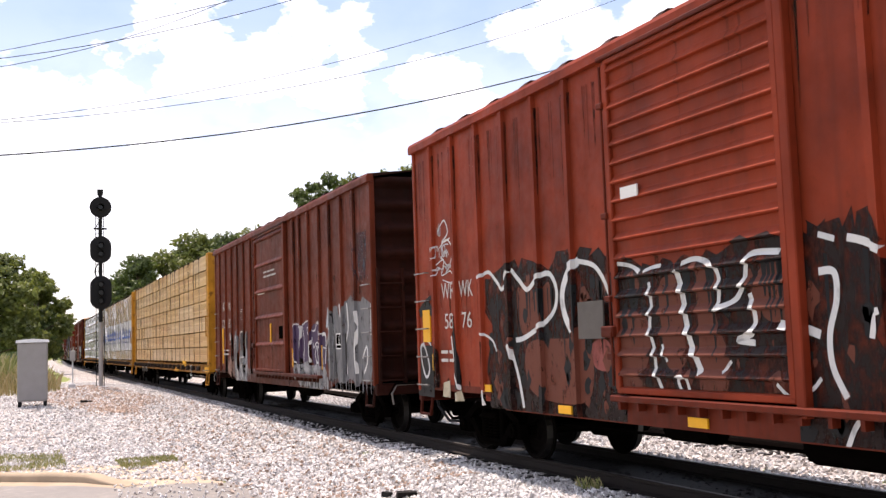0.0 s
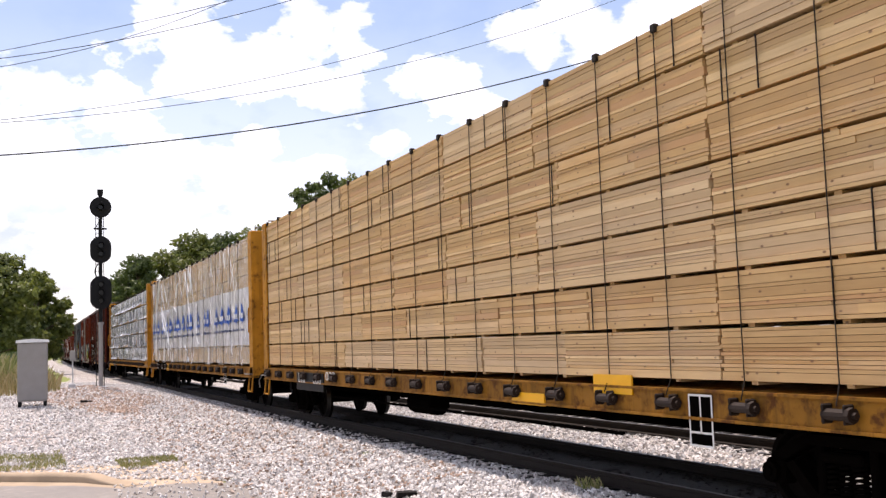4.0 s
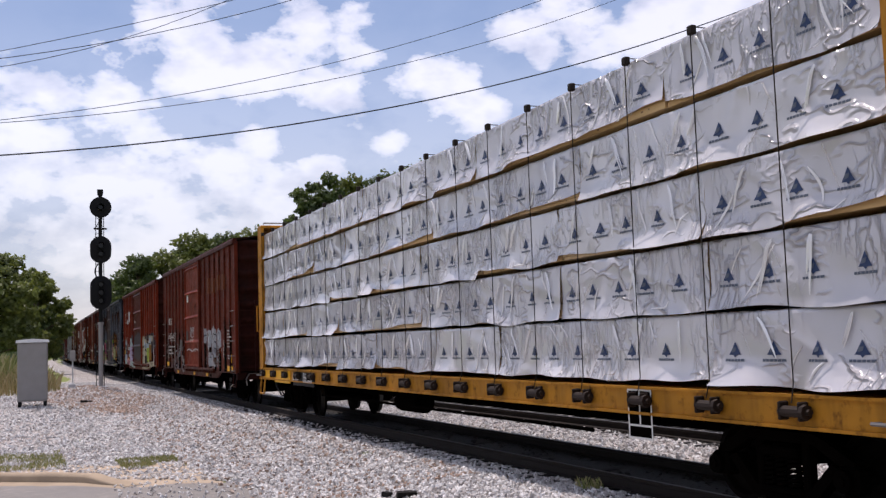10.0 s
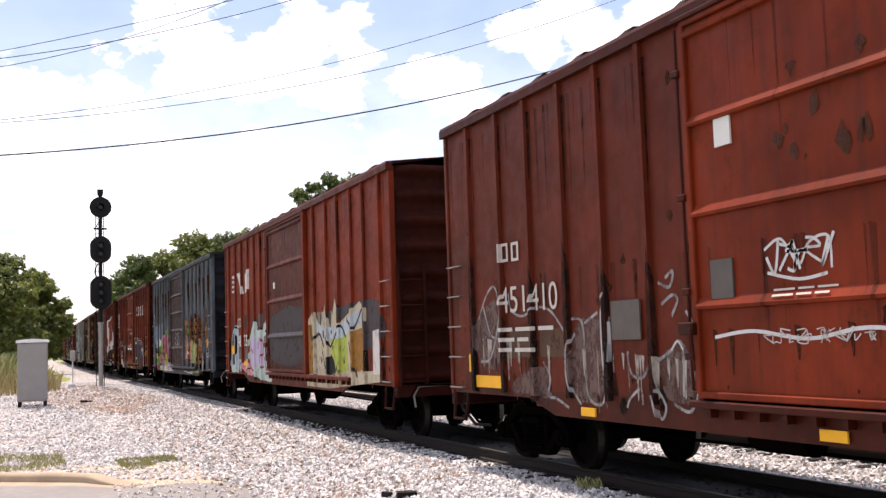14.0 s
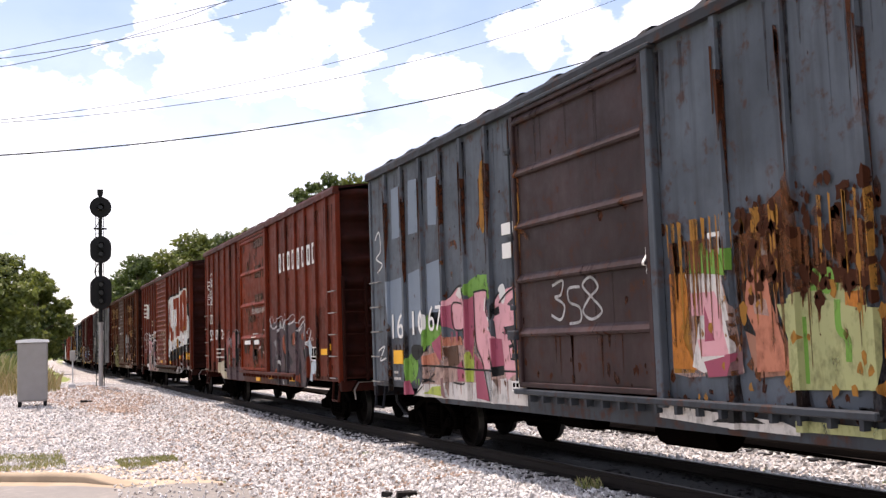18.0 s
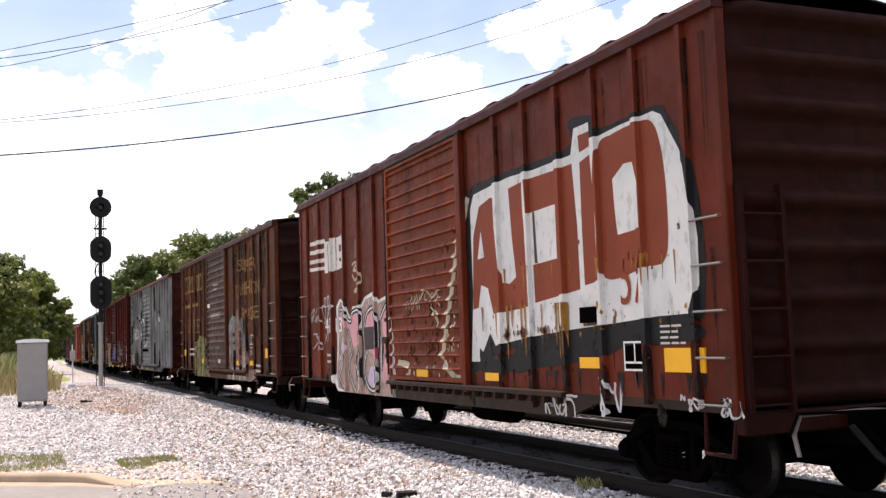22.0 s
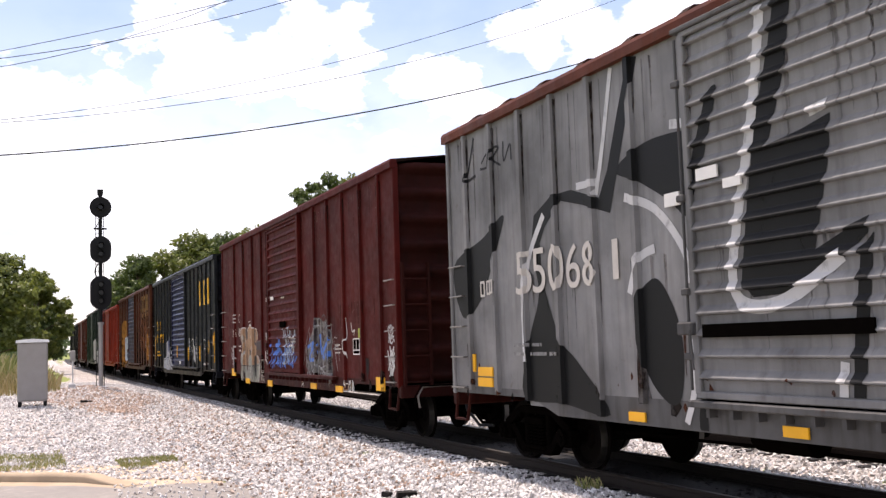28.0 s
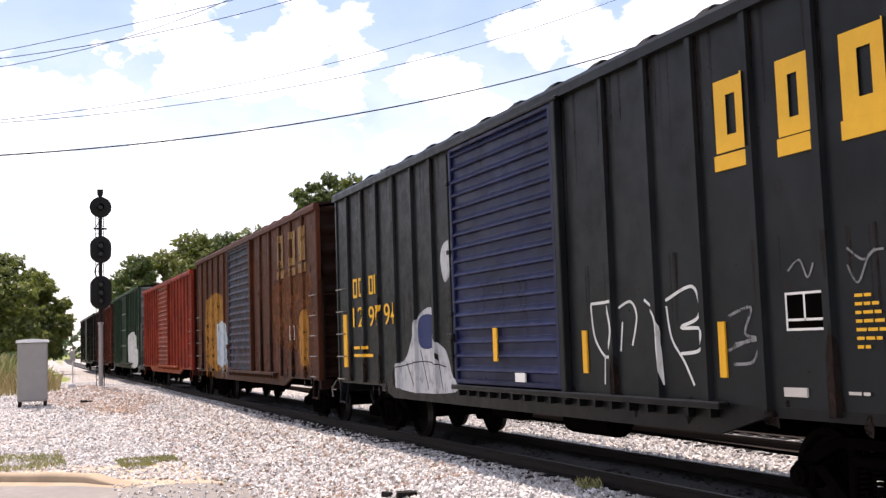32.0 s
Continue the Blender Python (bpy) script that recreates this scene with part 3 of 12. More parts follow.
def truck_meshes():
    w = Build()
    for s in (-1, 1):
        n = 28
        prof = [(0.66, 0.07), (0.66, 0.16), (0.70, 0.36), (0.675, 0.455), (0.705, 0.455), (0.715, 0.42), (0.815, 0.415), (0.815, 0.36), (0.745, 0.33), (0.75, 0.16), (0.80, 0.12), (0.80, 0.07)]
        vs = [(s * x, r * math.cos(6.28318 * i / n), r * math.sin(6.28318 * i / n)) for i in range(n) for x, r in prof]
        k = len(prof)
        fs = [(i * k + j, ((i + 1) % n) * k + j, ((i + 1) % n) * k + (j + 1) % k, i * k + (j + 1) % k) for i in range(n) for j in range(k)]
        w.add(vs, fs)
        w.m[-n * k:] = [1 if (q % k) == 5 else 0 for q in range(n * k)]
    w.rod((-1.05, 0, 0), (1.05, 0, 0), 0.075, 12)
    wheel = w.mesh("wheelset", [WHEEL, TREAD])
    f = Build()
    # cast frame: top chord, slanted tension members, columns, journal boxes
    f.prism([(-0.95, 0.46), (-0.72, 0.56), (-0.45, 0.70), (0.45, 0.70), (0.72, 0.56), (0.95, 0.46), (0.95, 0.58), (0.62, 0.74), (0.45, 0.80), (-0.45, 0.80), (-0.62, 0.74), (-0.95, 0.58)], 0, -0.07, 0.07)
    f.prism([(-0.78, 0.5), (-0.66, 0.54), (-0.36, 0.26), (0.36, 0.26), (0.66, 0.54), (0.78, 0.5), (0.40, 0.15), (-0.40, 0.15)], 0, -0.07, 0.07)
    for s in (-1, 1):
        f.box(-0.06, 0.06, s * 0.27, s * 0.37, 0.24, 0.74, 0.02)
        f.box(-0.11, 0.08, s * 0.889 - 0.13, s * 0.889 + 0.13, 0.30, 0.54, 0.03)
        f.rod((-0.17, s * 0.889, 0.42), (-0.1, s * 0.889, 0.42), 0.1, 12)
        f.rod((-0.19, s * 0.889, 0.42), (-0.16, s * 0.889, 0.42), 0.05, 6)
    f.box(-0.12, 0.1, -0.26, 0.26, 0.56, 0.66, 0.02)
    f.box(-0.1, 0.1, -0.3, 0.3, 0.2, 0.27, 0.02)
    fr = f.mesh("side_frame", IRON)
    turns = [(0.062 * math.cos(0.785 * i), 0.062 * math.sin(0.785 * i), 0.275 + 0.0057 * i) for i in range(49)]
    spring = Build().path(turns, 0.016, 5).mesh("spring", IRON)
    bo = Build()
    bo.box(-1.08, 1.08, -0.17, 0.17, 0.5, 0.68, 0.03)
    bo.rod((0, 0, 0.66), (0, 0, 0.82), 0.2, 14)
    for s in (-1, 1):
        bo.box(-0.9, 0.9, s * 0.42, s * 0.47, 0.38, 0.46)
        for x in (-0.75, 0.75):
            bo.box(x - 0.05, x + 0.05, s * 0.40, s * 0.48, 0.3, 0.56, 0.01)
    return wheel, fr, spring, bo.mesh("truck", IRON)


TRUCK = truck_meshes()


def truck(car, y):
    tr = part("truck", TRUCK[3], None, car, "grimy cast iron four-wheel freight truck, darkened for shade")
    tr.location = (0, y, 0)
    for x, r in ((-1.02, 0), (1.02, 180)):
        part("side_frame", TRUCK[1], None, tr).matrix_local = pose(x, 0, 0, 0, 0, r)
        for y0 in (-0.16, 0.0, 0.16):
            part("spring", TRUCK[2], None, tr).location = (x * 1.03, y0, 0)
    for dy in (-0.889, 0.889):
        o = part("wheelset", TRUCK[0], None, tr, "steel wheels on an axle, treads worn bright")
        o.matrix_local = pose(0, dy, WHEEL_R)
        wheelsets.append((o, dy))


def coupler_mesh():
    b = Build()
    b.box(-0.08, 0.08, -0.75, 0.0, 0.72, 0.9, 0.02)
    b.prism([(-0.2, -1.02), (-0.24, -0.86), (-0.12, -0.7), (0.12, -0.7), (0.22, -0.82), (0.17, -1.0), (0.06, -0.93), (-0.02, -0.9), (-0.06, -1.0)], 2, 0.66, 0.95)
    b.path([(-0.35, -0.15, 0.85), (-0.42, -0.4, 0.6), (-0.36, -0.7, 0.34), (-0.25, -0.95, 0.36), (-0.2, -1.1, 0.4)], 0.025, 6)
    b.path([(0.0, -0.55, 0.95), (-0.05, -0.5, 1.0), (-1.3, -0.28, 1.0), (-1.42, -0.28, 0.8)], 0.014, 5)
    return b.mesh("coupler", IRON)


COUPLER = coupler_mesh()
LEVER = Build().path([(-0.06, -0.5, 0.98), (-0.5, -0.3, 1.0), (-1.25, -0.26, 0.98), (-1.36, -0.28, 0.82), (-1.34, -0.3, 0.62)], 0.017, 6).mesh("uncoupling_lever", LIGHTROD)
HOSE = Build().path([(-0.4, -0.1, 0.82), (-0.46, -0.35, 0.55), (-0.42, -0.7, 0.3), (-0.3, -0.98, 0.3)], 0.028, 6).mesh("air_hose", BLACK)
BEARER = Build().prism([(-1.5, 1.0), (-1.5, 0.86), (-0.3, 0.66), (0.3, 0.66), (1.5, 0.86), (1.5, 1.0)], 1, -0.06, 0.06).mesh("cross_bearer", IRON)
SIDES = {}
ROD_MAT = LIGHTROD


def coupler(car, y, s, reach):
    o = part("coupler", COUPLER, None, car, "rusty knuckle coupler with air hose and lift rod")
    o.matrix_local = pose(0, y, 0, 0, 0, 0 if s < 0 else 180) @ Matrix.Diagonal((1, reach / 1.0, 1, 1))
    part("uncoupling_lever", LEVER, None, o, "bare steel uncoupling lever")
    part("air_hose", HOSE, None, o, "black air hose with a bright coupling")


def rungs(car, ys, x, zs, mat, along="y", xs=None):
    """Grab irons, each a bent rod with its feet on the side."""
    for z in zs:
        b = Build()
        if along == "y":
            b.path([(x, ys[0], z), (x - 0.07, ys[0], z), (x - 0.07, ys[1], z), (x, ys[1], z)], 0.0095, 5)
        else:
            s = -1 if ys < 0 else 1
            b.path([(xs[0], ys, z), (xs[0], ys + s * 0.07, z), (xs[1], ys + s * 0.07, z), (xs[1], ys, z)], 0.011, 5)
        part("grab_iron", b, mat, car)


def clip(poly, axis, lo, hi):
    for val, sgn in ((lo, 1), (hi, -1)):
        out = []
        for i, p in enumerate(poly):
            q = poly[(i + 1) % len(poly)]
            a, b = sgn * (p[axis] - val), sgn * (q[axis] - val)
            if a >= 0:
                out.append(p)
            if (a > 0 > b) or (a < 0 < b):
                k = a / (a - b)
                out.append((p[0] + (q[0] - p[0]) * k, p[1] + (q[1] - p[1]) * k))
        poly = out
        if len(poly) < 3:
            return []
    return poly


class Side:
    """The near side of a car as a relief, on which paint is laid: posts between flat panels, a ribbed or barred door."""

    def __init__(self, posts, width, proud, door, dx, ribs, foot):
        self.door, self.dx, self.ribs, self.foot, self.posts = door, dx, ribs, foot, posts
        br = [(-99.0, 0.0)]
        for y in posts:
            br += [(y - width / 2 - 0.012, 0.0), (y - width / 2, proud), (y + width / 2, proud), (y + width / 2 + 0.012, 0.0)]
        self.br = br + [(99.0, 0.0)]

    def slabs(self, poly):
        ys = [p[0] for p in poly]
        y0, y1 = min(ys), max(ys)
        if self.door and y0 < self.door[1] and y1 > self.door[0]:
            inner = clip(poly, 0, *self.door)
            if inner:
                zs = [p[1] for p in inner]
                for (a, xa), (b, xb) in zip(self.ribs, self.ribs[1:]):
                    if b > min(zs) and a < max(zs) and b - a > 1e-5:
                        q = clip(inner, 1, a, b)
                        if q:
                            yield [(-(HALF + self.dx + xa + (xb - xa) * (p[1] - a) / (b - a)), p[0], p[1]) for p in q]
            rest = [clip(poly, 0, -99, self.door[0]), clip(poly, 0, self.door[1], 99)]
        else:
            rest = [poly]
        for r in rest:
            if not r:
                continue
            y0, y1 = min(p[0] for p in r), max(p[0] for p in r)
            for (a, xa), (b, xb) in zip(self.br, self.br[1:]):
                if b > y0 and a < y1:
                    q = clip(r, 0, a, b)
                    if q:
                        yield [(-(HALF + xa + (xb - xa) * (p[0] - a) / (b - a)), p[0], p[1]) for p in q]


class Paint:
    """Paint on a side, layer over layer, gathered into one part."""

    def __init__(self, side):
        self.side, self.b, self.mats, self.lay = side, Build(), [], 0.004

    def layer(self, mat):
        if mat not in self.mats:
            self.mats.append(mat)
        self.b.mi = self.mats.index(mat)
        self.lay += 0.00025
        return self

    def blob(self, mat, pts):
        return self.layer(mat).poly(curve(pts, 5, True))

    def rag(self, mat, pts):
        """A worn patch with a torn edge and runs below it."""
        rng = random.Random(len(self.b.v))
        ring = curve(pts, 5, True)
        ys, zs = [p[0] for p in ring], [p[1] for p in ring]
        j = 0.05 * min(max(ys) - min(ys), max(zs) - min(zs))
        self.layer(mat).poly([(y + rng.uniform(-j, j), z + rng.uniform(-j, j)) for y, z in ring])
        return self.drips(mat, int(6 * (max(ys) - min(ys))), min(ys), min(zs) + 3 * j, max(ys), min(zs) + 3 * j, 8 * j, 3)

    def shape(self, mat, pts):
        return self.layer(mat).poly(pts)

    def stroke(self, mat, w, pts):
        return self.layer(mat).line(curve(pts, 6), w)

    def loop(self, mat, w, pts):
        return self.layer(mat).line(curve(pts, 6, True), w, True)

    def scribble(self, mat, w, n, rows, y0, z0, y1, z1, seed):
        """Quick letter-like strokes in rows, too wild to read."""
        rng = random.Random(seed)
        self.layer(mat)
        for r in range(rows):
            top, low = z0 + (z1 - z0) * r / rows, z0 + (z1 - z0) * (r + 0.92) / rows
            for i in range(n):
                a, c = y0 + (y1 - y0) * i / n, y0 + (y1 - y0) * (i + 1.05) / n
                spots = [(p, q) for p in (0.0, 0.5, 1.0) for q in (0.0, 0.4, 1.0)]
                for k in range(rng.choice((1, 1, 2))):
                    pick = rng.sample(spots, rng.randint(3, 5))
                    pts = [(a + (c - a) * (p + rng.uniform(-0.12, 0.12)), top + (low - top) * (q + rng.uniform(-0.1, 0.1))) for p, q in pick]
                    self.line(curve(pts, 4), w * rng.uniform(0.8, 1.15))
        return self

    def drips(self, mat, n, y0, z0, y1, z1, length, seed):
        """Runs of paint or rust below an edge."""
        rng = random.Random(seed)
        self.layer(mat)
        for i in range(n):
            k = rng.random()
            y, z, w, d = y0 + (y1 - y0) * k, z0 + (z1 - z0) * k, rng.uniform(0.01, 0.045), length * rng.uniform(0.3, 1.1)
            self.poly([(y - w, z), (y + w, z + 0.02), (y + w * 0.5, z - d * 0.6), (y + w * 0.2, z - d), (y - w * 0.3, z - d * 0.95), (y - w * 0.6, z - d * 0.5)])
        return self

    def flakes(self, mat, n, y0, z0, y1, z1, size, seed):
        """Ragged patches where the paint has scaled away."""
        rng = random.Random(seed)
        self.layer(mat)
        for i in range(n):
            y, z, s = y0 + (y1 - y0) * rng.random(), z0 + (z1 - z0) * rng.random() ** 0.7, size * rng.uniform(0.25, 1.2)
            k = rng.randint(6, 9)
            self.poly([(y + s * rng.uniform(0.35, 1.0) * math.cos(6.283 * j / k) * 0.8, z + s * rng.uniform(0.35, 1.25) * math.sin(6.283 * j / k)) for j in range(k)])
        return self

    def poly(self, pts):
        pts = clip(list(pts), 1, self.side.foot, 9)
        if not pts:
            return self
        for q in self.side.slabs(list(pts)):
            self.b.add([(x - self.lay, y, z) for x, y, z in q], [tuple(range(len(q)))])
        return self

    def line(self, pts, w, closed=False, taper=False):
        pts = [Vector(p) for p in pts]
        if closed:
            pts.append(pts[0])
        n = len(pts)
        off = []
        for i in range(n):
            a, c = pts[max(i - 1, 0)], pts[min(i + 1, n - 1)]
            if closed and i in (0, n - 1):
                a, c = pts[n - 2], pts[1]
            d = (c - a)
            d = Vector((-d.y, d.x)).normalized() if d.length > 1e-6 else Vector((0, 1))
            k = w * 0.5 * ((0.3 + 0.7 * math.sin(math.pi * min(1, max(0, i / (n - 1))))) if taper else 1)
            off.append((pts[i] + d * k, pts[i] - d * k))
        for (a, b), (c, d) in zip(off, off[1:]):
            self.poly([tuple(a), tuple(c), tuple(d), tuple(b)])
        return self

    def done(self, car, name="graffiti", label=""):
        if self.b.v:
            ob = part(name, self.b, self.mats, car, label)
            if name in ("tag", "paint_patch", "graffiti"):
                tagged(ob, kind="stuff")


def curve(pts, k=6, closed=False):
    """Rounds a polyline into a smooth stroke."""
    n = len(pts)
    out = []
    for i in range(n if closed else n - 1):
        p = [Vector(pts[(i + j) % n] if closed else pts[min(max(i + j, 0), n - 1)]) for j in (-1, 0, 1, 2)]
        for q in range(k):
            t = q / k
            out.append(tuple(0.5 * (2 * p[1] + (p[2] - p[0]) * t + (2 * p[0] - 5 * p[1] + 4 * p[2] - p[3]) * t * t + (3 * p[1] - p[0] - 3 * p[2] + p[3]) * t ** 3)))
    if not closed:
        out.append(tuple(pts[-1]))
    return out


FONT_CACHE = {}


def letters(text, size, bold=0.0):
    """The built-in font's outlines, as vertices and faces in a plane, with the width."""
    key = (text, size, bold)
    if key not in FONT_CACHE:
        cu = bpy.data.curves.new("words", "FONT")
        cu.body, cu.size, cu.offset = text, size, bold
        ob = bpy.data.objects.new("words", cu)
        scene.collection.objects.link(ob)
        me = ob.to_mesh()
        vs, fs = [v.co.to_2d()[:] for v in me.vertices], [tuple(p.vertices) for p in me.polygons]
        ob.to_mesh_clear()
        bpy.data.objects.remove(ob)
        bpy.data.curves.remove(cu)
        FONT_CACHE[key] = vs, fs, max([v[0] for v in vs] + [0.01])
    return FONT_CACHE[key]


def lay_on(car, polys, lay=0.022, proud=0.0):
    """Flat shapes in (y, z) laid on the relief of a car's side."""
    b = Build()
    side = SIDES.get(car.name)
    for p in polys:
        if side is None:
            b.add([(-HALF - proud, y, z) for y, z in p], [tuple(range(len(p)))])
        else:
            for q in side.slabs(p):
                b.add([(x - lay, y, z) for x, y, z in q], [tuple(range(len(q)))])
    return b


def stencil(car, text, y0, y1, z0, z1, mat, proud=0.005, name="lettering"):
    """Words on the near side, fitted between y0, where they begin, and y1, and from z0 to z1."""
    vs, fs, w = letters(text, 1.0)
    lo, hi = min(v[0] for v in vs), max(v[0] for v in vs)
    top = max(v[1] for v in vs)
    pts = [(y0 + (y1 - y0) * (p - lo) / (hi - lo), z0 + (z1 - z0) * max(q, 0.0) / top) for p, q in vs]
    return part(name, lay_on(car, [[pts[i] for i in f] for f in fs], proud=proud), mat, car)


def data_panel(car, y0, y1, z0, z1, x=-HALF - 0.004):
    """A stencilled data box: a white outline round two dark fields."""
    b = Build()
    t = 0.022
    b.box(x - 0.002, x, y0, y1, z0, z1)
    p = part("data_panel", b, IRON, car, "black data panel outlined in white")
    f = Build()
    for a, c, d, e in ((y0, y1, z0, z0 + t), (y0, y1, z1 - t, z1), (y0, y0 + t, z0 + t, z1 - t), (y1 - t, y1, z0 + t, z1 - t), ((y0 + y1) / 2 - t / 2, (y0 + y1) / 2 + t / 2, z0 + (z1 - z0) * 0.25, z1 - t), (y0 + t, y1 - t, z0 + (z1 - z0) * 0.25, z0 + (z1 - z0) * 0.25 + t)):
        f.box(x - 0.004, x - 0.0022, a, c, d, e)
    part("outline", f, WHITE, p)


def block(car, y0, y1, z0, z1, mat, proud=0.005, bold=0.24):
    """A plain block with a slot through it, where a company's mark stands."""
    t, u = (y1 - y0) * bold, (z1 - z0) * bold * 0.62
    polys = [[(a, d), (c, d), (c, e), (a, e)] for a, c, d, e in ((y0, y0 + t, z0, z1), (y1 - t, y1, z0, z1), (y0 + t, y1 - t, z0, z0 + u), (y0 + t, y1 - t, z1 - u, z1))]
    return part("painted_block", lay_on(car, polys, proud=proud), mat, car)


def bars(car, y, z, w, h, n, mat, x=None, gap=0.62, name="stencil_line"):
    """Lines of small writing too fine to read, as plain bars."""
    polys = []
    for i in range(n):
        z0 = z - i * h
        a = y
        for k in range(random.randint(2, 3)):
            ww = w * random.uniform(0.2, 0.4)
            polys.append([(a, z0), (a - ww, z0), (a - ww, z0 + h * (1 - gap)), (a, z0 + h * (1 - gap))])
            a -= ww + w * 0.06
    return tagged(part(name, lay_on(car, polys), mat, car), kind="stuff")


def plate(car, y0, y1, z0, z1, mat, x=None, name="reflector", t=0.021):
    x = -HALF if x is None else x
    return part(name, Build().box(x - t, x, y0, y1, z0, z1), mat, car)


def dull(c):
    """Years of grime take light out of a fresh coat, most of all its green and blue."""
    return None if c is None else (c[0] * 0.84, c[1] * 0.43, c[2] * 0.24) if c[0] > 1.8 * c[1] else tuple(k * 0.46 for k in c)


def boxcar(s0, s1, col, label, eave=5.02, door=(-1.6, 1.6), style="rib", doorcol=None, panels=7, seed=1.0, rust=0.3, streak=0.4, roof=None,
           low=0.98, mid=0.78, rung_mat=None, endcol=None, tabs=(), railcol=None, gap0=2.4, gap1=2.4, worn=None, post_w=0.085, proud=0.058, ladder_top=3.0, sillcol=None, rough=0.48, roofribs=True, far=None, near=None):
    L = s1 - s0
    h = L / 2
    col, doorcol, endcol, roof, sillcol, railcol = (dull(c) for c in (col, doorcol, endcol, roof, sillcol, railcol))
    car = thing("boxcar", label, "boxcar", "freight cars")
    cars.append((car, (s0 + s1) / 2))
    pm = paint("side_paint", col, rust, streak, rough, seed, worn)
    dm = paint("door_paint", doorcol or col, rust, streak, rough, seed + 0.7, None)
    # ends darkened, rust and grime too, to hold the shade between cars
    em = paint("shaded_end_paint", endcol or [c * 0.22 for c in col], rust + 0.1, streak + 0.2, 0.7, seed + 1.3, None, (0.006, 0.004, 0.003), (0.014, 0.0052, 0.0026))
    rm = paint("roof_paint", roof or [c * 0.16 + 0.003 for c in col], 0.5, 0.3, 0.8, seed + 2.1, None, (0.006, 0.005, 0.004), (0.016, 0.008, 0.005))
    sm = paint("sill_paint", sillcol or [c * 0.5 for c in col], rust + 0.05, streak + 0.2, rough, seed + 2.9)
    om = paint("rail_paint", railcol, rust, streak, rough, seed + 3.3) if railcol else pm
    rung_mat = rung_mat or ROD_MAT
    d0, d1 = door
    top, x = eave, -HALF
    # side panels and the posts between them
    posts = []
    for a, c, set_ in ((-h + 0.05, d0 - 0.05, near), (d1 + 0.05, h - 0.05, far)):
        cuts = sorted(set_) if set_ else [a + (c - a) * i / panels for i in range(1, panels)]
        posts += cuts
        for p, q in zip([a] + cuts, cuts + [c]):
            part("side_panel", Build().box(x, x + 0.05, p, q, low if abs((p + q) / 2) > h - 3.0 else mid + 0.1, top - 0.1), pm, car)
    for y in posts:
        b = Build()
        zb = low + 0.05
        b.prism([(x - proud, y - post_w / 2), (x, y - post_w / 2 - 0.012), (x, y + post_w / 2 + 0.012), (x - proud, y + post_w / 2)], 2, zb, top - 0.12)
        part("side_post", b, pm, car)
    for y, s in ((-h, 1), (h, -1)):
        part("corner_post", Build().box(x - 0.03, x + 0.08, y, y + s * 0.1, low - 0.02, top - 0.05, 0.015), pm, car)
    part("far_side", Build().box(HALF - 0.05, HALF, -h, h, low, top), pm, car)
    part("eave_rail", Build().prism([(x - 0.085, top - 0.13), (x + 0.05, top - 0.13), (x + 0.05, top + 0.03), (x - 0.06, top + 0.03), (x - 0.085, top - 0.02)], 1, -h - 0.02, h + 0.02), om, car)
    part("side_sill", Build().prism([(-h + 0.06, low), (-h + 2.6, low), (-h + 3.3, mid), (h - 3.3, mid), (h - 2.6, low), (h - 0.06, low), (h - 0.06, low + 0.1), (-h + 0.06, low + 0.1)], 0, x - 0.002, x + 0.06), sm, car)
    # roof
    pk = top + 0.2
    rf = Build().prism([(-HALF - 0.05, top + 0.03), (0, pk), (HALF + 0.05, top + 0.03), (HALF, top - 0.03), (-HALF, top - 0.03)], 1, -h, h)
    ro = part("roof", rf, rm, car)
    if roofribs:
        for i in range(1, 15):
            y = -h + L * i / 15
            rb = Build().prism([(-HALF - 0.05, top + 0.035), (-HALF + 0.05, top + 0.12), (-0.8, top + 0.2), (0, pk + 0.07), (0.8, top + 0.2), (HALF - 0.05, top + 0.12), (HALF + 0.05, top + 0.035)], 1, y - 0.09, y + 0.09)
            part("roof_rib", rb, rm, ro)
    # corrugated ends
    for s in (-1, 1):
        b = Build()

        def end(u, v):
            z = low + (top - 0.02 - low) * v
            w = max(0.0, math.sin(2 * math.pi * (8.5 * v - 0.1)) * 1.25 - 0.1) ** 0.55
            e = 0.0 if u in (0.0, 1.0) else 0.15 * w * min(1, 12 * min(u, 1 - u))
            return (-HALF + 0.06 + (2 * HALF - 0.12) * u, s * (h - 0.11 + e), z)
        b.grid(end, 16, 84)
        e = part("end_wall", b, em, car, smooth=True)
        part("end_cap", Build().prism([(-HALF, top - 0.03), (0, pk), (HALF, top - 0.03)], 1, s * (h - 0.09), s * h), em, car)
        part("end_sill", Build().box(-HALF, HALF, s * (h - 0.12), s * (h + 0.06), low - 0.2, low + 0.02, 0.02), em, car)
        part("draft_box", Build().box(-0.3, 0.3, s * (h - 1.2), s * (h + 0.18), 0.6, 0.98, 0.02), IRON, car)
    for s in (-1, 1):
        zs = [low + 0.08 + 0.46 * i for i in range(6) if low + 0.08 + 0.46 * i < ladder_top]
        rungs(car, (s * (h - 0.08), s * (h - 0.55)), x, zs, rung_mat)
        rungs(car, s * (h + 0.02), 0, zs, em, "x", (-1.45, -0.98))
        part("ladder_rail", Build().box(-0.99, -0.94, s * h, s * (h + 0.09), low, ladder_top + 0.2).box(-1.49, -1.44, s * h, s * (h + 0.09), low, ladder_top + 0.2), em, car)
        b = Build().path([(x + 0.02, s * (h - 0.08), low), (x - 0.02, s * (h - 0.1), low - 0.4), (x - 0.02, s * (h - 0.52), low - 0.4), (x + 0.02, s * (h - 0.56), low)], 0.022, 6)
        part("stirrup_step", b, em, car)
    bw = Build()
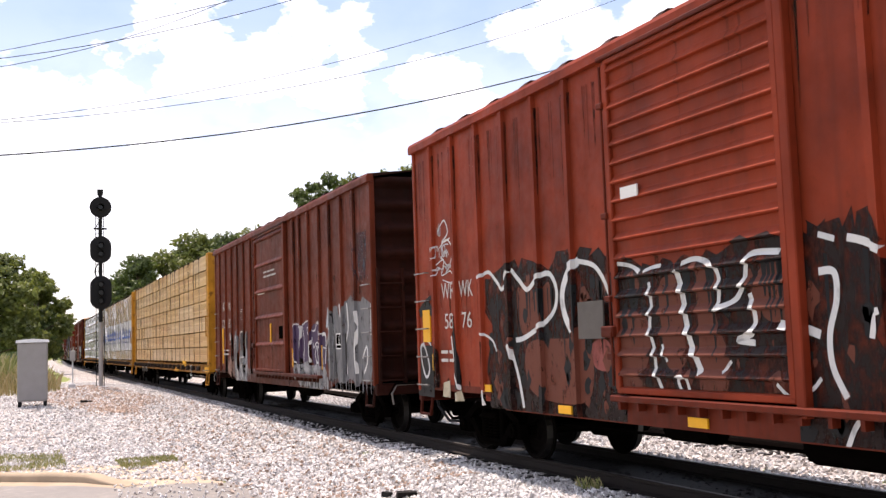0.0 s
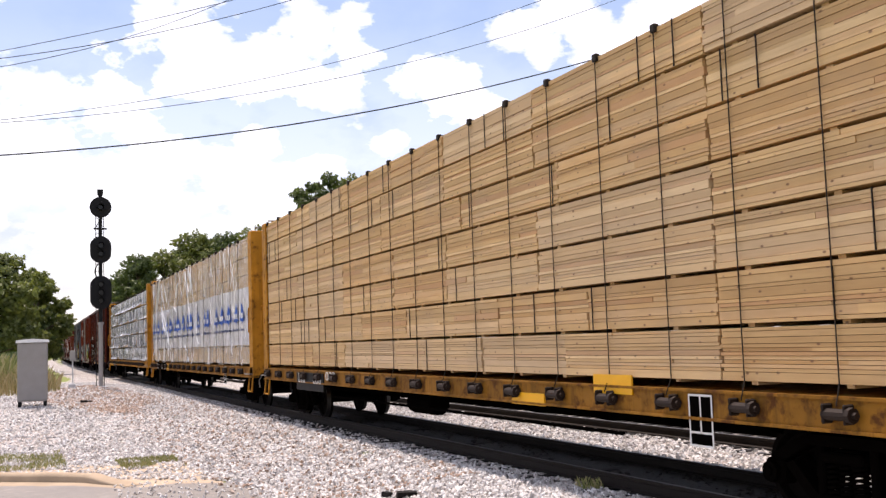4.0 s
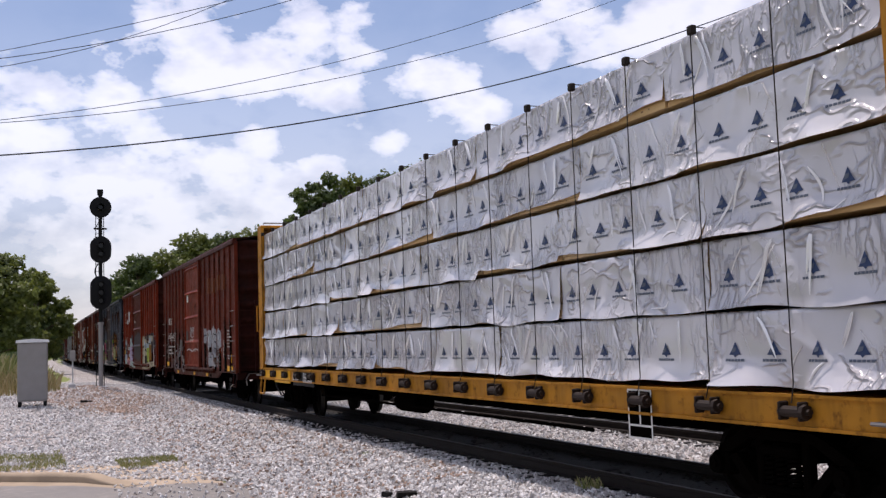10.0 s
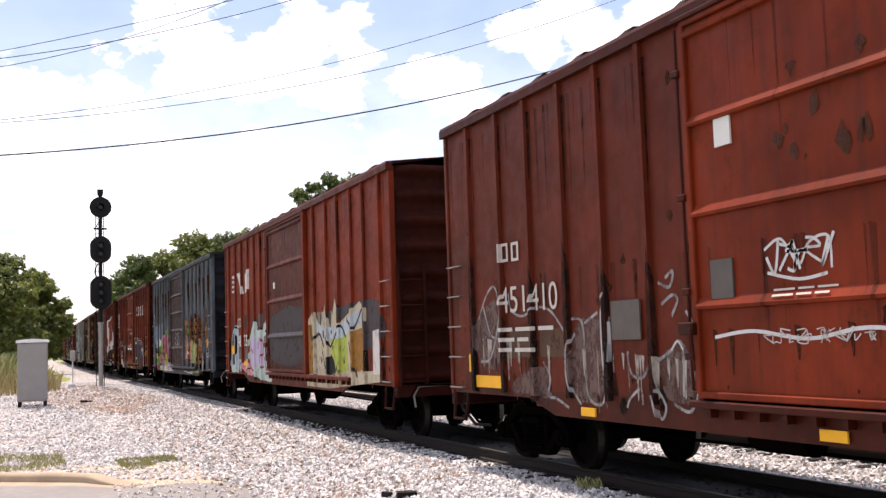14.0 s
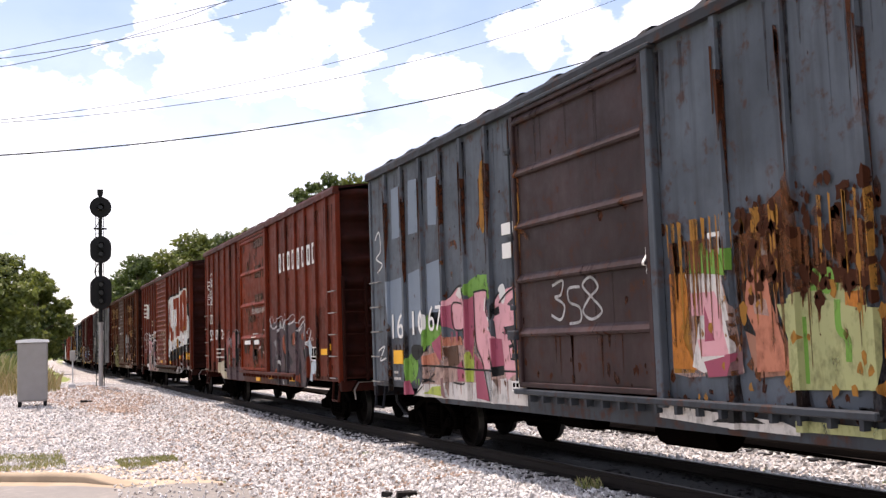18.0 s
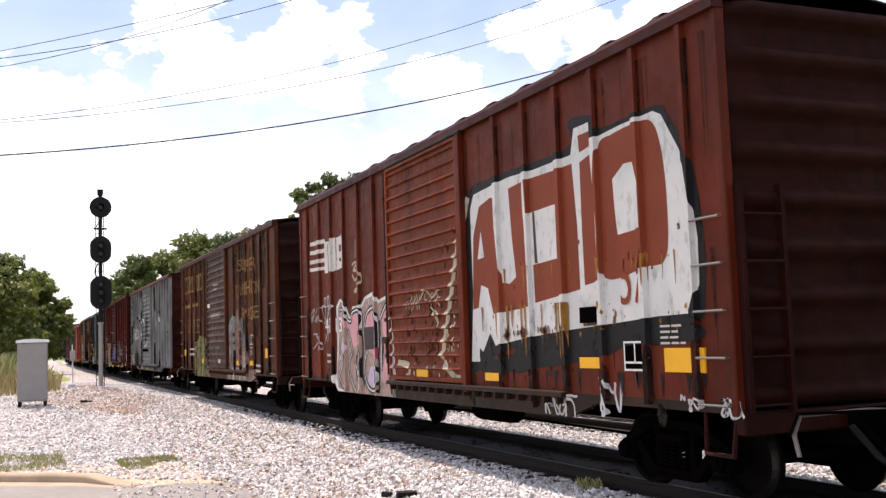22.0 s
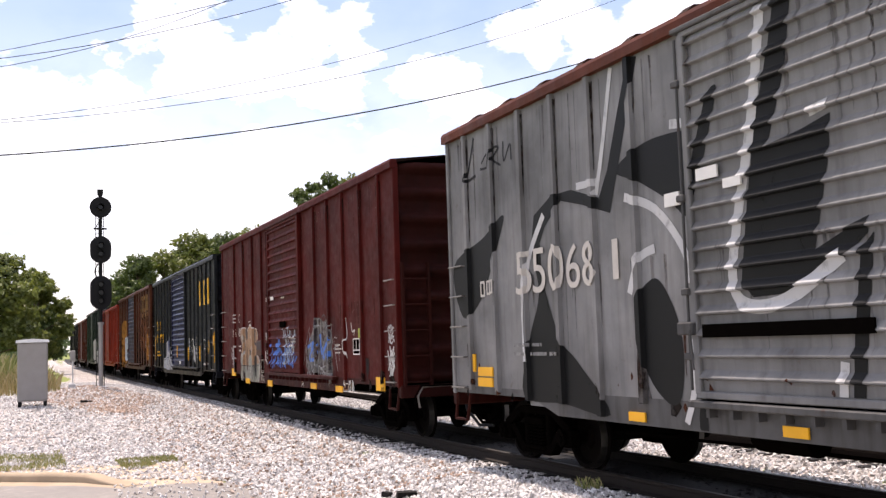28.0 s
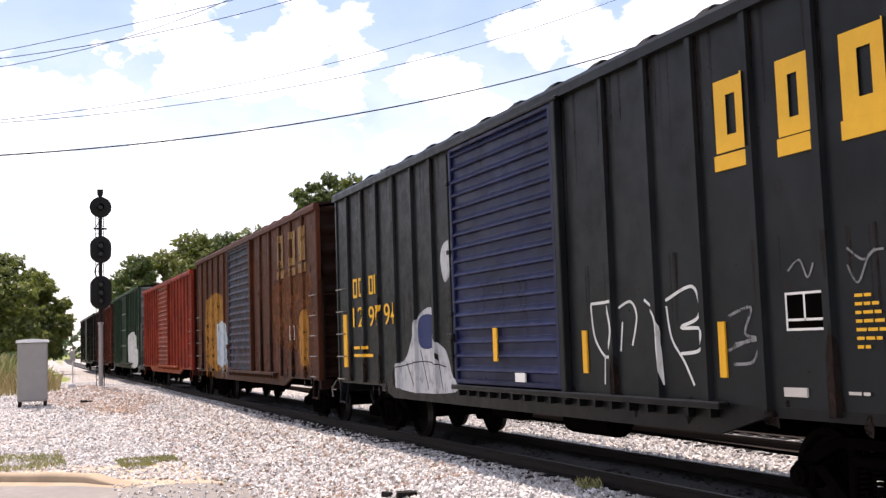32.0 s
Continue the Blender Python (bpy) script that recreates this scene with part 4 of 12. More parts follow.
    for i in range(16):
        a, c = 2 * math.pi * i / 16, 2 * math.pi * (i + 1) / 16
        bw.rod((0.75 + 0.27 * math.cos(a), -h - 0.16, 2.5 + 0.27 * math.sin(a)), (0.75 + 0.27 * math.cos(c), -h - 0.16, 2.5 + 0.27 * math.sin(c)), 0.016, 5)
    for i in range(4):
        a = math.pi * i / 4
        bw.rod((0.75 + 0.27 * math.cos(a), -h - 0.16, 2.5 + 0.27 * math.sin(a)), (0.75 - 0.27 * math.cos(a), -h - 0.16, 2.5 - 0.27 * math.sin(a)), 0.012, 5)
    bw.box(0.6, 0.9, -h - 0.14, -h + 0.05, 2.35, 2.65, 0.03)
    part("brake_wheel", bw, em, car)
    # door
    zd0, zd1 = mid + 0.42, top - 0.22
    dx = 0.045
    ribs = []
    if style == "rib":
        n = 17
        for i in range(n):
            a = zd0 + (zd1 - zd0) * i / n
            w = (zd1 - zd0) / n
            ribs += [(a, 0.0), (a + w * 0.5, 0.004), (a + w * 0.56, 0.052), (a + w * 0.62, 0.055), (a + w * 0.94, 0.004), (a + w * 0.999, 0.0)]
    else:
        n = 5 if style == "bar5" else 4
        for i in range(n):
            a = zd0 + (zd1 - zd0) * i / n
            w = (zd1 - zd0) / n
            ribs += [(a, 0.0), (a + w - 0.13, 0.0), (a + w - 0.12, 0.05), (a + w - 0.09, 0.058), (a + w - 0.001, 0.0)]
    ribs.append((zd1, 0.0))
    b = Build()
    vs = [(-(HALF + dx + o), y, z) for z, o in ribs for y in (d0 + 0.06, d1 - 0.06)]
    b.add(vs, [(2 * i, 2 * i + 1, 2 * i + 3, 2 * i + 2) for i in range(len(ribs) - 1)])
    b.box(-HALF - dx + 0.002, -HALF + 0.02, d0 + 0.04, d1 - 0.04, zd0 - 0.02, zd1 + 0.02)
    dr = part("door", b, dm, car)
    fr = Build()
    for y in (d0 + 0.03, d1 - 0.03):
        fr.box(x - dx - 0.05, x, y - 0.045, y + 0.045, zd0 - 0.04, zd1 + 0.03, 0.012)
    fr.box(x - dx - 0.045, x, d0, d1, zd1, zd1 + 0.06, 0.01)
    fr.box(x - dx - 0.045, x, d0, d1, zd0 - 0.08, zd0 - 0.01, 0.01)
    part("door_frame", fr, dm, dr)
    part("door_post", Build().box(x - 0.1, x, d0 - 0.13, d0 - 0.01, low + 0.02, top - 0.13, 0.012), pm, car)
    part("door_track", Build().box(x - 0.13, x - 0.005, d0 - (d1 - d0) * 0.95, d1 + 0.1, zd0 - 0.17, zd0 - 0.1, 0.012), sm, car)
    part("door_header", Build().box(x - 0.12, x - 0.005, d0 - 0.2, d1 + 0.1, zd1 + 0.06, zd1 + 0.11, 0.01), sm, car)
    tr = Build().box(x - 0.1, x - 0.004, 0, 0.05, zd0 - 0.26, zd0 - 0.165).mesh("track_bracket", sm)
    y = d0 - (d1 - d0) * 0.9
    while y < d1:
        part("track_bracket", tr, None, car).location = (0, y, 0)
        y += 0.36
    lk = Build()
    ly = d1 + 0.06
    lk.rod((x - 0.09, ly, zd0), (x - 0.09, ly, zd1), 0.016, 6)
    for z in (zd0 + 0.3, zd0 + 0.95, zd0 + 1.9, zd1 - 0.5):
        lk.box(x - 0.13, x - 0.03, ly - 0.06, ly + 0.06, z, z + 0.07, 0.01)
    lk.box(x - 0.16, x - 0.05, ly - 0.12, ly + 0.12, zd0 + 0.55, zd0 + 0.68, 0.015)
    lk.rod((x - 0.16, ly - 0.1, zd0 + 0.6), (x - 0.15, ly - 0.12, zd0 + 0.2), 0.014, 5)
    part("door_lock", lk, sm, car, "door lock rod with keepers")
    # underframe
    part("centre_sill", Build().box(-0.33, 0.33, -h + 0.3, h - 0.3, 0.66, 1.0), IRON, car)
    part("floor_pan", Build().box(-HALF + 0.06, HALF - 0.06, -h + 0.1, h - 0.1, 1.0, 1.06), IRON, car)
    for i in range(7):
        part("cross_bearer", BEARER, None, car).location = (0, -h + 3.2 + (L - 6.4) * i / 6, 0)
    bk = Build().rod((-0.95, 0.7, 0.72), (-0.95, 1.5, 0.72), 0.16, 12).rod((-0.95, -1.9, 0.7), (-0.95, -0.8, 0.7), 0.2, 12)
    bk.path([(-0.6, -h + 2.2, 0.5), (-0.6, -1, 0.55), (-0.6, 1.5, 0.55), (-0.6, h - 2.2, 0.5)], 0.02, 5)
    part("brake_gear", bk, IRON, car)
    for s in (-1, 1):
        truck(car, s * (h - 1.78))
    coupler(car, -h - 0.05, -1, gap0 / 2 - 0.05)
    coupler(car, h + 0.05, 1, gap1 / 2 - 0.05)
    for y, z, w, hh in tabs:
        plate(car, y - w / 2, y + w / 2, z, z + hh, YELLOW_TAB, x - 0.012 if z < low + 0.05 else x - 0.004)
    side = Side(posts, post_w, proud, (d0 + 0.06, d1 - 0.06), dx, ribs, mid + 0.015)
    SIDES[car.name] = side
    return car, side, h


def centerbeam(s0, s1, label, load, gap0=1.3, gap1=1.3, sill=None):
    L = s1 - s0
    h = L / 2
    car = thing("centerbeam_flatcar", label, "flatcar", "freight cars")
    cars.append((car, (s0 + s1) / 2))
    Y = TTYELLOW
    deck = 1.2
    for s in (-1, 1):
        b = Build()
        b.box(s * 1.42, s * 1.5, -h + 0.1, h - 0.1, 0.91, deck, 0.012)
        b.box(s * 1.3, s * 1.53, -h + 0.1, h - 0.1, deck - 0.03, deck, 0.0)
        b.box(s * 1.3, s * 1.53, -h + 0.1, h - 0.1, 0.89, 0.92, 0.0)
        part("side_sill", b, sill or Y, car)
    part("deck", Build().box(-1.45, 1.45, -h + 0.1, h - 0.1, deck - 0.06, deck - 0.012), Y, car)
    part("centre_sill", Build().box(-0.33, 0.33, -h + 0.3, h - 0.3, 0.62, deck - 0.05), IRON, car)
    bx = Build()
    n = 9
    for i in range(n + 1):
        y = -h + 0.6 + (L - 1.2) * i / n
        bx.box(-0.1, 0.1, y - 0.08, y + 0.08, deck, 4.95)
    bx.box(-0.14, 0.14, -h + 0.4, h - 0.4, 4.85, 5.1)
    part("centre_beam", bx, Y, car)
    for s in (-1, 1):
        yo = s * (h - 0.04)
        bh = part("bulkhead", Build().box(-1.42, 1.42, yo - s * 0.2, yo - s * 0.14, deck, 5.08), TTSHADE, car, "grimy yellow steel end bulkhead with ribs, darkened for shade")
        for x in (-1, 1):
            part("bulkhead_post", Build().prism([(x * 1.5, yo), (x * 1.5, yo - s * 0.42), (x * 1.42, yo - s * 0.42), (x * 1.40, yo - s * 0.06), (x * 1.1, yo - s * 0.06), (x * 1.1, yo)], 2, 0.95, 5.06), Y, bh)
            part("gusset", Build().prism([(x * 1.4, 5.05), (x * 1.0, 5.05), (x * 1.4, 4.7)], 1, yo - s * 0.14, yo - s * 0.05), Y, bh)
        part("top_chord", Build().box(-1.5, 1.5, yo - s * 0.42, yo, 5.06, 5.14, 0.015), Y, bh)
        for i in range(8):
            z = deck + 0.12 + i * 0.5
            part("bulkhead_rib", Build().box(-1.36, 1.36, yo - s * 0.14, yo - s * 0.01, z, z + 0.1, 0.012), TTSHADE, bh)
        for x in (-0.55, 0.55):
            part("stiffener", Build().box(x - 0.05, x + 0.05, yo - s * 0.135, yo - s * 0.03, deck, 5.06), Y, bh)
        for x in (-1, 1):
            part("handrail", Build().path([(x * 1.35, yo - s * 0.1, 5.14), (x * 1.35, yo - s * 0.1, 5.24), (x * 0.75, yo - s * 0.1, 5.24), (x * 0.75, yo - s * 0.1, 5.14)], 0.014, 5), LIGHTROD, bh)
        gz = Build().path([(-1.5, yo - s * 0.12, 2.2), (-1.58, yo - s * 0.12, 2.2), (-1.58, yo - s * 0.12, 2.9), (-1.5, yo - s * 0.12, 2.9)], 0.014, 5)
        part("grab_iron", gz, Y, bh)
        for i in range(9):
            z = 1.2 + 0.42 * i
            part("ladder_rung", Build().path([(-0.95, yo, z), (-0.95, yo + s * 0.06, z), (-0.5, yo + s * 0.06, z), (-0.5, yo, z)], 0.012, 5), TTYELLOW, bh)
        st = Build().path([(-1.48, s * (h - 0.15), 0.9), (-1.52, s * (h - 0.15), 0.5), (-1.52, s * (h - 0.6), 0.5), (-1.48, s * (h - 0.6), 0.9)], 0.022, 6)
        part("stirrup_step", st, Y, car)
        part("draft_box", Build().box(-0.3, 0.3, s * (h - 1.2), s * (h + 0.1), 0.58, 1.0, 0.02), IRON, car)
        part("grab_iron", Build().path([(-1.5, s * (h - 0.1), 1.0), (-1.6, s * (h - 0.1), 1.0), (-1.6, s * (h - 0.75), 1.0), (-1.5, s * (h - 0.75), 1.0)], 0.013, 5), LIGHTROD, car)
    # winches along the sill, one for each cable
    nw = 18
    wys = [h - 0.62 - 1.225 * i for i in range(nw)]
    wm = Build().rod((-1.57, -0.13, 1.05), (-1.57, 0.13, 1.05), 0.05, 10).box(-1.62, -1.5, -0.15, -0.12, 0.97, 1.14, 0.012).box(-1.62, -1.5, 0.1, 0.13, 0.97, 1.14, 0.012)
    wm = wm.rod((-1.57, -0.2, 1.05), (-1.57, -0.15, 1.05), 0.068, 8).rod((-1.57, -0.24, 1.05), (-1.57, -0.2, 1.05), 0.03, 6).mesh("winch", WINCH)
    for y in wys:
        o = part("winch", wm, None, car, "rusty cable winch")
        o.location = (0, y, 0)
    for i in range(9):
        y = -h + 3.6 + (L - 7.2) * i / 8
        part("crossbearer", Build().prism([(-1.42, 1.0), (-1.42, 0.9), (-0.3, 0.6), (0.3, 0.6), (1.42, 0.9), (1.42, 1.0)], 1, y - 0.06, y + 0.06), IRON, car)
    part("brake_pipe", Build().path([(-1.3, -6, 0.62), (-1.3, 6, 0.62)], 0.025, 6), IRON, car)
    part("air_reservoir", Build().rod((-0.95, 0.5, 0.66), (-0.95, 1.6, 0.66), 0.2, 12), IRON, car)
    for s in (-1, 1):
        truck(car, s * (h - 2.45))
    coupler(car, -h + 0.1, -1, gap0 / 2 + 0.1)
    coupler(car, h - 0.1, 1, gap1 / 2 + 0.1)
    load(car, h, deck, wys)
    return car, h


def cables(car, wys, x, top, mat=None):
    for y in wys:
        b = Build()
        j = random.uniform(-0.02, 0.02)
        b.path([(-1.56, y, 1.12), (x - 0.012, y + j, 1.3), (x - 0.012, y + j, top - 0.01), (x + 0.03, y + j, top + 0.025), (-0.2, y, top + 0.03)], 0.0065, 5)
        b.box(x - 0.03, x + 0.04, y + j - 0.045, y + j + 0.045, top - 0.06, top + 0.035, 0.01)
        part("tie_down_cable", b, mat or CABLE, car)


def bundle(car, y0, y1, z0, z1, x0, x1, layers, mats, name="lumber_pack", rng=random):
    """A strapped pack of sawn boards, layer on layer, with stickers below it."""
    b = Build()
    z = z0
    while z < z1 - 0.02:
        t = min(rng.choice((0.038, 0.038, 0.06, 0.089)), z1 - z)
        if z1 - z - t < 0.025:
            t = z1 - z
        e = rng.uniform(-0.02, 0.02)
        a = y0 + 0.012 + e
        cuts = sorted(rng.uniform(y0 + 0.4, y1 - 0.4) for k in range(rng.choice((0, 0, 1)))) + [y1 - 0.012 + e]
        for c in cuts:
            b.box(x0 + rng.uniform(-0.011, 0.011), x1, a, c - 0.004, z + 0.0022, z + t - 0.0024)
            a = c
        z += t
    return tagged(part(name, b, mats, car), kind="stuff")


TIERS = 7


def load_lumber(car, h, deck, wys):
    rng = random.Random(5)
    z0, z1 = deck + 0.06, 5.1
    th = (z1 - z0) / TIERS
    for tier in range(TIERS):
        za = z0 + tier * th
        cuts = [-h + 0.5]
        while cuts[-1] < h - 0.5 - 2.0:
            cuts.append(cuts[-1] + rng.choice((2.45, 3.05, 3.05, 3.66)) * (2 * h - 1.0) / 22.0)
        cuts[-1] = h - 0.5
        for a, c in zip(cuts, cuts[1:]):
            bundle(car, a, c, za + 0.035, za + th - 0.004, -1.46 - rng.uniform(0, 0.02), -0.12, 13, PINE, rng=rng)
        bundle(car, -h + 0.5, h - 0.5, za + 0.035, za + th - 0.004, 0.12, 1.46, 2, PINE, rng=rng)
        st = Build()
        y = -h + 0.7
        while y < h - 0.6:
            st.box(-1.42, -0.15, y, y + 0.09, za, za + 0.035)
            y += 1.22
        tagged(part("spacer_strip", st, PINE, car), kind="stuff")
    cables(car, wys, -1.48, z1)
    # pack straps
    for i in range(34):
        y = -h + 0.75 + (2 * h - 1.5) * i / 33 + rng.uniform(-0.12, 0.12)
        t = rng.randrange(TIERS)
        part("pack_strap", Build().box(-1.492, -1.48, y, y + 0.012, z0 + t * th + 0.03, z0 + th * (t + 1)), CABLE, car)


FILM_WHITE = film_mat("white_film", (0.76, 0.74, 0.76), 0.0, 0.2, 0.45, 1.0)
FILM_CLEAR = film_mat("clear_film", (0.9, 0.82, 0.72), 0.64, 0.1, 0.5, 2.0)
FILM_MILKY = film_mat("milky_film", (0.9, 0.84, 0.8), 0.8, 0.12, 0.5, 6.0)
FILM_SILVER = film_mat("grey_film", (0.53, 0.52, 0.545), 0.0, 0.14, 0.75, 4.0)
FILM_PACK = film_mat("pale_grey_film", (0.62, 0.61, 0.63), 0.0, 0.15, 0.7, 11.0)
LOGO_BLUE = plain("blue_print", (0.003, 0.085, 0.45), 0.3, 0.0, 0.1)
LOGO_NAVY = plain("navy_print", (0.012, 0.03, 0.13), 0.3, 0.0, 0.1)
LOGO_SLATE = plain("slate_blue_print", (0.022, 0.045, 0.12), 0.4, 0.0, 0.1)
LOGO_GREY = plain("slate_print", (0.1, 0.12, 0.16), 0.4, 0.0, 0.1)


def fold(y, z, k=0.03, seed=0.0):
    a = noise.noise((y * 0.9 + seed, z * 0.3, seed))
    r = 1 - abs(noise.noise((y * 1.5 + z * 0.7 + seed, z * 0.25 - y * 0.1, seed + 4))) * 3.2
    q = 1 - abs(noise.noise((y * 0.8 - z * 1.4, z * 0.9 + seed, seed + 9))) * 4.0
    return k * (a + 1.1 * max(0.0, r) ** 2 + 0.8 * max(0.0, q) ** 2)


LIFT = 0.008


def mark(xof, y, z, s, squeeze, b, words=True):
    """The maker's mark as plain shapes: a peaked triangle with pale blocks and a broken bar below."""
    layers = b if isinstance(b, list) else [b, b, b, b]

    def put(pts, lift, layer):
        b = layers[layer]
        pts = [(y + p * s * squeeze, z + q * s) for p, q in pts]
        ya, za = min(p[0] for p in pts), min(p[1] for p in pts)
        yb, zb = max(p[0] for p in pts), max(p[1] for p in pts)
        step, vs, fs, seen = 0.07, [], [], {}
        for i in range(int((yb - ya) / step) + 1):
            col = clip(pts, 0, ya + i * step, ya + (i + 1) * step)
            for j in range(int((zb - za) / step) + 1):
                q = clip(col, 1, za + j * step, za + (j + 1) * step) if col else []
                if q:
                    for p, r in q:
                        if (round(p, 3), round(r, 3)) not in seen:
                            seen[round(p, 3), round(r, 3)] = len(vs)
                            vs.append((xof(p, r) - lift, p, r))
                    ring = list(dict.fromkeys(seen[round(p, 3), round(r, 3)] for p, r in q))
                    if len(ring) > 2:
                        fs.append(tuple(ring))
        b.add(vs, fs)
    if not words:
        b.mi = 0
    put([(-0.5, 0.0), (-0.14, -0.02), (0.0, -0.14), (0.14, -0.02), (0.5, 0.0), (0.36, 0.14), (0.2, 0.36), (0.0, 0.64), (-0.2, 0.36), (-0.36, 0.14)], LIFT, 0)
    if words:
        put([(0.26, 0.08), (0.26, 0.22), (0.21, 0.25), (0.03, 0.25), (0.03, 0.08)], LIFT + 0.005, 1)
        put([(-0.03, 0.08), (-0.03, 0.25), (-0.19, 0.25), (-0.23, 0.2), (-0.2, 0.08)], LIFT + 0.005, 3)
        x = 0.56
        for w in (0.1, 0.06, 0.06, 0.05, 0.06, 0.03, 0.06, 0.08, 0.09, 0.06, 0.06, 0.03, 0.05, 0.03, 0.06):
            up = 0.03 if w > 0.07 else 0.0
            put([(x, -0.33), (x - w, -0.33), (x - w, -0.26 + up), (x, -0.26 + up)], LIFT, 2)
            x -= w + 0.014
    else:
        b.mi = 1
        put([(0.26, 0.1), (0.2, 0.32), (-0.12, 0.36), (-0.05, 0.16)], LIFT + 0.005, 0)
        b.mi = 2
        for p0, p1 in ((0.8, 0.6), (0.56, 0.36), (0.32, 0.06), (0.02, -0.2), (-0.24, -0.46), (-0.5, -0.8)):
            put([(p0, -0.32), (p1, -0.32), (p1, -0.2), (p0, -0.2)], LIFT, 0)


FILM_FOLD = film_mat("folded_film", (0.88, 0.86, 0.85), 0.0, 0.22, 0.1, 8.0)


# near-white and highly reflective: sun glare on the film, set down as ridges
FILM_GLARE = film_mat("glare_crease", (0.95, 0.94, 0.95), 0.0, 0.22, 0.1, 5.0)
FILM_GLARE.node_tree.nodes["Principled BSDF"].inputs["IOR"].default_value = 2.2


def pleat(parent, xof, y, z, a, l, bend, w, p, lo, hi, mat):
    """A gathered fold in the film: a thin slanting ridge that stands out from the skin."""
    dy, dz = math.cos(a), math.sin(a)
    m, vs = 10, []
    for k in range(m + 1):
        t = k / m
        c = (y + dy * l * t - dz * bend * math.sin(math.pi * t), min(max(z + dz * l * t + dy * bend * math.sin(math.pi * t), lo), hi))
        s = math.sin(math.pi * min(0.97, 0.06 + 0.9 * t)) ** 0.6
        for o, q in ((-w, 0.004), (0.0, p), (w, 0.004)):
            e = (c[0] - dz * o * s, c[1] + dy * o * s)
            vs.append((xof(*e) - 0.002 - q * s, e[0], e[1]))
    b = Build().add(vs, [(3 * k + j, 3 * k + j + 1, 3 * k + j + 4, 3 * k + j + 3) for k in range(m) for j in (0, 1)])
    part("film_fold", b, mat, parent, smooth=True)


def gather(parent, xof, pts, w, n, rng, p=0.035):
    """Film drawn together: a fan of glossy ridges, white for glare, that run side by side along one line."""
    run = curve(pts, 8)
    m = len(run) - 1
    for i in range(n):
        off, lo, hi = w * rng.uniform(-0.5, 0.5) if n > 1 else 0.0, rng.uniform(0.0, 0.25), rng.uniform(0.75, 1.0)
        k0, k1 = int(lo * m), max(int(hi * m), int(lo * m) + 4)
        vs, half = [], rng.uniform(0.1, 0.3) * w / n + 0.003
        for k in range(k0, min(k1, m) + 1):
            (ya, za), (yb, zb) = run[max(k - 1, 0)], run[min(k + 1, m)]
            d = math.hypot(yb - ya, zb - za) or 1.0
            ny, nz = -(zb - za) / d, (yb - ya) / d
            s = math.sin(math.pi * min(0.97, 0.05 + 0.92 * (k - k0) / max(1, k1 - k0))) ** 0.5
            o = off * (0.35 + 0.65 * k / m)
            for e, q in ((-half, 0.004), (0.0, p), (half, 0.004)):
                y, z = run[k][0] + ny * (o + e * s), run[k][1] + nz * (o + e * s)
                vs.append((xof(y, z) - 0.016 - q * s, y, z))
        c = len(vs) // 3
        part("film_fold", Build().add(vs, [(3 * k + j, 3 * k + j + 1, 3 * k + j + 4, 3 * k + j + 3) for k in range(c - 1) for j in (0, 1)]), FILM_GLARE, parent, smooth=True)


def pleats(parent, xof, rng, n, y0, y1, z0, z1, reach):
    for i in range(n):
        pleat(parent, xof, rng.uniform(y0, y1), rng.uniform(z0, z1), rng.choice((-1, 1)) * rng.uniform(0.75, 1.45), reach * rng.uniform(0.35, 1.0),
              rng.uniform(-0.06, 0.06), rng.uniform(0.007, 0.02), rng.uniform(0.01, 0.024), z0 - 0.02, z1, FILM_MILKY if rng.random() < 0.5 else FILM_FOLD)


# where the printed marks stand along the film, and how wide the folds leave them
MARKS = [(-10.2, 0.45), (-9.3, 0.77), (-8.05, 1.0), (-7.08, 0.97), (-5.95, 0.93), (-4.4, 1.05), (-3.7, 0.55), (-2.3, 0.92), (-0.72, 1.32), (0.06, 0.6), (1.15, 0.96), (2.5, 1.2),
         (3.5, 0.76), (4.68, 0.95), (5.89, 0.86), (7.05, 0.92), (8.76, 1.3), (9.7, 0.5), (10.5, 0.8)]


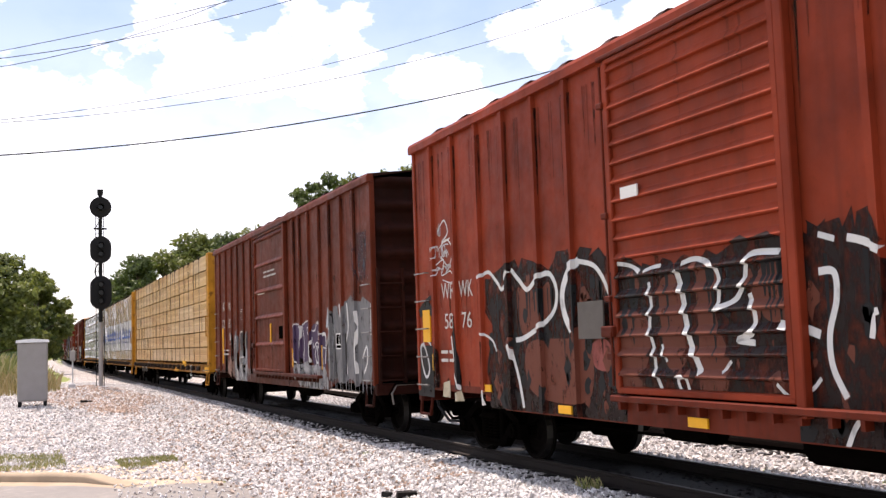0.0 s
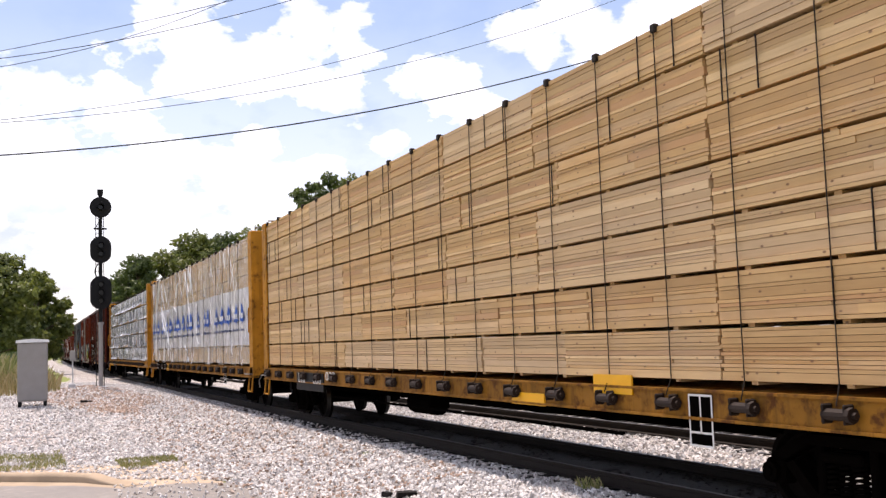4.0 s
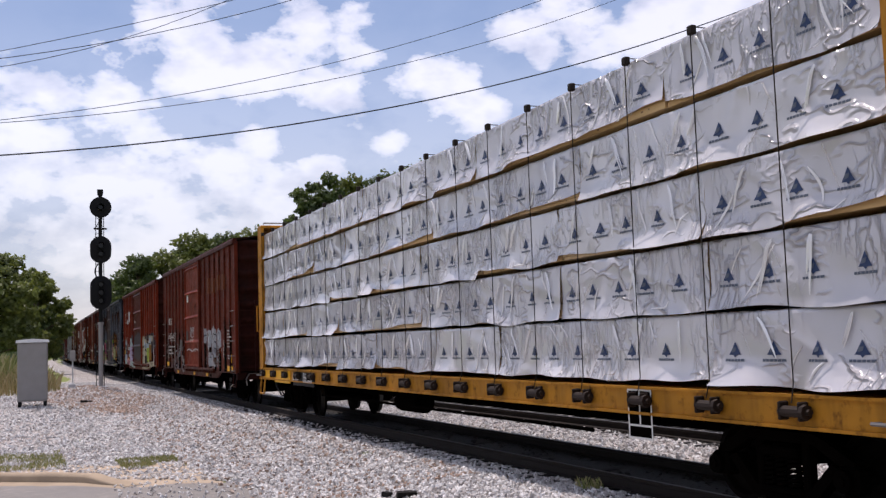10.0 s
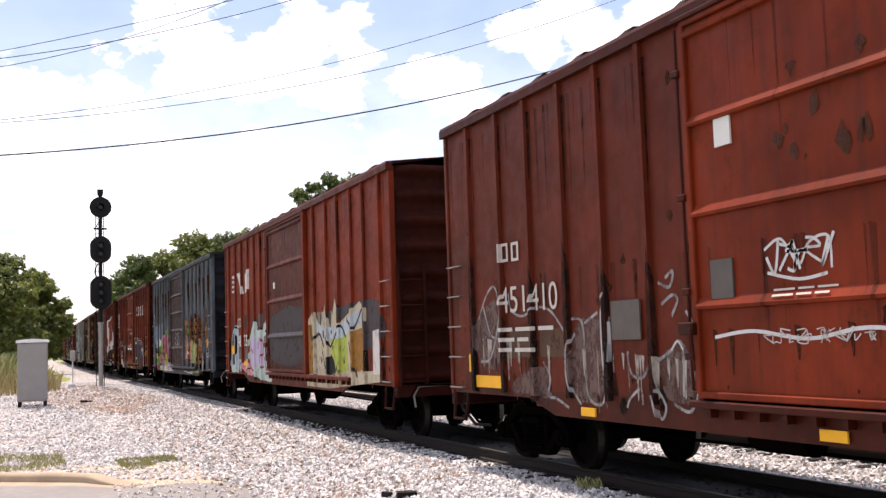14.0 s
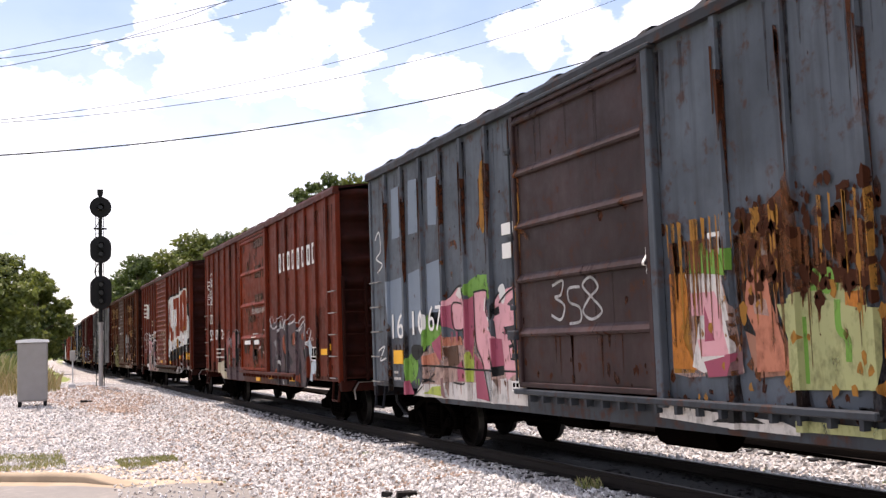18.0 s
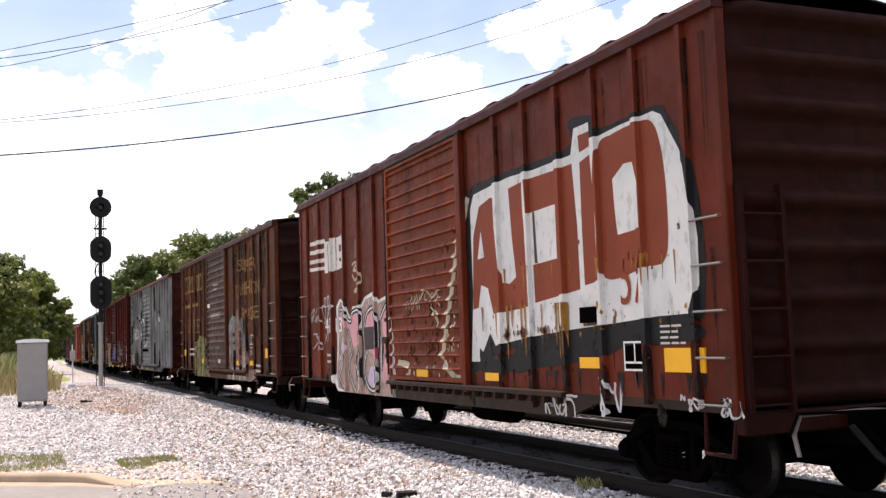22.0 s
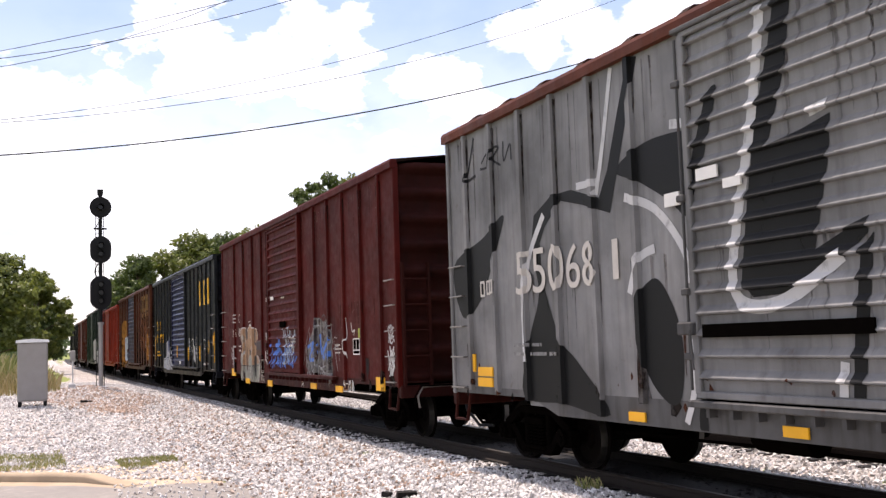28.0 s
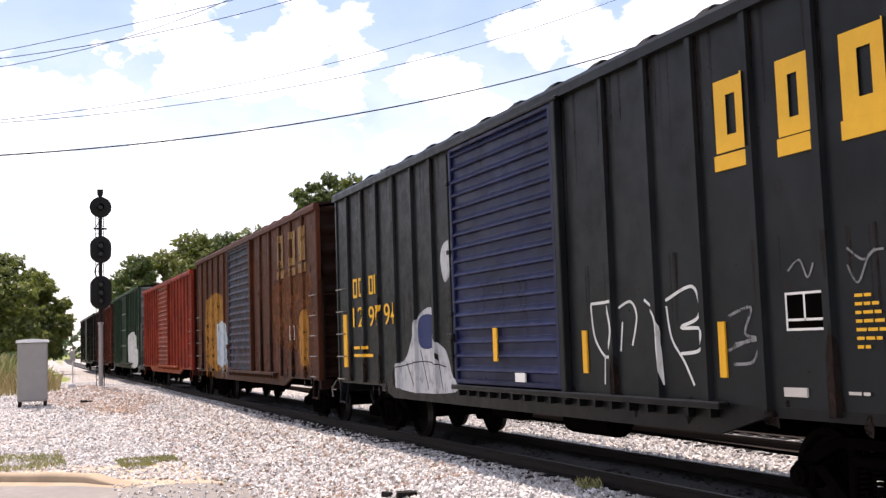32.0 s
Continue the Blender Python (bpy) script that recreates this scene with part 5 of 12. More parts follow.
def load_film(car, h, deck, wys):
    rng = random.Random(9)
    z0, z1 = deck + 0.05, 4.97
    th = (z1 - z0) / TIERS
    for tier in range(TIERS):
        n = 7
        for i in range(n):
            a, c = -h + 0.55 + (2 * h - 1.1) * i / n, -h + 0.55 + (2 * h - 1.1) * (i + 1) / n
            bundle(car, a, c, z0 + tier * th + 0.04, z0 + (tier + 1) * th, -1.42, -0.12, 6, PINE, rng=rng)
    part("far_load", Build().box(0.12, 1.42, -h + 0.5, h - 0.5, z0, z1), FILM_WHITE, car)
    part("top_cover", Build().grid(lambda u, v: (-1.47 + 2.9 * u, -h + 0.5 + (2 * h - 1) * v, z1 + 0.02 + fold(v * 20, u * 3, 0.03, 7.0)), 6, 60), FILM_CLEAR, car, smooth=True)

    def hem(y, z):
        k = max(0.0, 1.0 - (z - z0) / 0.3)
        return 0.035 * k * k * (0.5 + 0.9 * noise.noise((y * 1.3, 3.0, 1.0)))

    def xof(y, z):
        return -1.48 - fold(y, z, 0.026, 2.0) - hem(y, z)
    bands = ((z0 + 0.03, 1.84, FILM_CLEAR, 14, "clear plastic film over the boards"), (1.84, 3.54, FILM_WHITE, 18, "white printed plastic film"), (3.54, z1 + 0.02, FILM_CLEAR, 16, "clear plastic film over the boards"))
    for a, c, m, nv, lab in bands:
        def at(u, v):
            y = -h + 0.48 + (2 * h - 0.96) * u
            z = a + (c - a) * v
            if a < 1.5 and v == 0:
                z += 0.07 * noise.noise((y * 0.8, 1.0, 2.0)) - 0.02
            return (xof(y, z), y, z)
        part("wrap_film", Build().grid(at, 330, nv), m, car, lab, smooth=True)
    # where one sheet laps over the next
    y = h - 2.2
    while y > -h + 2.0:
        wd = rng.uniform(0.7, 1.5)
        ya = y

        def lap(u, v):
            p = ya - wd * (1 - u) + 0.04 * noise.noise((v * 4, ya, 0))
            z = z0 + 0.03 - 0.06 * noise.noise((p, ya, 4)) + (z1 - z0 - 0.03) * v
            return (xof(p, z) - 0.012 - 0.02 * max(0.0, noise.noise((p * 2, z * 0.7, 8.0))), p, z)
        part("film_lap", Build().grid(lap, 12, 50), FILM_MILKY, car, "milky edge where film sheets overlap", smooth=True)
        y -= rng.choice((2.5, 3.1, 4.2))
    for y, wide in MARKS:
        skin = (lambda p, q: xof(p, q) - 0.03)
        b = [Build(), Build(), Build(), Build()]
        mark(skin, y, 2.57, 0.92, wide / 0.92, b)
        pm = part("printed_mark", b[0], LOGO_BLUE, car)
        part("mark_block", b[1], WHITE, pm)
        part("mark_block", b[3], WHITE, pm)
        tagged(part("name_bar", b[2], LOGO_NAVY, pm), kind="stuff")
    # where the cables pull the film into folds, with glare put into their white
    for pts, w, n in (([(-0.62, 4.96), (-0.68, 4.39), (-0.56, 3.73)], 0.16, 4),
                      ([(7.42, 3.64), (6.34, 2.89), (5.5, 2.26), (4.66, 1.73)], 0.14, 4),
                      ([(2.29, 4.55), (2.79, 4.32), (3.04, 3.84)], 0.22, 4),
                      ([(0.61, 4.82), (1.15, 4.67), (1.82, 4.44)], 0.08, 2),
                      ([(0.61, 4.82), (0.27, 4.33), (-0.51, 3.9)], 0.1, 3),
                      ([(8.06, 5.11), (8.64, 4.61), (9.6, 3.67)], 0.2, 3),
                      ([(-1.74, 2.18), (-2.19, 1.97), (-2.65, 1.91)], 0.1, 3),
                      ([(0.37, 1.48), (0.03, 1.39), (-0.18, 1.32)], 0.16, 4),
                      ([(1.21, 1.99), (0.66, 1.81), (0.15, 1.71)], 0.08, 2),
                      ([(9.88, 1.96), (10.75, 1.42)], 0.15, 2),
                      ([(-1.98, 3.3), (-2.23, 3.43), (-2.51, 3.46)], 0.1, 3),
                      ([(3.01, 3.31), (3.99, 3.57), (5.99, 3.65)], 0.06, 2),
                      ([(-0.01, 3.48), (-0.28, 3.26), (-0.39, 2.95)], 0.12, 3),
                      ([(4.48, 2.1), (5.3, 1.7)], 0.06, 2),
                      ([(8.27, 4.95), (8.66, 4.27), (9.19, 3.46), (9.54, 2.92)], 0.26, 5),
                      ([(8.29, 4.96), (8.9, 4.06), (9.97, 3.1)], 0.12, 2),
                      ([(7.59, 4.87), (7.31, 4.36), (7.07, 3.88)], 0.06, 2),
                      ([(7.67, 3.77), (7.2, 3.23), (6.68, 2.75), (6.2, 2.47)], 0.16, 4),
                      ([(7.41, 3.76), (6.79, 3.26), (6.18, 2.66), (5.7, 2.23), (5.45, 1.94)], 0.14, 4),
                      ([(6.56, 4.72), (6.32, 4.26), (6.05, 3.81)], 0.06, 2),
                      ([(7.85, 3.53), (7.55, 3.22), (6.98, 2.89)], 0.1, 3),
                      ([(9.46, 2.38), (9.84, 1.4)], 0.18, 4),
                      ([(5.77, 1.45), (5.63, 1.72), (5.53, 1.86)], 0.08, 2),
                      ([(6.78, 1.67), (6.29, 1.82)], 0.06, 2),
                      ([(5.87, 3.52), (5.31, 3.45)], 0.14, 3)):
        gather(car, xof, pts, w, n, rng)
    # long glare-white creases drawn tight between the cables
    for i in range(26):
        y, z = rng.uniform(-h + 0.8, h - 1.0), rng.uniform(z0 + 0.4, z1 - 0.15)
        pleat(car, xof, y, z, rng.choice((-1, 1)) * rng.uniform(0.9, 1.35), rng.uniform(0.9, 2.1), rng.uniform(-0.05, 0.05), rng.uniform(0.008, 0.026), rng.uniform(0.014, 0.03), z0 - 0.02, z1, FILM_GLARE)
    pleats(car, xof, rng, 55, -h + 0.7, h - 0.9, z0 + 2.4, z1 - 0.1, 1.3)
    pleats(car, xof, rng, 40, -h + 0.7, h - 0.9, z0, z0 + 0.8, 0.9)
    pleats(car, xof, rng, 22, -h + 0.7, h - 0.9, z0 + 0.8, z0 + 2.3, 0.7)
    cables(car, wys, -1.57, z1)


def load_packs(car, h, deck, wys):
    rng = random.Random(21)
    n_t = 5
    z0, z1 = deck + 0.04, 4.88
    th = (z1 - z0) / n_t
    part("far_load", Build().box(0.12, 1.42, -h + 0.5, h - 0.5, z0, z1), FILM_SILVER, car)
    for tier in range(n_t):
        a = -h + 0.5
        za = z0 + tier * th
        while a < h - 1.0:
            c = min(h - 0.5, a + rng.choice((2.44, 3.05, 4.88)))
            if h - 0.5 - c < 1.5:
                c = h - 0.5
            bundle(car, a + 0.01, c - 0.01, za + 0.05, za + th - 0.02, -1.40, -0.12, 5, PINE, rng=rng)
            sd = rng.uniform(0, 50)
            ya, yc = a, c
            hang = [rng.choice((0.0, 0.0, 0.02, 0.12)), rng.choice((0.0, 0.0, 0.03, 0.1))]
            flare = rng.uniform(0.06, 0.2)

            def skin(y, z):
                k = max(0.0, 1.0 - (z - za - 0.05) / 0.26)
                return -1.42 - fold(y, z, 0.016, sd) - flare * k * k * (0.45 + 0.9 * noise.noise((y * 1.2, sd, 3.0)))

            def at(u, v):
                y = ya + 0.005 + (yc - ya - 0.01) * u
                low_edge = za + 0.015 + hang[0] * (1 - u) ** 2 + hang[1] * u ** 2 + 0.05 * noise.noise((y * 1.1, sd, 0))
                if v < 0.9:
                    z = low_edge + (za + th - low_edge) * v / 0.9
                    return (skin(y, z), y, z)
                return (-1.425 + (v - 0.9) * 2.5, y, za + th - 0.004)
            wr = part("wrapped_pack", Build().grid(at, int(14 * (c - a)), 24), FILM_SILVER if rng.random() < 0.5 else FILM_PACK, car, "lumber pack in white crinkled plastic", smooth=True)
            b = Build()
            y = c - rng.uniform(0.25, 0.5)
            while y > a + 0.3:
                mark(skin, y, za + th * 0.42, 0.2, rng.uniform(0.75, 1.0), b, False)
                y -= rng.uniform(0.5, 0.66)
            pleats(wr, skin, rng, int(2.2 * (c - a)), a + 0.1, c - 0.2, za + 0.1, za + th - 0.05, 0.75)
            for i in range(int(1.1 * (c - a))):
                y, z, r = rng.uniform(a + 0.25, c - 0.25), za + th - 0.06, rng.uniform(-0.3, 0.3)
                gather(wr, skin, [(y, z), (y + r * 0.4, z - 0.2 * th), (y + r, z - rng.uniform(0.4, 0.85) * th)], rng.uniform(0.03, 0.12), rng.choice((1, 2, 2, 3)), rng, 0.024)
            tagged(part("film_print", b, [LOGO_SLATE, LOGO_GREY, LOGO_GREY], wr), kind="stuff")
            a = c
    cables(car, wys, -1.5, z1)


RUSTY_SILL = paint("rusty_sill_paint", (0.27, 0.12, 0.014), 0.55, 0.6, 0.6, 31.0)
ORANGE = (0.21, 0.05, 0.018)


def tab_row(h, *ys):
    return [(y, 0.82 if abs(y) < h - 3.2 else 1.02, 0.32, 0.1) for y in ys] + [(h - 0.75, 1.3, 0.17, 0.26), (-h + 0.75, 1.3, 0.17, 0.26)]


car0, side0, h0 = boxcar(0.6, 16.4, (0.28, 0.075, 0.044), "oxide red boxcar with black and white graffiti along its sill", eave=5.1, door=(-1.3, 1.58), style="rib", seed=1.0, rust=0.12, streak=0.25, tabs=tab_row(7.9, 5.2, 2.9, 0.2), far=[2.59, 3.47, 4.38, 5.28, 6.2, 7.08])
car1, side1, h1 = boxcar(18.7, 35.0, (0.145, 0.048, 0.028), "dull brown boxcar with grey and purple graffiti near its sill", eave=5.0, door=(-1.47, 1.82), style="bar5", seed=2.0, rust=0.2, tabs=[], far=[2.61, 3.57, 4.5, 5.36, 6.3, 7.3], near=[-2.3, -2.85, -3.66, -4.53, -5.34, -6.21, -7.09])
car2, h2 = centerbeam(36.6, 60.05, "yellow centerbeam flatcar stacked with bare sawn lumber", load_lumber, sill=RUSTY_SILL)
car3, h3 = centerbeam(61.4, 84.4, "yellow centerbeam flatcar with lumber under clear and white film", load_film, sill=RUSTY_SILL)
car4, h4 = centerbeam(85.85, 109.0, "yellow centerbeam flatcar with white film-wrapped lumber packs", load_packs)
car5, side5, h5 = boxcar(111.9, 127.8, (0.13, 0.034, 0.018), "rust-brown boxcar with an orange door and silver graffiti", eave=5.1, door=(-1.58, 1.56), style="bar4", doorcol=ORANGE, seed=5.0, railcol=(0.07, 0.02, 0.013), gap0=2.9, gap1=2.6, tabs=tab_row(7.9, 3.8, -0.2, -2.9), far=[2.4, 3.32, 4.22, 5.16, 6.05, 7.05], near=[-2.62, -3.6, -4.52, -5.4, -6.31, -7.18])
car6, side6, h6 = boxcar(130.4, 146.02, (0.2, 0.045, 0.017), "orange-red boxcar with lilac and white graffiti and peeling paint", eave=5.05, door=(-1.9, 1.78), style="bar4", doorcol=(0.11, 0.035, 0.03), seed=6.0, rust=0.3, railcol=(0.09, 0.024, 0.012), gap0=2.6, gap1=2.2, panels=6, tabs=[], far=[2.8, 3.6, 4.42, 5.3, 6.2, 7.15], near=[-2.64, -3.64, -4.5, -5.42, -6.22, -7.2])
car7, side7, h7 = boxcar(148.4, 164.1, (0.17, 0.2, 0.24), "blue-grey rusting boxcar with a brown door and pink and green graffiti", eave=5.0, door=(-1.6, 1.6), style="bar5", doorcol=(0.095, 0.056, 0.056), seed=7.0, rust=0.38, railcol=(0.05, 0.055, 0.065), gap0=2.2, gap1=2.2, endcol=(0.022, 0.026, 0.038), panels=6, tabs=[], far=[2.53, 3.44, 4.3, 5.17, 6.05, 6.9], near=[-2.8, -3.72, -4.6, -5.42, -6.28, -7.2])
car8, side8, h8 = boxcar(166.3, 182.2, (0.138, 0.035, 0.018), "rust-red boxcar with a bright orange door and grey graffiti", eave=5.1, door=(-1.5, 1.7), style="bar4", doorcol=(0.185, 0.045, 0.014), seed=8.0, railcol=(0.07, 0.02, 0.012), gap0=2.2, gap1=3.3, tabs=[], far=[2.6, 3.5, 4.42, 5.4, 6.35, 7.2], near=[-2.72, -3.6, -4.54, -5.45, -6.34, -7.25])
car9, side9, h9 = boxcar(185.5, 201.35, (0.13, 0.034, 0.017), "brown-red boxcar with huge white-edged graffiti and flaking door", eave=5.08, door=(-1.6, 1.66), style="rib", doorcol=(0.19, 0.064, 0.026), seed=9.0, rust=0.3, railcol=(0.06, 0.018, 0.012), sillcol=(0.05, 0.028, 0.018), gap0=3.3, gap1=2.6, tabs=[], far=[2.54, 3.49, 4.46, 5.39, 6.3, 7.25], near=[-2.85, -3.76, -4.66, -5.55, -6.44, -7.32])
car10, side10, h10 = boxcar(203.9, 219.9, (0.095, 0.042, 0.02), "dark rusted brown boxcar with a maroon ribbed door and faded paint", eave=5.05, door=(-1.42, 1.8), style="rib", doorcol=(0.168, 0.0945, 0.07), seed=10.0, rust=0.5, railcol=(0.05, 0.022, 0.014), streak=0.6, gap0=2.6, gap1=3.2, tabs=[], far=[2.6, 3.46, 4.45, 5.45, 6.55, 7.3], near=[-2.58, -3.46, -4.38, -5.42, -6.3, -7.2])
car11, side11, h11 = boxcar(223.1, 238.95, (0.4, 0.4, 0.4), "silver-grey boxcar with giant black graffiti shapes and a ribbed door", eave=5.0, door=(-1.52, 1.62), style="rib", seed=11.0, rust=0.08, streak=0.35, railcol=(0.1, 0.045, 0.03), endcol=(0.04, 0.01, 0.008), gap0=3.2, gap1=2.4, roof=(0.03, 0.016, 0.013), tabs=tab_row(7.9, 2.8, 0.3), far=[2.66, 3.55, 4.46, 5.38, 6.3, 7.2], near=[-2.72, -3.61, -4.5, -5.4, -6.3, -7.2])
car12, side12, h12 = boxcar(241.4, 257.8, (0.072, 0.0055, 0.0034), "deep red smooth boxcar with tan and blue graffiti", eave=5.05, door=(-1.55, 1.52), style="rib", seed=12.0, rust=0.06, streak=0.2, gap0=2.4, gap1=1.6, rough=0.6, endcol=(0.03, 0.006, 0.005), roofribs=False, tabs=[], far=[2.51, 3.67, 4.92, 6.2], near=[-2.84, -3.92, -5.03, -6.2, -7.35])
car13, side13, h13 = boxcar(259.1, 275.0, (0.022, 0.026, 0.03), "black boxcar with a dark blue ribbed door and yellow lettering", eave=4.9, door=(-1.68, 1.62), style="rib", doorcol=(0.022, 0.03, 0.11), seed=13.0, rust=0.03, streak=0.15, endcol=(0.006, 0.0075, 0.014), gap0=1.6, gap1=1.6, rough=0.34, panels=6, tabs=[], far=[2.55, 3.44, 4.36, 5.3, 6.19, 7.1], near=[-2.81, -3.69, -4.53, -5.38, -6.24, -7.1])
car14, side14, h14 = boxcar(276.5, 292.6, (0.075, 0.035, 0.02), "rusted brown boxcar with a faded blue ribbed door", eave=4.95, door=(-1.2, 1.85), style="rib", doorcol=(0.06, 0.085, 0.14), seed=14.0, rust=0.6, streak=0.6, gap0=1.6, gap1=1.6, panels=6, tabs=[])
car15, side15, h15 = boxcar(293.9, 309.2, (0.23, 0.045, 0.03), "bright red boxcar with an orange sill", eave=4.75, door=(-1.5, 1.6), style="rib", doorcol=(0.28, 0.09, 0.06), seed=15.0, rust=0.12, sillcol=(0.28, 0.09, 0.035), gap1=2.2, tabs=[])
car16, side16, h16 = boxcar(311.4, 326.8, (0.035, 0.075, 0.045), "dark green boxcar with pale ends", eave=5.2, door=(-1.5, 1.5), style="bar4", seed=16.0, rust=0.1, endcol=(0.4, 0.4, 0.4), tabs=[], gap0=2.2, gap1=2.0, roofribs=False)
car17, side17, h17 = boxcar(328.8, 344.6, (0.1, 0.03, 0.022), "brown boxcar far down the line", eave=4.95, style="rib", seed=17.0, tabs=[], gap0=2.0, gap1=2.0)
car18, side18, h18 = boxcar(346.6, 369.0, (0.015, 0.014, 0.015), "long black boxcar at the end of the train", eave=5.0, style="bar4", seed=18.0, rust=0.05, tabs=[], gap0=2.0, panels=9)

G_BLACK = spray("black_spray", (0.012, 0.012, 0.013), 0.25, 1.0)
G_WHITE = spray("white_spray", (0.62, 0.62, 0.6), 0.3, 2.0)
G_WHITEN = spray("white_emblem_paint", (0.62, 0.6, 0.56), 0.25, 2.5)
G_RUSTRED = spray("red_oxide_spray", (0.13, 0.04, 0.025), 0.3, 3.0)
G_PINKRED = spray("dull_red_spray", (0.25, 0.07, 0.06), 0.4, 3.5)
G_GREY = spray("grey_spray", (0.15, 0.15, 0.155), 0.4, 4.0)
G_GREYPALE = spray("pale_grey_spray", (0.3, 0.3, 0.3), 0.6, 4.5)
G_PURPLE = spray("purple_spray", (0.06, 0.035, 0.075), 0.25, 5.0)
G_CREAM = spray("cream_spray", (0.45, 0.4, 0.29), 0.4, 6.0)
G_SILVER = spray("silver_spray", (0.42, 0.43, 0.45), 0.42, 7.0, 0.35)
G_FADE = spray("faded_brown_patch", (0.135, 0.036, 0.013), 0.1, 8.0)
G_RUST = spray("rust_patch", (0.12, 0.045, 0.018), 0.6, 9.0, 0.85)
G_OCHRE = spray("ochre_rust", (0.3, 0.14, 0.03), 0.5, 9.4, 0.85)
G_MINT = spray("mint_spray", (0.4, 0.5, 0.46), 0.3, 10.0)
G_LILAC = spray("lilac_spray", (0.45, 0.38, 0.52), 0.25, 11.0)
G_LILACPALE = spray("pale_lilac_spray", (0.5, 0.4, 0.48), 0.32, 11.5)
G_PINK = spray("pink_spray", (0.6, 0.3, 0.33), 0.3, 12.0)
G_PINKPALE = spray("washed_pink", (0.4, 0.27, 0.23), 0.6, 12.5)
G_ROSE = spray("rose_spray", (0.3, 0.07, 0.11), 0.25, 13.0)
G_SALMON = spray("salmon_spray", (0.42, 0.16, 0.1), 0.45, 13.5)
G_PALE = spray("dirty_white_spray", (0.55, 0.52, 0.49), 0.4, 14.0)
G_PALEWORN = spray("worn_pale_spray", (0.4, 0.36, 0.31), 0.62, 14.5)
G_PALEBLUE = spray("pale_blue_spray", (0.4, 0.47, 0.52), 0.45, 15.0)
G_PALEGREY = spray("blue_grey_repaint", (0.165, 0.205, 0.255), 0.12, 15.5)
G_GREEN = spray("green_spray", (0.13, 0.28, 0.05), 0.42, 16.0)
G_LIME = spray("lime_spray", (0.35, 0.42, 0.08), 0.42, 17.0)
G_OLIVE = spray("olive_spray", (0.33, 0.34, 0.16), 0.42, 17.5)
G_ORANGE = spray("orange_spray", (0.45, 0.16, 0.03), 0.5, 18.0)
G_ORANGERED = spray("orange_red_spray", (0.25, 0.06, 0.03), 0.4, 18.5)
G_REDPAINT = spray("brick_red_spray", (0.22, 0.045, 0.02), 0.15, 19.5)
G_BROWNLINE = spray("brown_line", (0.08, 0.04, 0.025), 0.3, 20.0)
G_GREYBOX = spray("grey_stencil_box", (0.1, 0.085, 0.085), 0.12, 20.5)
G_CHARCOAL = spray("charcoal_spray", (0.05, 0.04, 0.045), 0.28, 21.0)
G_PURPLEGREY = spray("mauve_spray", (0.075, 0.05, 0.056), 0.35, 22.0)
G_DKGREY = spray("dark_grey_spray", (0.009, 0.0095, 0.01), 0.12, 23.0)
G_LTGREY = spray("light_grey_spray", (0.5, 0.5, 0.5), 0.3, 24.0)
G_TAN = spray("tan_spray", (0.33, 0.205, 0.125), 0.3, 25.0)
G_WASHBLUE = spray("washed_blue_spray", (0.25, 0.27, 0.27), 0.62, 40.0)
G_WASHPINK = spray("washed_salmon_spray", (0.23, 0.135, 0.105), 0.58, 41.0)
G_WASHGREY = spray("washed_grey_spray", (0.15, 0.14, 0.13), 0.58, 42.0)
G_VEIL = spray("thin_pale_overspray", (0.12, 0.075, 0.066), 0.6, 46.0)
G_WASHOLIVE = spray("washed_olive_spray", (0.19, 0.185, 0.085), 0.55, 43.0)
G_SAGE = spray("pale_sage_spray", (0.26, 0.262, 0.225), 0.35, 25.5)
G_BLUE = spray("blue_spray", (0.05, 0.16, 0.5), 0.3, 26.0)
G_BLUEDK = spray("dark_blue_spray", (0.02, 0.03, 0.1), 0.2, 27.0)
G_CHALK = spray("chalk", (0.22, 0.22, 0.22), 0.55, 28.0)
G_DOORDARK = spray("dark_faded_patch", (0.07, 0.025, 0.012), 0.62, 29.0)
G_RUSTDARK = spray("dark_rust_scale", (0.045, 0.014, 0.006), 0.2, 30.0, 0.9)
G_MAUVE = spray("mauve_pink_spray", (0.2, 0.11, 0.11), 0.35, 31.0)
G_SKIN = spray("faded_salmon_spray", (0.32, 0.15, 0.1), 0.4, 32.0)
G_CHALKW = spray("white_chalk", (0.42, 0.41, 0.4), 0.5, 33.0)
G_SOOT = spray("sooty_brown_spray", (0.03, 0.012, 0.009), 0.32, 34.0)

G_SOOTWORN = spray("worn_sooty_spray", (0.016, 0.0085, 0.0075), 0.55, 45.0)
G_GRIME = spray("sooty_grime", (0.01, 0.0065, 0.0048), 0.52, 35.0, 0.8)
G_STREAK = spray("dark_water_streak", (0.02, 0.011, 0.008), 0.72, 36.0, 0.8)
G_FAINT = spray("faint_water_streak", (0.035, 0.018, 0.012), 0.95, 38.0, 0.8)
G_SLATETAG = spray("slate_blue_spray", (0.05, 0.055, 0.07), 0.85, 39.0)
G_SCALE = spray("brown_rust_scale", (0.055, 0.018, 0.008), 0.5, 37.0, 0.9)


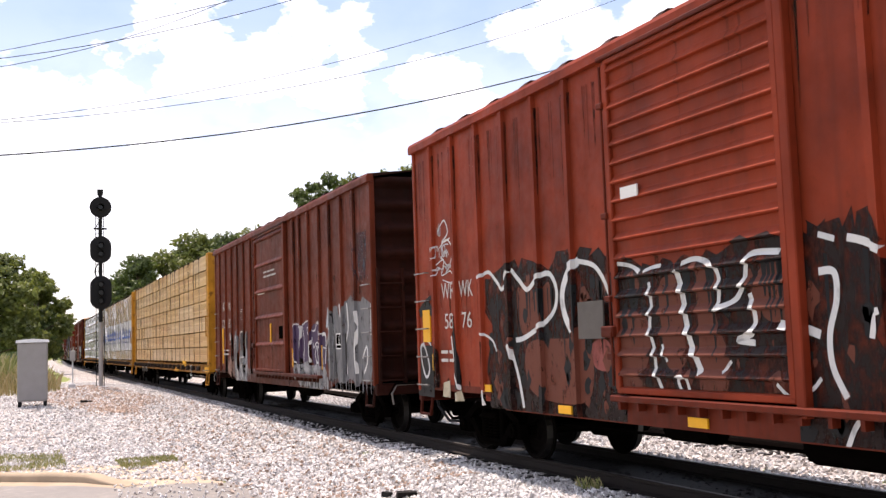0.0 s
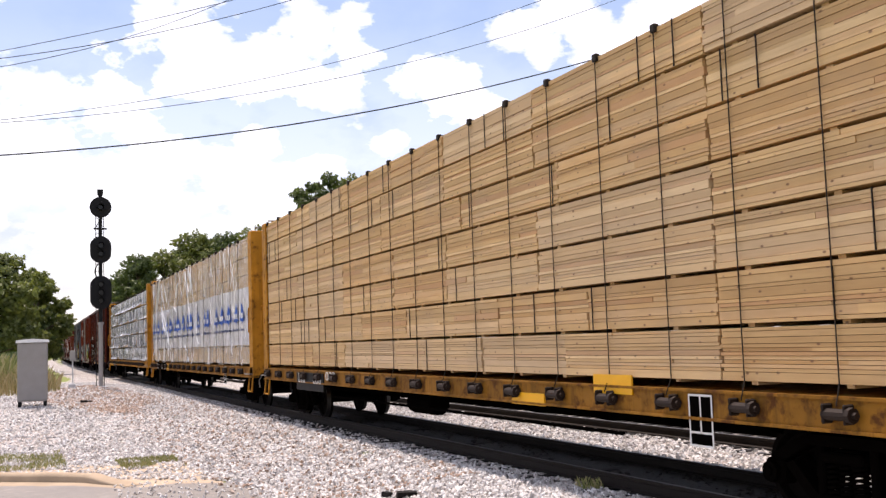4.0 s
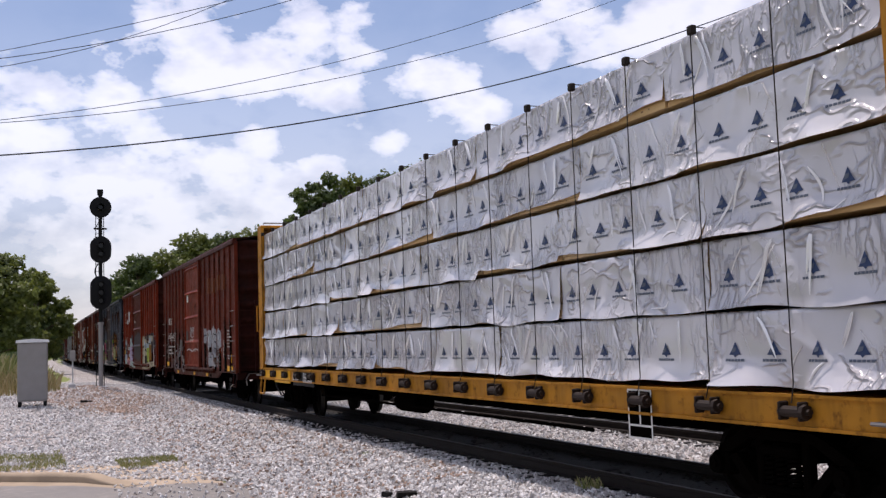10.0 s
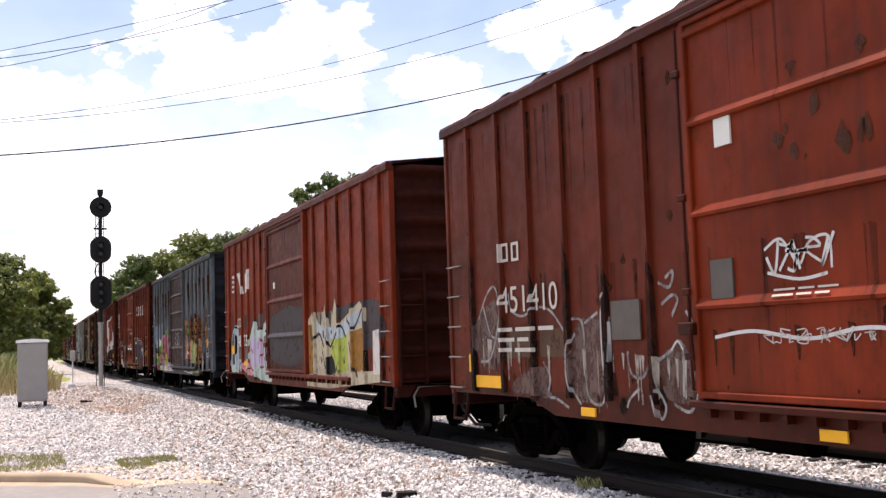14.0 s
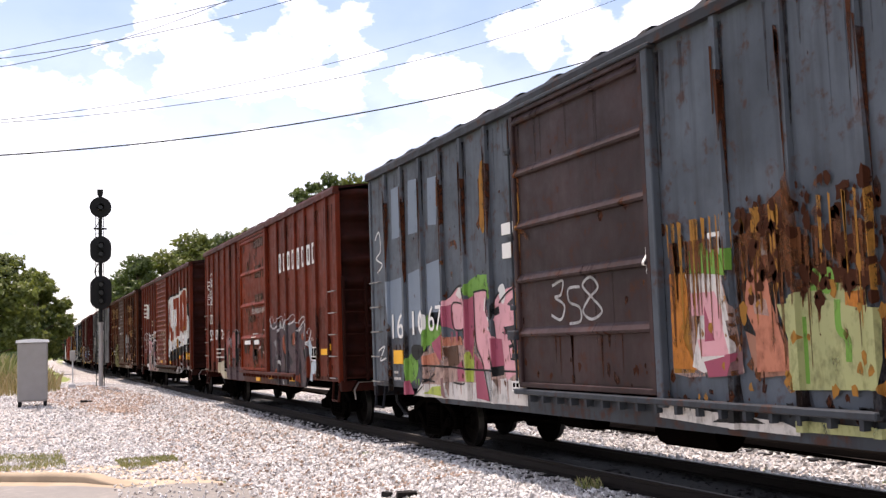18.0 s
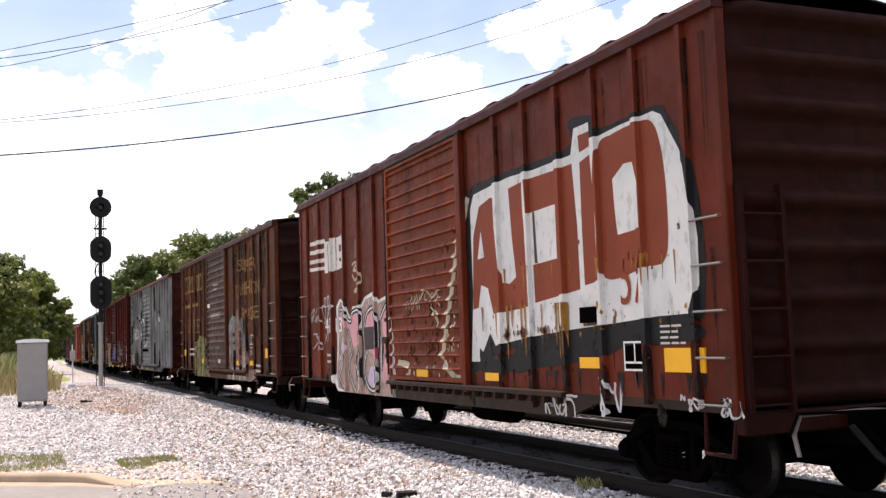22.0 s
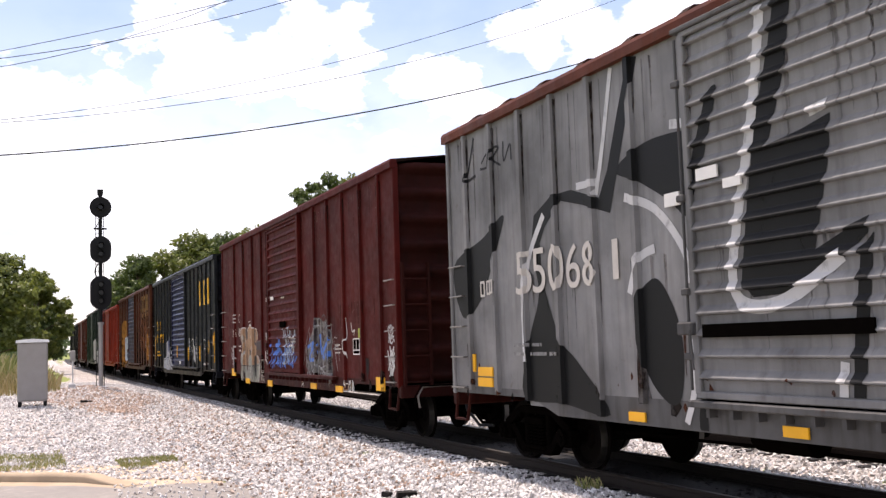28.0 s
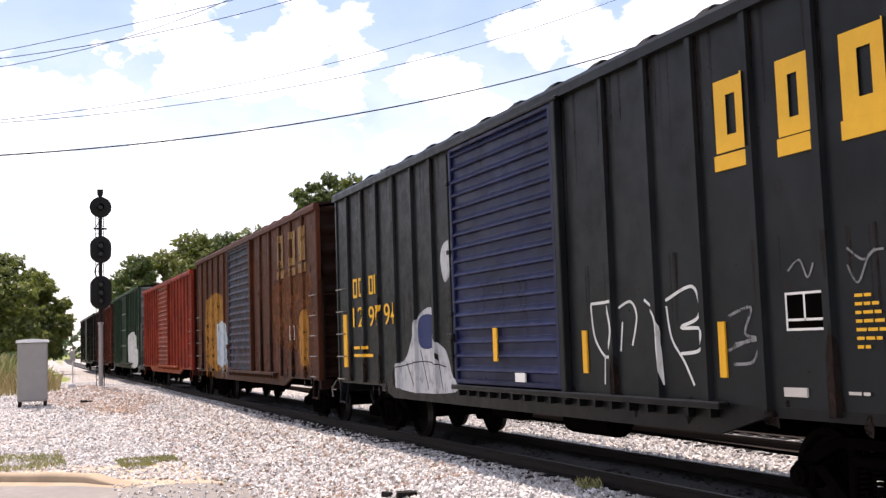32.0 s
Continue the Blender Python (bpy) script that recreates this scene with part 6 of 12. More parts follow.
def weather(car, side, h, seed, soot=1.0, scale=12, top=4.9, low=1.02):
    """What years on the line leave: soot at the feet of the posts, streaks below the eave, scaling rust."""
    rng = random.Random(seed)
    w = Paint(side)
    w.lay = 0.0012
    stains = side.posts + [side.door[0] - 0.2, side.door[1] + 0.2]
    for k, mat in enumerate((G_GRIME, G_STREAK, G_STREAK)):
        w.layer(mat)
        for y in stains:
            if rng.random() < soot * (0.5 if k == 0 else 0.9):
                t, r = rng.uniform(0.3, 1.1) * (1 + 0.6 * k) * soot, rng.uniform(0.05, 0.2)
                w.poly([(y + 0.07, low), (y - r, low), (y - r * 0.6, low + 0.3 * t), (y - 0.075, low + 0.6 * t), (y - 0.05, low + t), (y - 0.02, low + t * 1.2), (y + 0.04, low + t * 0.8)])
    w.layer(G_STREAK)
    for y in stains:
        t = rng.uniform(0.2, 1.6)
        w.poly([(y - 0.05, top - 0.1), (y - 0.09, top - 0.1), (y - 0.07, top - 0.1 - t), (y - 0.052, top - 0.1 - t * 1.3)])
    w.drips(G_FAINT, 46, -h + 0.1, top - 0.12, h - 0.1, top - 0.12, 1.3, seed + 1)
    w.drips(G_FAINT, 40, -h + 0.1, 2.6, h - 0.1, 2.6, 1.0, seed + 2)
    w.flakes(G_SCALE, scale, -h + 0.2, 4.6, h - 0.2, 1.1, 0.09, seed + 3)
    w.flakes(G_SCALE, scale * 2, -h + 0.2, 1.5, h - 0.2, 1.0, 0.07, seed + 4)
    w.drips(G_SCALE, scale, -h + 0.2, 1.9, h - 0.2, 1.7, 0.5, seed + 5)
    w.flakes(G_GRIME, 14, -h + 0.3, 1.15, h - 0.3, 0.85, 0.16, seed + 6)
    w.done(car, "paint_patch", "soot, water streaks and rust on the side")


for args in ((car0, side0, h0, 500, 0.45, 4), (car1, side1, h1, 510, 0.7, 16), (car5, side5, h5, 520, 0.9, 20), (car6, side6, h6, 530, 0.8, 20), (car7, side7, h7, 540, 0.6, 40), (car8, side8, h8, 550, 0.8, 16),
             (car9, side9, h9, 560, 0.7, 18), (car10, side10, h10, 570, 1.0, 60), (car11, side11, h11, 580, 0.3, 8), (car12, side12, h12, 590, 0.35, 4), (car13, side13, h13, 600, 0.4, 0), (car14, side14, h14, 610, 1.0, 60)):
    weather(*args)

# paint on the first car
g = Paint(side0)
g.rag(G_SOOTWORN, [(5.09, 2.6), (4.37, 2.8), (3.54, 2.71), (2.78, 2.77), (2.23, 2.81), (1.74, 2.53), (1.67, 1.99), (1.84, 0.73), (3.11, 0.72), (4.04, 0.74), (5.1, 0.77), (5.05, 1.78)])
g.rag(G_SOOTWORN, [(1.7, 2.38), (1.21, 2.57), (0.53, 2.48), (0.04, 2.57), (-0.58, 2.6), (-1.31, 2.59), (-1.59, 2.68), (-1.95, 2.68), (-2.34, 2.54), (-2.24, 1.5), (-2.14, 0.71), (-1.1, 0.77), (0.2, 0.75), (1.78, 0.75)])
g.blob(G_RUSTRED, [(4.15, 2.38), (3.88, 2.52), (3.57, 2.35), (3.22, 2.48), (3.21, 2.04), (3.69, 1.91), (4.02, 1.84)])
g.blob(G_RUSTRED, [(3.87, 1.69), (2.8, 1.75), (2.26, 1.74), (2.28, 1.07), (2.94, 0.94), (3.84, 1.09)])
g.blob(G_RUSTRED, [(0.7, 2.31), (0.39, 2.35), (0.33, 1.94), (0.31, 1.48), (0.62, 1.42), (0.71, 1.84)])
g.blob(G_RUSTRED, [(0.06, 2.33), (-0.2, 2.37), (-0.22, 1.92), (-0.39, 1.49), (-0.28, 1.16), (0.08, 1.15), (0.07, 1.71)])
g.blob(G_RUSTRED, [(-0.87, 2.32), (-1.21, 2.34), (-1.21, 1.89), (-0.91, 1.9)])
g.blob(G_RUSTRED, [(1.55, 1.98), (0.99, 1.96), (0.98, 1.48), (1.51, 1.16)])
g.blob(G_PINKRED, [(2.2, 1.68), (1.91, 1.73), (1.77, 1.6), (1.77, 1.38), (2.16, 1.4)])
g.flakes(G_RUSTRED, 70, 5.0, 2.6, -2.2, 0.9, 0.14, 501)
g.flakes(G_BLACK, 40, 5.0, 2.5, -2.2, 0.9, 0.16, 502)
g.drips(G_BLACK, 40, 5.0, 2.4, -2.2, 2.4, 0.9, 503)
g.stroke(G_WHITE, 0.053, [(5.32, 2.68), (5.02, 2.74), (4.75, 2.58), (4.58, 2.47), (4.34, 2.71)])
g.stroke(G_WHITE, 0.068, [(4.29, 2.72), (4.04, 2.55), (3.82, 2.42), (3.52, 2.56), (3.18, 2.58), (3.02, 2.32), (3.2, 2.04), (3.91, 1.79), (4.22, 1.75)])
g.stroke(G_WHITE, 0.112, [(2.64, 1.8), (2.83, 2.03), (2.88, 2.31), (2.71, 2.57), (2.45, 2.69)])
g.stroke(G_WHITE, 0.060, [(2.48, 2.69), (2.11, 2.61), (1.9, 2.44), (1.75, 2.2)])
g.stroke(G_WHITE, 0.068, [(4.4, 1.69), (4.28, 1.46), (4.16, 1.21), (4.05, 0.84)])
g.stroke(G_WHITE, 0.038, [(5.29, 1.86), (4.97, 1.76), (4.84, 1.6)])
g.stroke(G_WHITE, 0.045, [(5.27, 1.04), (5.25, 0.82)])
g.stroke(G_WHITE, 0.045, [(1.7, 2.43), (1.6, 2.57), (1.27, 2.54), (1.03, 2.45)])
g.stroke(G_WHITE, 0.045, [(0.95, 2.45), (0.82, 2.48), (0.65, 2.49)])
g.stroke(G_WHITE, 0.053, [(0.9, 2.33), (0.87, 2.08), (0.92, 1.84), (0.85, 1.6), (0.83, 1.36), (0.73, 1.17)])
g.stroke(G_WHITE, 0.083, [(0.38, 2.41), (0.3, 2.17), (0.26, 1.88), (0.19, 1.64), (0.04, 1.36)])
g.stroke(G_WHITE, 0.053, [(0.29, 2.48), (0.04, 2.51), (-0.22, 2.42), (-0.3, 2.25), (-0.25, 1.97)])
g.stroke(G_WHITE, 0.060, [(-0.27, 2), (-0.53, 2.07), (-0.67, 2.23), (-0.73, 2.43), (-0.86, 2.49), (-1.2, 2.47)])
g.stroke(G_WHITE, 0.060, [(-0.74, 2.12), (-0.8, 1.9), (-0.75, 1.75), (-0.53, 1.69), (-0.78, 1.66)])
g.stroke(G_WHITE, 0.083, [(-1.13, 1.82), (-1.34, 1.79), (-1.57, 1.72)])
g.stroke(G_WHITE, 0.068, [(-1.59, 2.26), (-1.77, 2.24), (-1.78, 2.01), (-1.68, 1.73), (-1.69, 1.45), (-1.83, 1.19)])
g.stroke(G_WHITE, 0.053, [(-1.61, 2.58), (-1.8, 2.52)])
g.stroke(G_WHITE, 0.068, [(-1.94, 2.52), (-2.12, 2.47), (-2.32, 2.38)])
g.stroke(G_WHITE, 0.060, [(-2.14, 1.68), (-2.19, 1.86), (-2.28, 1.9)])
g.stroke(G_WHITE, 0.053, [(0.59, 0.73), (0.41, 1.01)])
g.stroke(G_WHITE, 0.053, [(0.1, 0.7), (0.18, 1.02)])
g.stroke(G_WHITE, 0.045, [(-0.24, 0.75), (-0.35, 1.02)])
g.stroke(G_WHITE, 0.045, [(-0.59, 1.01), (-0.58, 0.74)])
g.stroke(G_WHITE, 0.053, [(-1.14, 0.78), (-1.21, 0.99), (-1.42, 1.09)])
g.stroke(G_WHITE, 0.053, [(-1.78, 0.74), (-1.89, 0.94), (-2, 1.06)])
g.stroke(G_WHITE, 0.038, [(-1.04, 1.29), (-1.21, 1.18), (-1.43, 1.25), (-1.55, 1.35)])
g.stroke(G_WHITE, 0.045, [(0.4, 1.19), (0.44, 1.3), (0.32, 1.32), (0.26, 1.19)])
g.stroke(G_WHITE, 0.038, [(-0.3, 1.38), (-0.39, 1.46), (-0.43, 1.49)])
g.stroke(G_WHITE, 0.038, [(0.62, 1.48), (0.7, 1.66)])
g.loop(G_WHITE, 0.04, [(7.61, 1.77), (7.31, 1.7), (7.29, 1.35), (7.52, 1.33)])
g.stroke(G_BLACK, 0.08, [(7.75, 2.2), (7.48, 2.42), (7.15, 2.5)])
g.stroke(G_BLACK, 0.09, [(6.29, 2.15), (6.2, 1.62), (6.19, 1.02)])
g.stroke(G_WHITE, 0.038, [(6.45, 1.84), (6.35, 1.45), (6.13, 1.02)])
g.shape(G_CREAM, [(6.81, 1.11), (6.55, 1.15), (6.55, 0.88), (6.86, 0.89)])
g.shape(G_CREAM, [(6.28, 0.95), (6.11, 1.01), (6.01, 0.85), (6.29, 0.84)])
g.stroke(G_BLACK, 0.16, [(7.76, 2.23), (7.57, 2.33), (7.36, 2.34), (7.21, 2.22)])
g.shape(G_BLACK, [(7.94, 1.71), (7.14, 1.7), (7.22, 0.86), (7.91, 0.87)])
g.loop(G_LTGREY, 0.05, [(7.75, 1.68), (7.59, 1.69), (7.4, 1.38), (7.45, 1.22), (7.58, 1.2), (7.72, 1.43)])
g.done(car0, "graffiti", "bold black and white graffiti letters")
g = Paint(side0)
g.stroke(G_WHITE, 0.025, [(6.89, 3.54), (6.63, 3.69), (6.49, 3.48), (6.74, 3.34), (6.41, 3.38)])
g.stroke(G_WHITE, 0.025, [(6.84, 3.26), (6.55, 3.37), (6.33, 3.21), (6.47, 2.95), (6.8, 3.12)])
g.stroke(G_WHITE, 0.02, [(7.01, 3), (6.67, 3.06), (6.78, 2.82), (6.41, 2.86), (6.38, 2.68), (6.74, 2.74)])
g.scribble(G_LTGREY, 0.022, 5, 1, 7.25, 3.29, 6.47, 3.09, 71)
g.scribble(G_LTGREY, 0.022, 4, 1, 7.13, 2.96, 6.42, 2.83, 72)
g.scribble(G_LTGREY, 0.018, 3, 1, 6.96, 3.66, 6.78, 3.45, 73)
g.done(car0, "tag", "small white scribbled tag")
stencil(car0, "WR", 6.77, 6.25, 2.43, 2.68, STENCIL)
stencil(car0, "WK", 6.07, 5.56, 2.43, 2.68, STENCIL)
stencil(car0, "58", 6.67, 6.33, 1.96, 2.2, STENCIL)
stencil(car0, "76", 6, 5.63, 1.96, 2.2, STENCIL)
bars(car0, 6.86, 1.57, 0.98, 0.13, 2, STENCIL)
plate(car0, 1.77, 2.34, 1.74, 2.18, DULLPLATE, -1.640, "plate")
plate(car0, 7.31, 7.62, 1.76, 2.29, YELLOW_TAB, None, "reflector")
plate(car0, 0.96, 1.29, 3.28, 3.41, WHITE, -1.640, "paper_label")

# paint on the second car
g = Paint(side1)
g.rag(G_GREY, [(-5.04, 2.54), (-5.25, 2.45), (-5.8, 2.52), (-6.04, 2.3), (-6.47, 2.68), (-7.13, 2.64), (-8, 2.55), (-8.08, 2.27), (-8.05, 1.48), (-7.88, 1.02), (-6.65, 1.01), (-5.67, 1.03), (-5.13, 1.12), (-5.04, 1.75)])
g.rag(G_PURPLE, [(-2.11, 2.09), (-2.5, 2.25), (-2.73, 2.11), (-2.61, 1.74), (-2.42, 1.37), (-2.2, 1.7)])
g.rag(G_PURPLE, [(-2.85, 2.19), (-3.56, 2.23), (-3.31, 1.77), (-3.42, 1.38), (-2.97, 1.37)])
g.rag(G_PURPLE, [(-3.71, 2.08), (-4.32, 2.27), (-4.39, 1.98), (-4.44, 1.46), (-3.84, 1.38)])
g.rag(G_PURPLE, [(-4.58, 1.98), (-4.89, 2), (-4.86, 1.32), (-4.55, 1.32)])
g.rag(G_GREYPALE, [(-2.37, 1.27), (-4.55, 1.32), (-4.91, 1.11), (-4.8, 0.75), (-2.58, 0.86)])
g.stroke(G_WHITE, 0.05, [(-2.17, 2.12), (-2.25, 1.79), (-2.47, 1.52), (-2.68, 1.78), (-2.73, 2.18)])
g.stroke(G_WHITE, 0.05, [(-2.89, 2.21), (-3.58, 2.24), (-3.17, 1.84), (-3.02, 1.52), (-3.5, 1.44)])
g.stroke(G_WHITE, 0.05, [(-3.7, 1.38), (-3.67, 1.77), (-3.97, 2.07), (-4.3, 2.25), (-4.46, 2.04)])
g.stroke(G_WHITE, 0.05, [(-4.46, 1.76), (-4.1, 1.67), (-3.91, 1.46), (-4.24, 1.37), (-4.5, 1.46)])
g.stroke(G_WHITE, 0.05, [(-4.61, 1.98), (-4.85, 1.98), (-4.91, 1.75), (-4.8, 1.36)])
g.stroke(G_WHITE, 0.06, [(-5.07, 2.43), (-5.12, 2.03), (-5.18, 1.57)])
g.stroke(G_WHITE, 0.07, [(-5.94, 2.61), (-6, 2.33)])
g.stroke(G_WHITE, 0.06, [(-6.47, 2.62), (-6.54, 2.11), (-6.36, 1.73), (-6.43, 1.16)])
g.stroke(G_WHITE, 0.07, [(-7.11, 2.42), (-7.18, 2.08), (-7.08, 1.6), (-7.16, 1.18)])
g.stroke(G_WHITE, 0.08, [(-8.03, 2.53), (-8, 1.93)])
g.stroke(G_WHITE, 0.05, [(-7.44, 1.48), (-7.7, 1.71), (-7.73, 1.42), (-7.51, 1.19)])
g.stroke(G_BLACK, 0.08, [(-5.42, 2.44), (-5.6, 1.47), (-5.7, 1.07)])
g.stroke(G_BLACK, 0.09, [(-6.36, 1.99), (-6.36, 1.15)])
g.stroke(G_BLACK, 0.06, [(-5.35, 2.02), (-4.95, 1.61), (-5.14, 1.19)])
g.stroke(G_BLACK, 0.05, [(-2.96, 0.81), (-3.02, 1.05)])
g.stroke(G_BLACK, 0.05, [(-3.94, 0.81), (-4.12, 1.01), (-4.27, 0.79)])
g.shape(G_PURPLE, [(-2.17, 2.15), (-2.35, 2.27), (-2.76, 2.23), (-2.94, 2.15), (-2.85, 1.63), (-2.59, 1.29), (-2.32, 1.41)])
g.shape(G_PURPLE, [(-2.95, 2.24), (-3.46, 2.32), (-3.6, 2.21), (-3.49, 1.84), (-3.53, 1.38), (-3.04, 1.38)])
g.shape(G_PURPLE, [(-3.77, 2.12), (-4.22, 2.29), (-4.48, 2.05), (-4.43, 1.78), (-4.24, 1.75), (-4.14, 1.39), (-3.91, 1.31), (-3.86, 1.63)])
g.stroke(G_WHITE, 0.03, [(-2.17, 2.14), (-2.36, 2.29), (-2.76, 2.23), (-2.9, 2.15), (-2.85, 1.81), (-2.7, 1.55), (-2.59, 1.28), (-2.32, 1.41), (-2.17, 1.87), (-2.17, 2.14)])
g.stroke(G_WHITE, 0.03, [(-2.96, 2.25), (-3.46, 2.34), (-3.54, 2.21), (-3.36, 2.14), (-3.57, 1.84), (-3.47, 1.55)])
g.stroke(G_WHITE, 0.03, [(-3.04, 1.38), (-3.12, 1.85), (-2.96, 2.2)])
g.stroke(G_WHITE, 0.03, [(-3.77, 2.11), (-4.03, 2.1), (-4.26, 2.29), (-4.48, 2.05), (-4.41, 1.77), (-4.18, 1.83), (-3.94, 1.71), (-3.86, 1.84)])
g.stroke(G_WHITE, 0.03, [(-4.03, 1.55), (-4.18, 1.75), (-4.26, 1.43), (-4.14, 1.39), (-4.03, 1.55)])
g.stroke(G_WHITE, 0.03, [(-4.45, 2), (-4.89, 2.01), (-4.88, 1.7), (-4.66, 1.7), (-4.66, 1.33)])
g.shape(G_GREYPALE, [(-2.31, 1.32), (-2.87, 1.33), (-3.38, 1.42), (-3.76, 1.27), (-4.29, 1.36), (-4.53, 1.48), (-4.5, 1.17), (-3.35, 1.13), (-2.3, 1.19)])
g.scribble(G_GREYPALE, 0.05, 4, 1, -5.03, 2.17, -5.68, 1, 82)
g.shape(G_PALEBLUE, [(-4.95, 2.14), (-5.07, 2.51), (-5.19, 2.64), (-5.32, 2.45), (-5.3, 2.16)])
g.rag(G_WASHPINK, [(6.09, 1.42), (5.28, 1.48), (5.14, 1.16), (5.2, 0.94), (6.03, 0.96)])
g.shape(G_GREY, [(5.1, 2.14), (4.92, 2.21), (4.6, 2.21), (4.45, 2.13), (4.42, 1.89), (4.47, 1.49), (4.47, 1.19), (4.42, 0.89), (4.49, 0.7), (4.78, 0.7), (4.95, 0.93), (5.09, 1.27), (5.15, 1.7)])
g.shape(G_GREYPALE, [(4.87, 2.23), (4.79, 2.34), (4.57, 2.34), (4.49, 2.21)])
g.shape(G_BROWNLINE, [(4.93, 1.91), (4.66, 1.98), (4.63, 1.69), (4.75, 1.44), (4.94, 1.49)])
g.shape(G_CHARCOAL, [(4.27, 2.08), (4.15, 2.23), (3.87, 2.26), (3.62, 2.15), (3.56, 1.96), (3.65, 1.72), (3.86, 1.67), (4.2, 1.73)])
g.shape(G_GREY, [(4.29, 1.69), (3.57, 1.68), (3.52, 1.47), (4.3, 1.44)])
g.rag(G_GREYPALE, [(4.29, 1.47), (3.52, 1.49), (3.55, 1.13), (3.56, 0.78), (4.36, 0.73), (4.29, 1.19)])
g.shape(G_CHARCOAL, [(3.43, 2.17), (3.3, 2.24), (3.15, 2.24), (3.2, 1.67), (3.41, 1.71)])
g.rag(G_GREYPALE, [(3.45, 1.62), (3.2, 1.66), (3.28, 0.78), (3.5, 0.79)])
g.shape(G_GREYPALE, [(5.12, 0.96), (4.87, 0.95), (4.35, 0.81), (3.27, 0.83), (3.28, 0.76), (4.43, 0.72)])
g.stroke(G_PALE, 0.04, [(5.04, 1.86), (4.93, 2.06), (4.65, 2.12), (4.5, 1.97)])
g.stroke(G_PALE, 0.04, [(5.02, 1.81), (4.98, 1.38), (4.85, 1.01), (4.62, 0.75)])
g.stroke(G_PALE, 0.04, [(4.5, 1.97), (4.59, 1.59), (4.48, 1.18), (4.46, 0.78)])
g.stroke(G_PALE, 0.04, [(4.26, 0.85), (4.21, 1.17), (4.05, 1.25), (4.05, 1.06)])
g.stroke(G_PALE, 0.04, [(3.99, 0.84), (3.82, 1.21), (3.69, 1.14)])
g.stroke(G_PALE, 0.04, [(4.29, 1.47), (3.52, 1.49)])
g.stroke(G_PALE, 0.04, [(4.2, 1.73), (4.26, 1.99), (4.14, 2.21), (3.86, 2.24)])
g.stroke(G_PALE, 0.04, [(3.41, 1.71), (3.45, 2), (3.31, 2.22)])
g.stroke(G_PALE, 0.04, [(3.47, 1.13), (3.35, 1.27), (3.29, 1.14)])
g.stroke(G_BLACK, 0.04, [(4.96, 1.75), (4.89, 1.43), (4.7, 1.23), (4.7, 0.97)])
g.stroke(G_BLACK, 0.04, [(4.06, 2.08), (3.91, 2.17), (3.72, 2.06)])
g.stroke(G_BLACK, 0.04, [(4.08, 1.49), (4.14, 1.25)])
g.stroke(G_BLACK, 0.04, [(3.62, 1.45), (3.62, 1.12)])
g.drips(G_GREYPALE, 24, 5.18, 1.15, 2.2, 1.15, 0.3, 173)
g.done(car1, "graffiti", "purple and grey sprayed graffiti with white edges")
g = Paint(side1)
g.rag(G_SLATETAG, [(-7.21, 3.95), (-7.62, 3.95), (-7.82, 3.94), (-7.81, 3.62), (-7.71, 3.07), (-7.34, 3.03), (-7.25, 3.44)])
g.stroke(G_SLATETAG, 0.06, [(-6.93, 3.97), (-6.85, 3.78), (-6.97, 3.65), (-7.19, 3.66)])
g.stroke(G_SLATETAG, 0.06, [(-7.04, 3.61), (-7.14, 3.17), (-7.46, 2.92)])
g.done(car1, "paint_patch", "grey painted-out patch")
g = Paint(side1)
g.layer(G_LTGREY).line([(4.12, 2.9), (3.85, 2.89), (3.86, 2.61), (4.13, 2.61)], 0.016, True)
g.loop(G_LTGREY, 0.02, [(5.91, 2.17), (5.8, 2.21), (5.52, 2.19), (5.48, 2.13), (5.5, 1.93), (5.61, 1.89), (5.89, 1.89), (5.95, 1.95)])
g.blob(G_LTGREY, [(5.8, 2.15), (5.65, 2.15), (5.56, 2.08), (5.67, 1.98), (5.79, 2.03)])
g.stroke(G_CHALK, 0.015, [(6.7, 2.1), (6.56, 1.97), (6.68, 1.85), (6.48, 1.9)])
g.done(car1, "tag", "small white painted boxes")
stencil(car1, "C", 4.06, 3.96, 2.66, 2.77, STENCIL)
bars(car1, 4.08, 2.83, 0.3, 0.05, 1, STENCIL)
plate(car1, -7.09, -7.01, 1.28, 2.32, YELLOW_TAB, -1.555, "reflector")
plate(car1, -4.59, -4.51, 1.23, 1.76, YELLOW_TAB, -1.555, "reflector")
plate(car1, -2.04, -1.99, 1.26, 1.71, YELLOW_TAB, -1.555, "reflector")
data_panel(car1, -6.09, -5.66, 1.67, 2)
bars(car1, 0.75, 3.74, 1.29, 0.12, 2, STENCIL, -HALF - 0.055)
stencil(car1, "AT", 6.86, 6.3, 2.94, 3.21, STENCIL)
stencil(car1, "W", 5.92, 5.49, 2.92, 3.19, STENCIL)
stencil(car1, "122", 6.88, 6.35, 2.41, 2.67, STENCIL)
stencil(car1, "197", 5.97, 5.48, 2.39, 2.67, STENCIL)
bars(car1, 6.78, 1.67, 1.29, 0.12, 2, STENCIL)
plate(car1, 0.73, 1.48, 3.19, 3.28, STENCIL, -1.600, "paper_label")
plate(car1, 1.9, 2.16, 2.51, 2.75, STENCIL, None, "paper_label")
plate(car1, -0, 0.08, 1.88, 2.37, YELLOW_TAB, -1.605, "reflector")
plate(car1, 6.85, 6.97, 1.27, 2.41, YELLOW_TAB, None, "reflector")
plate(car1, -1.26, -0.88, 1.96, 2.28, IRON, -1.602, "plate")

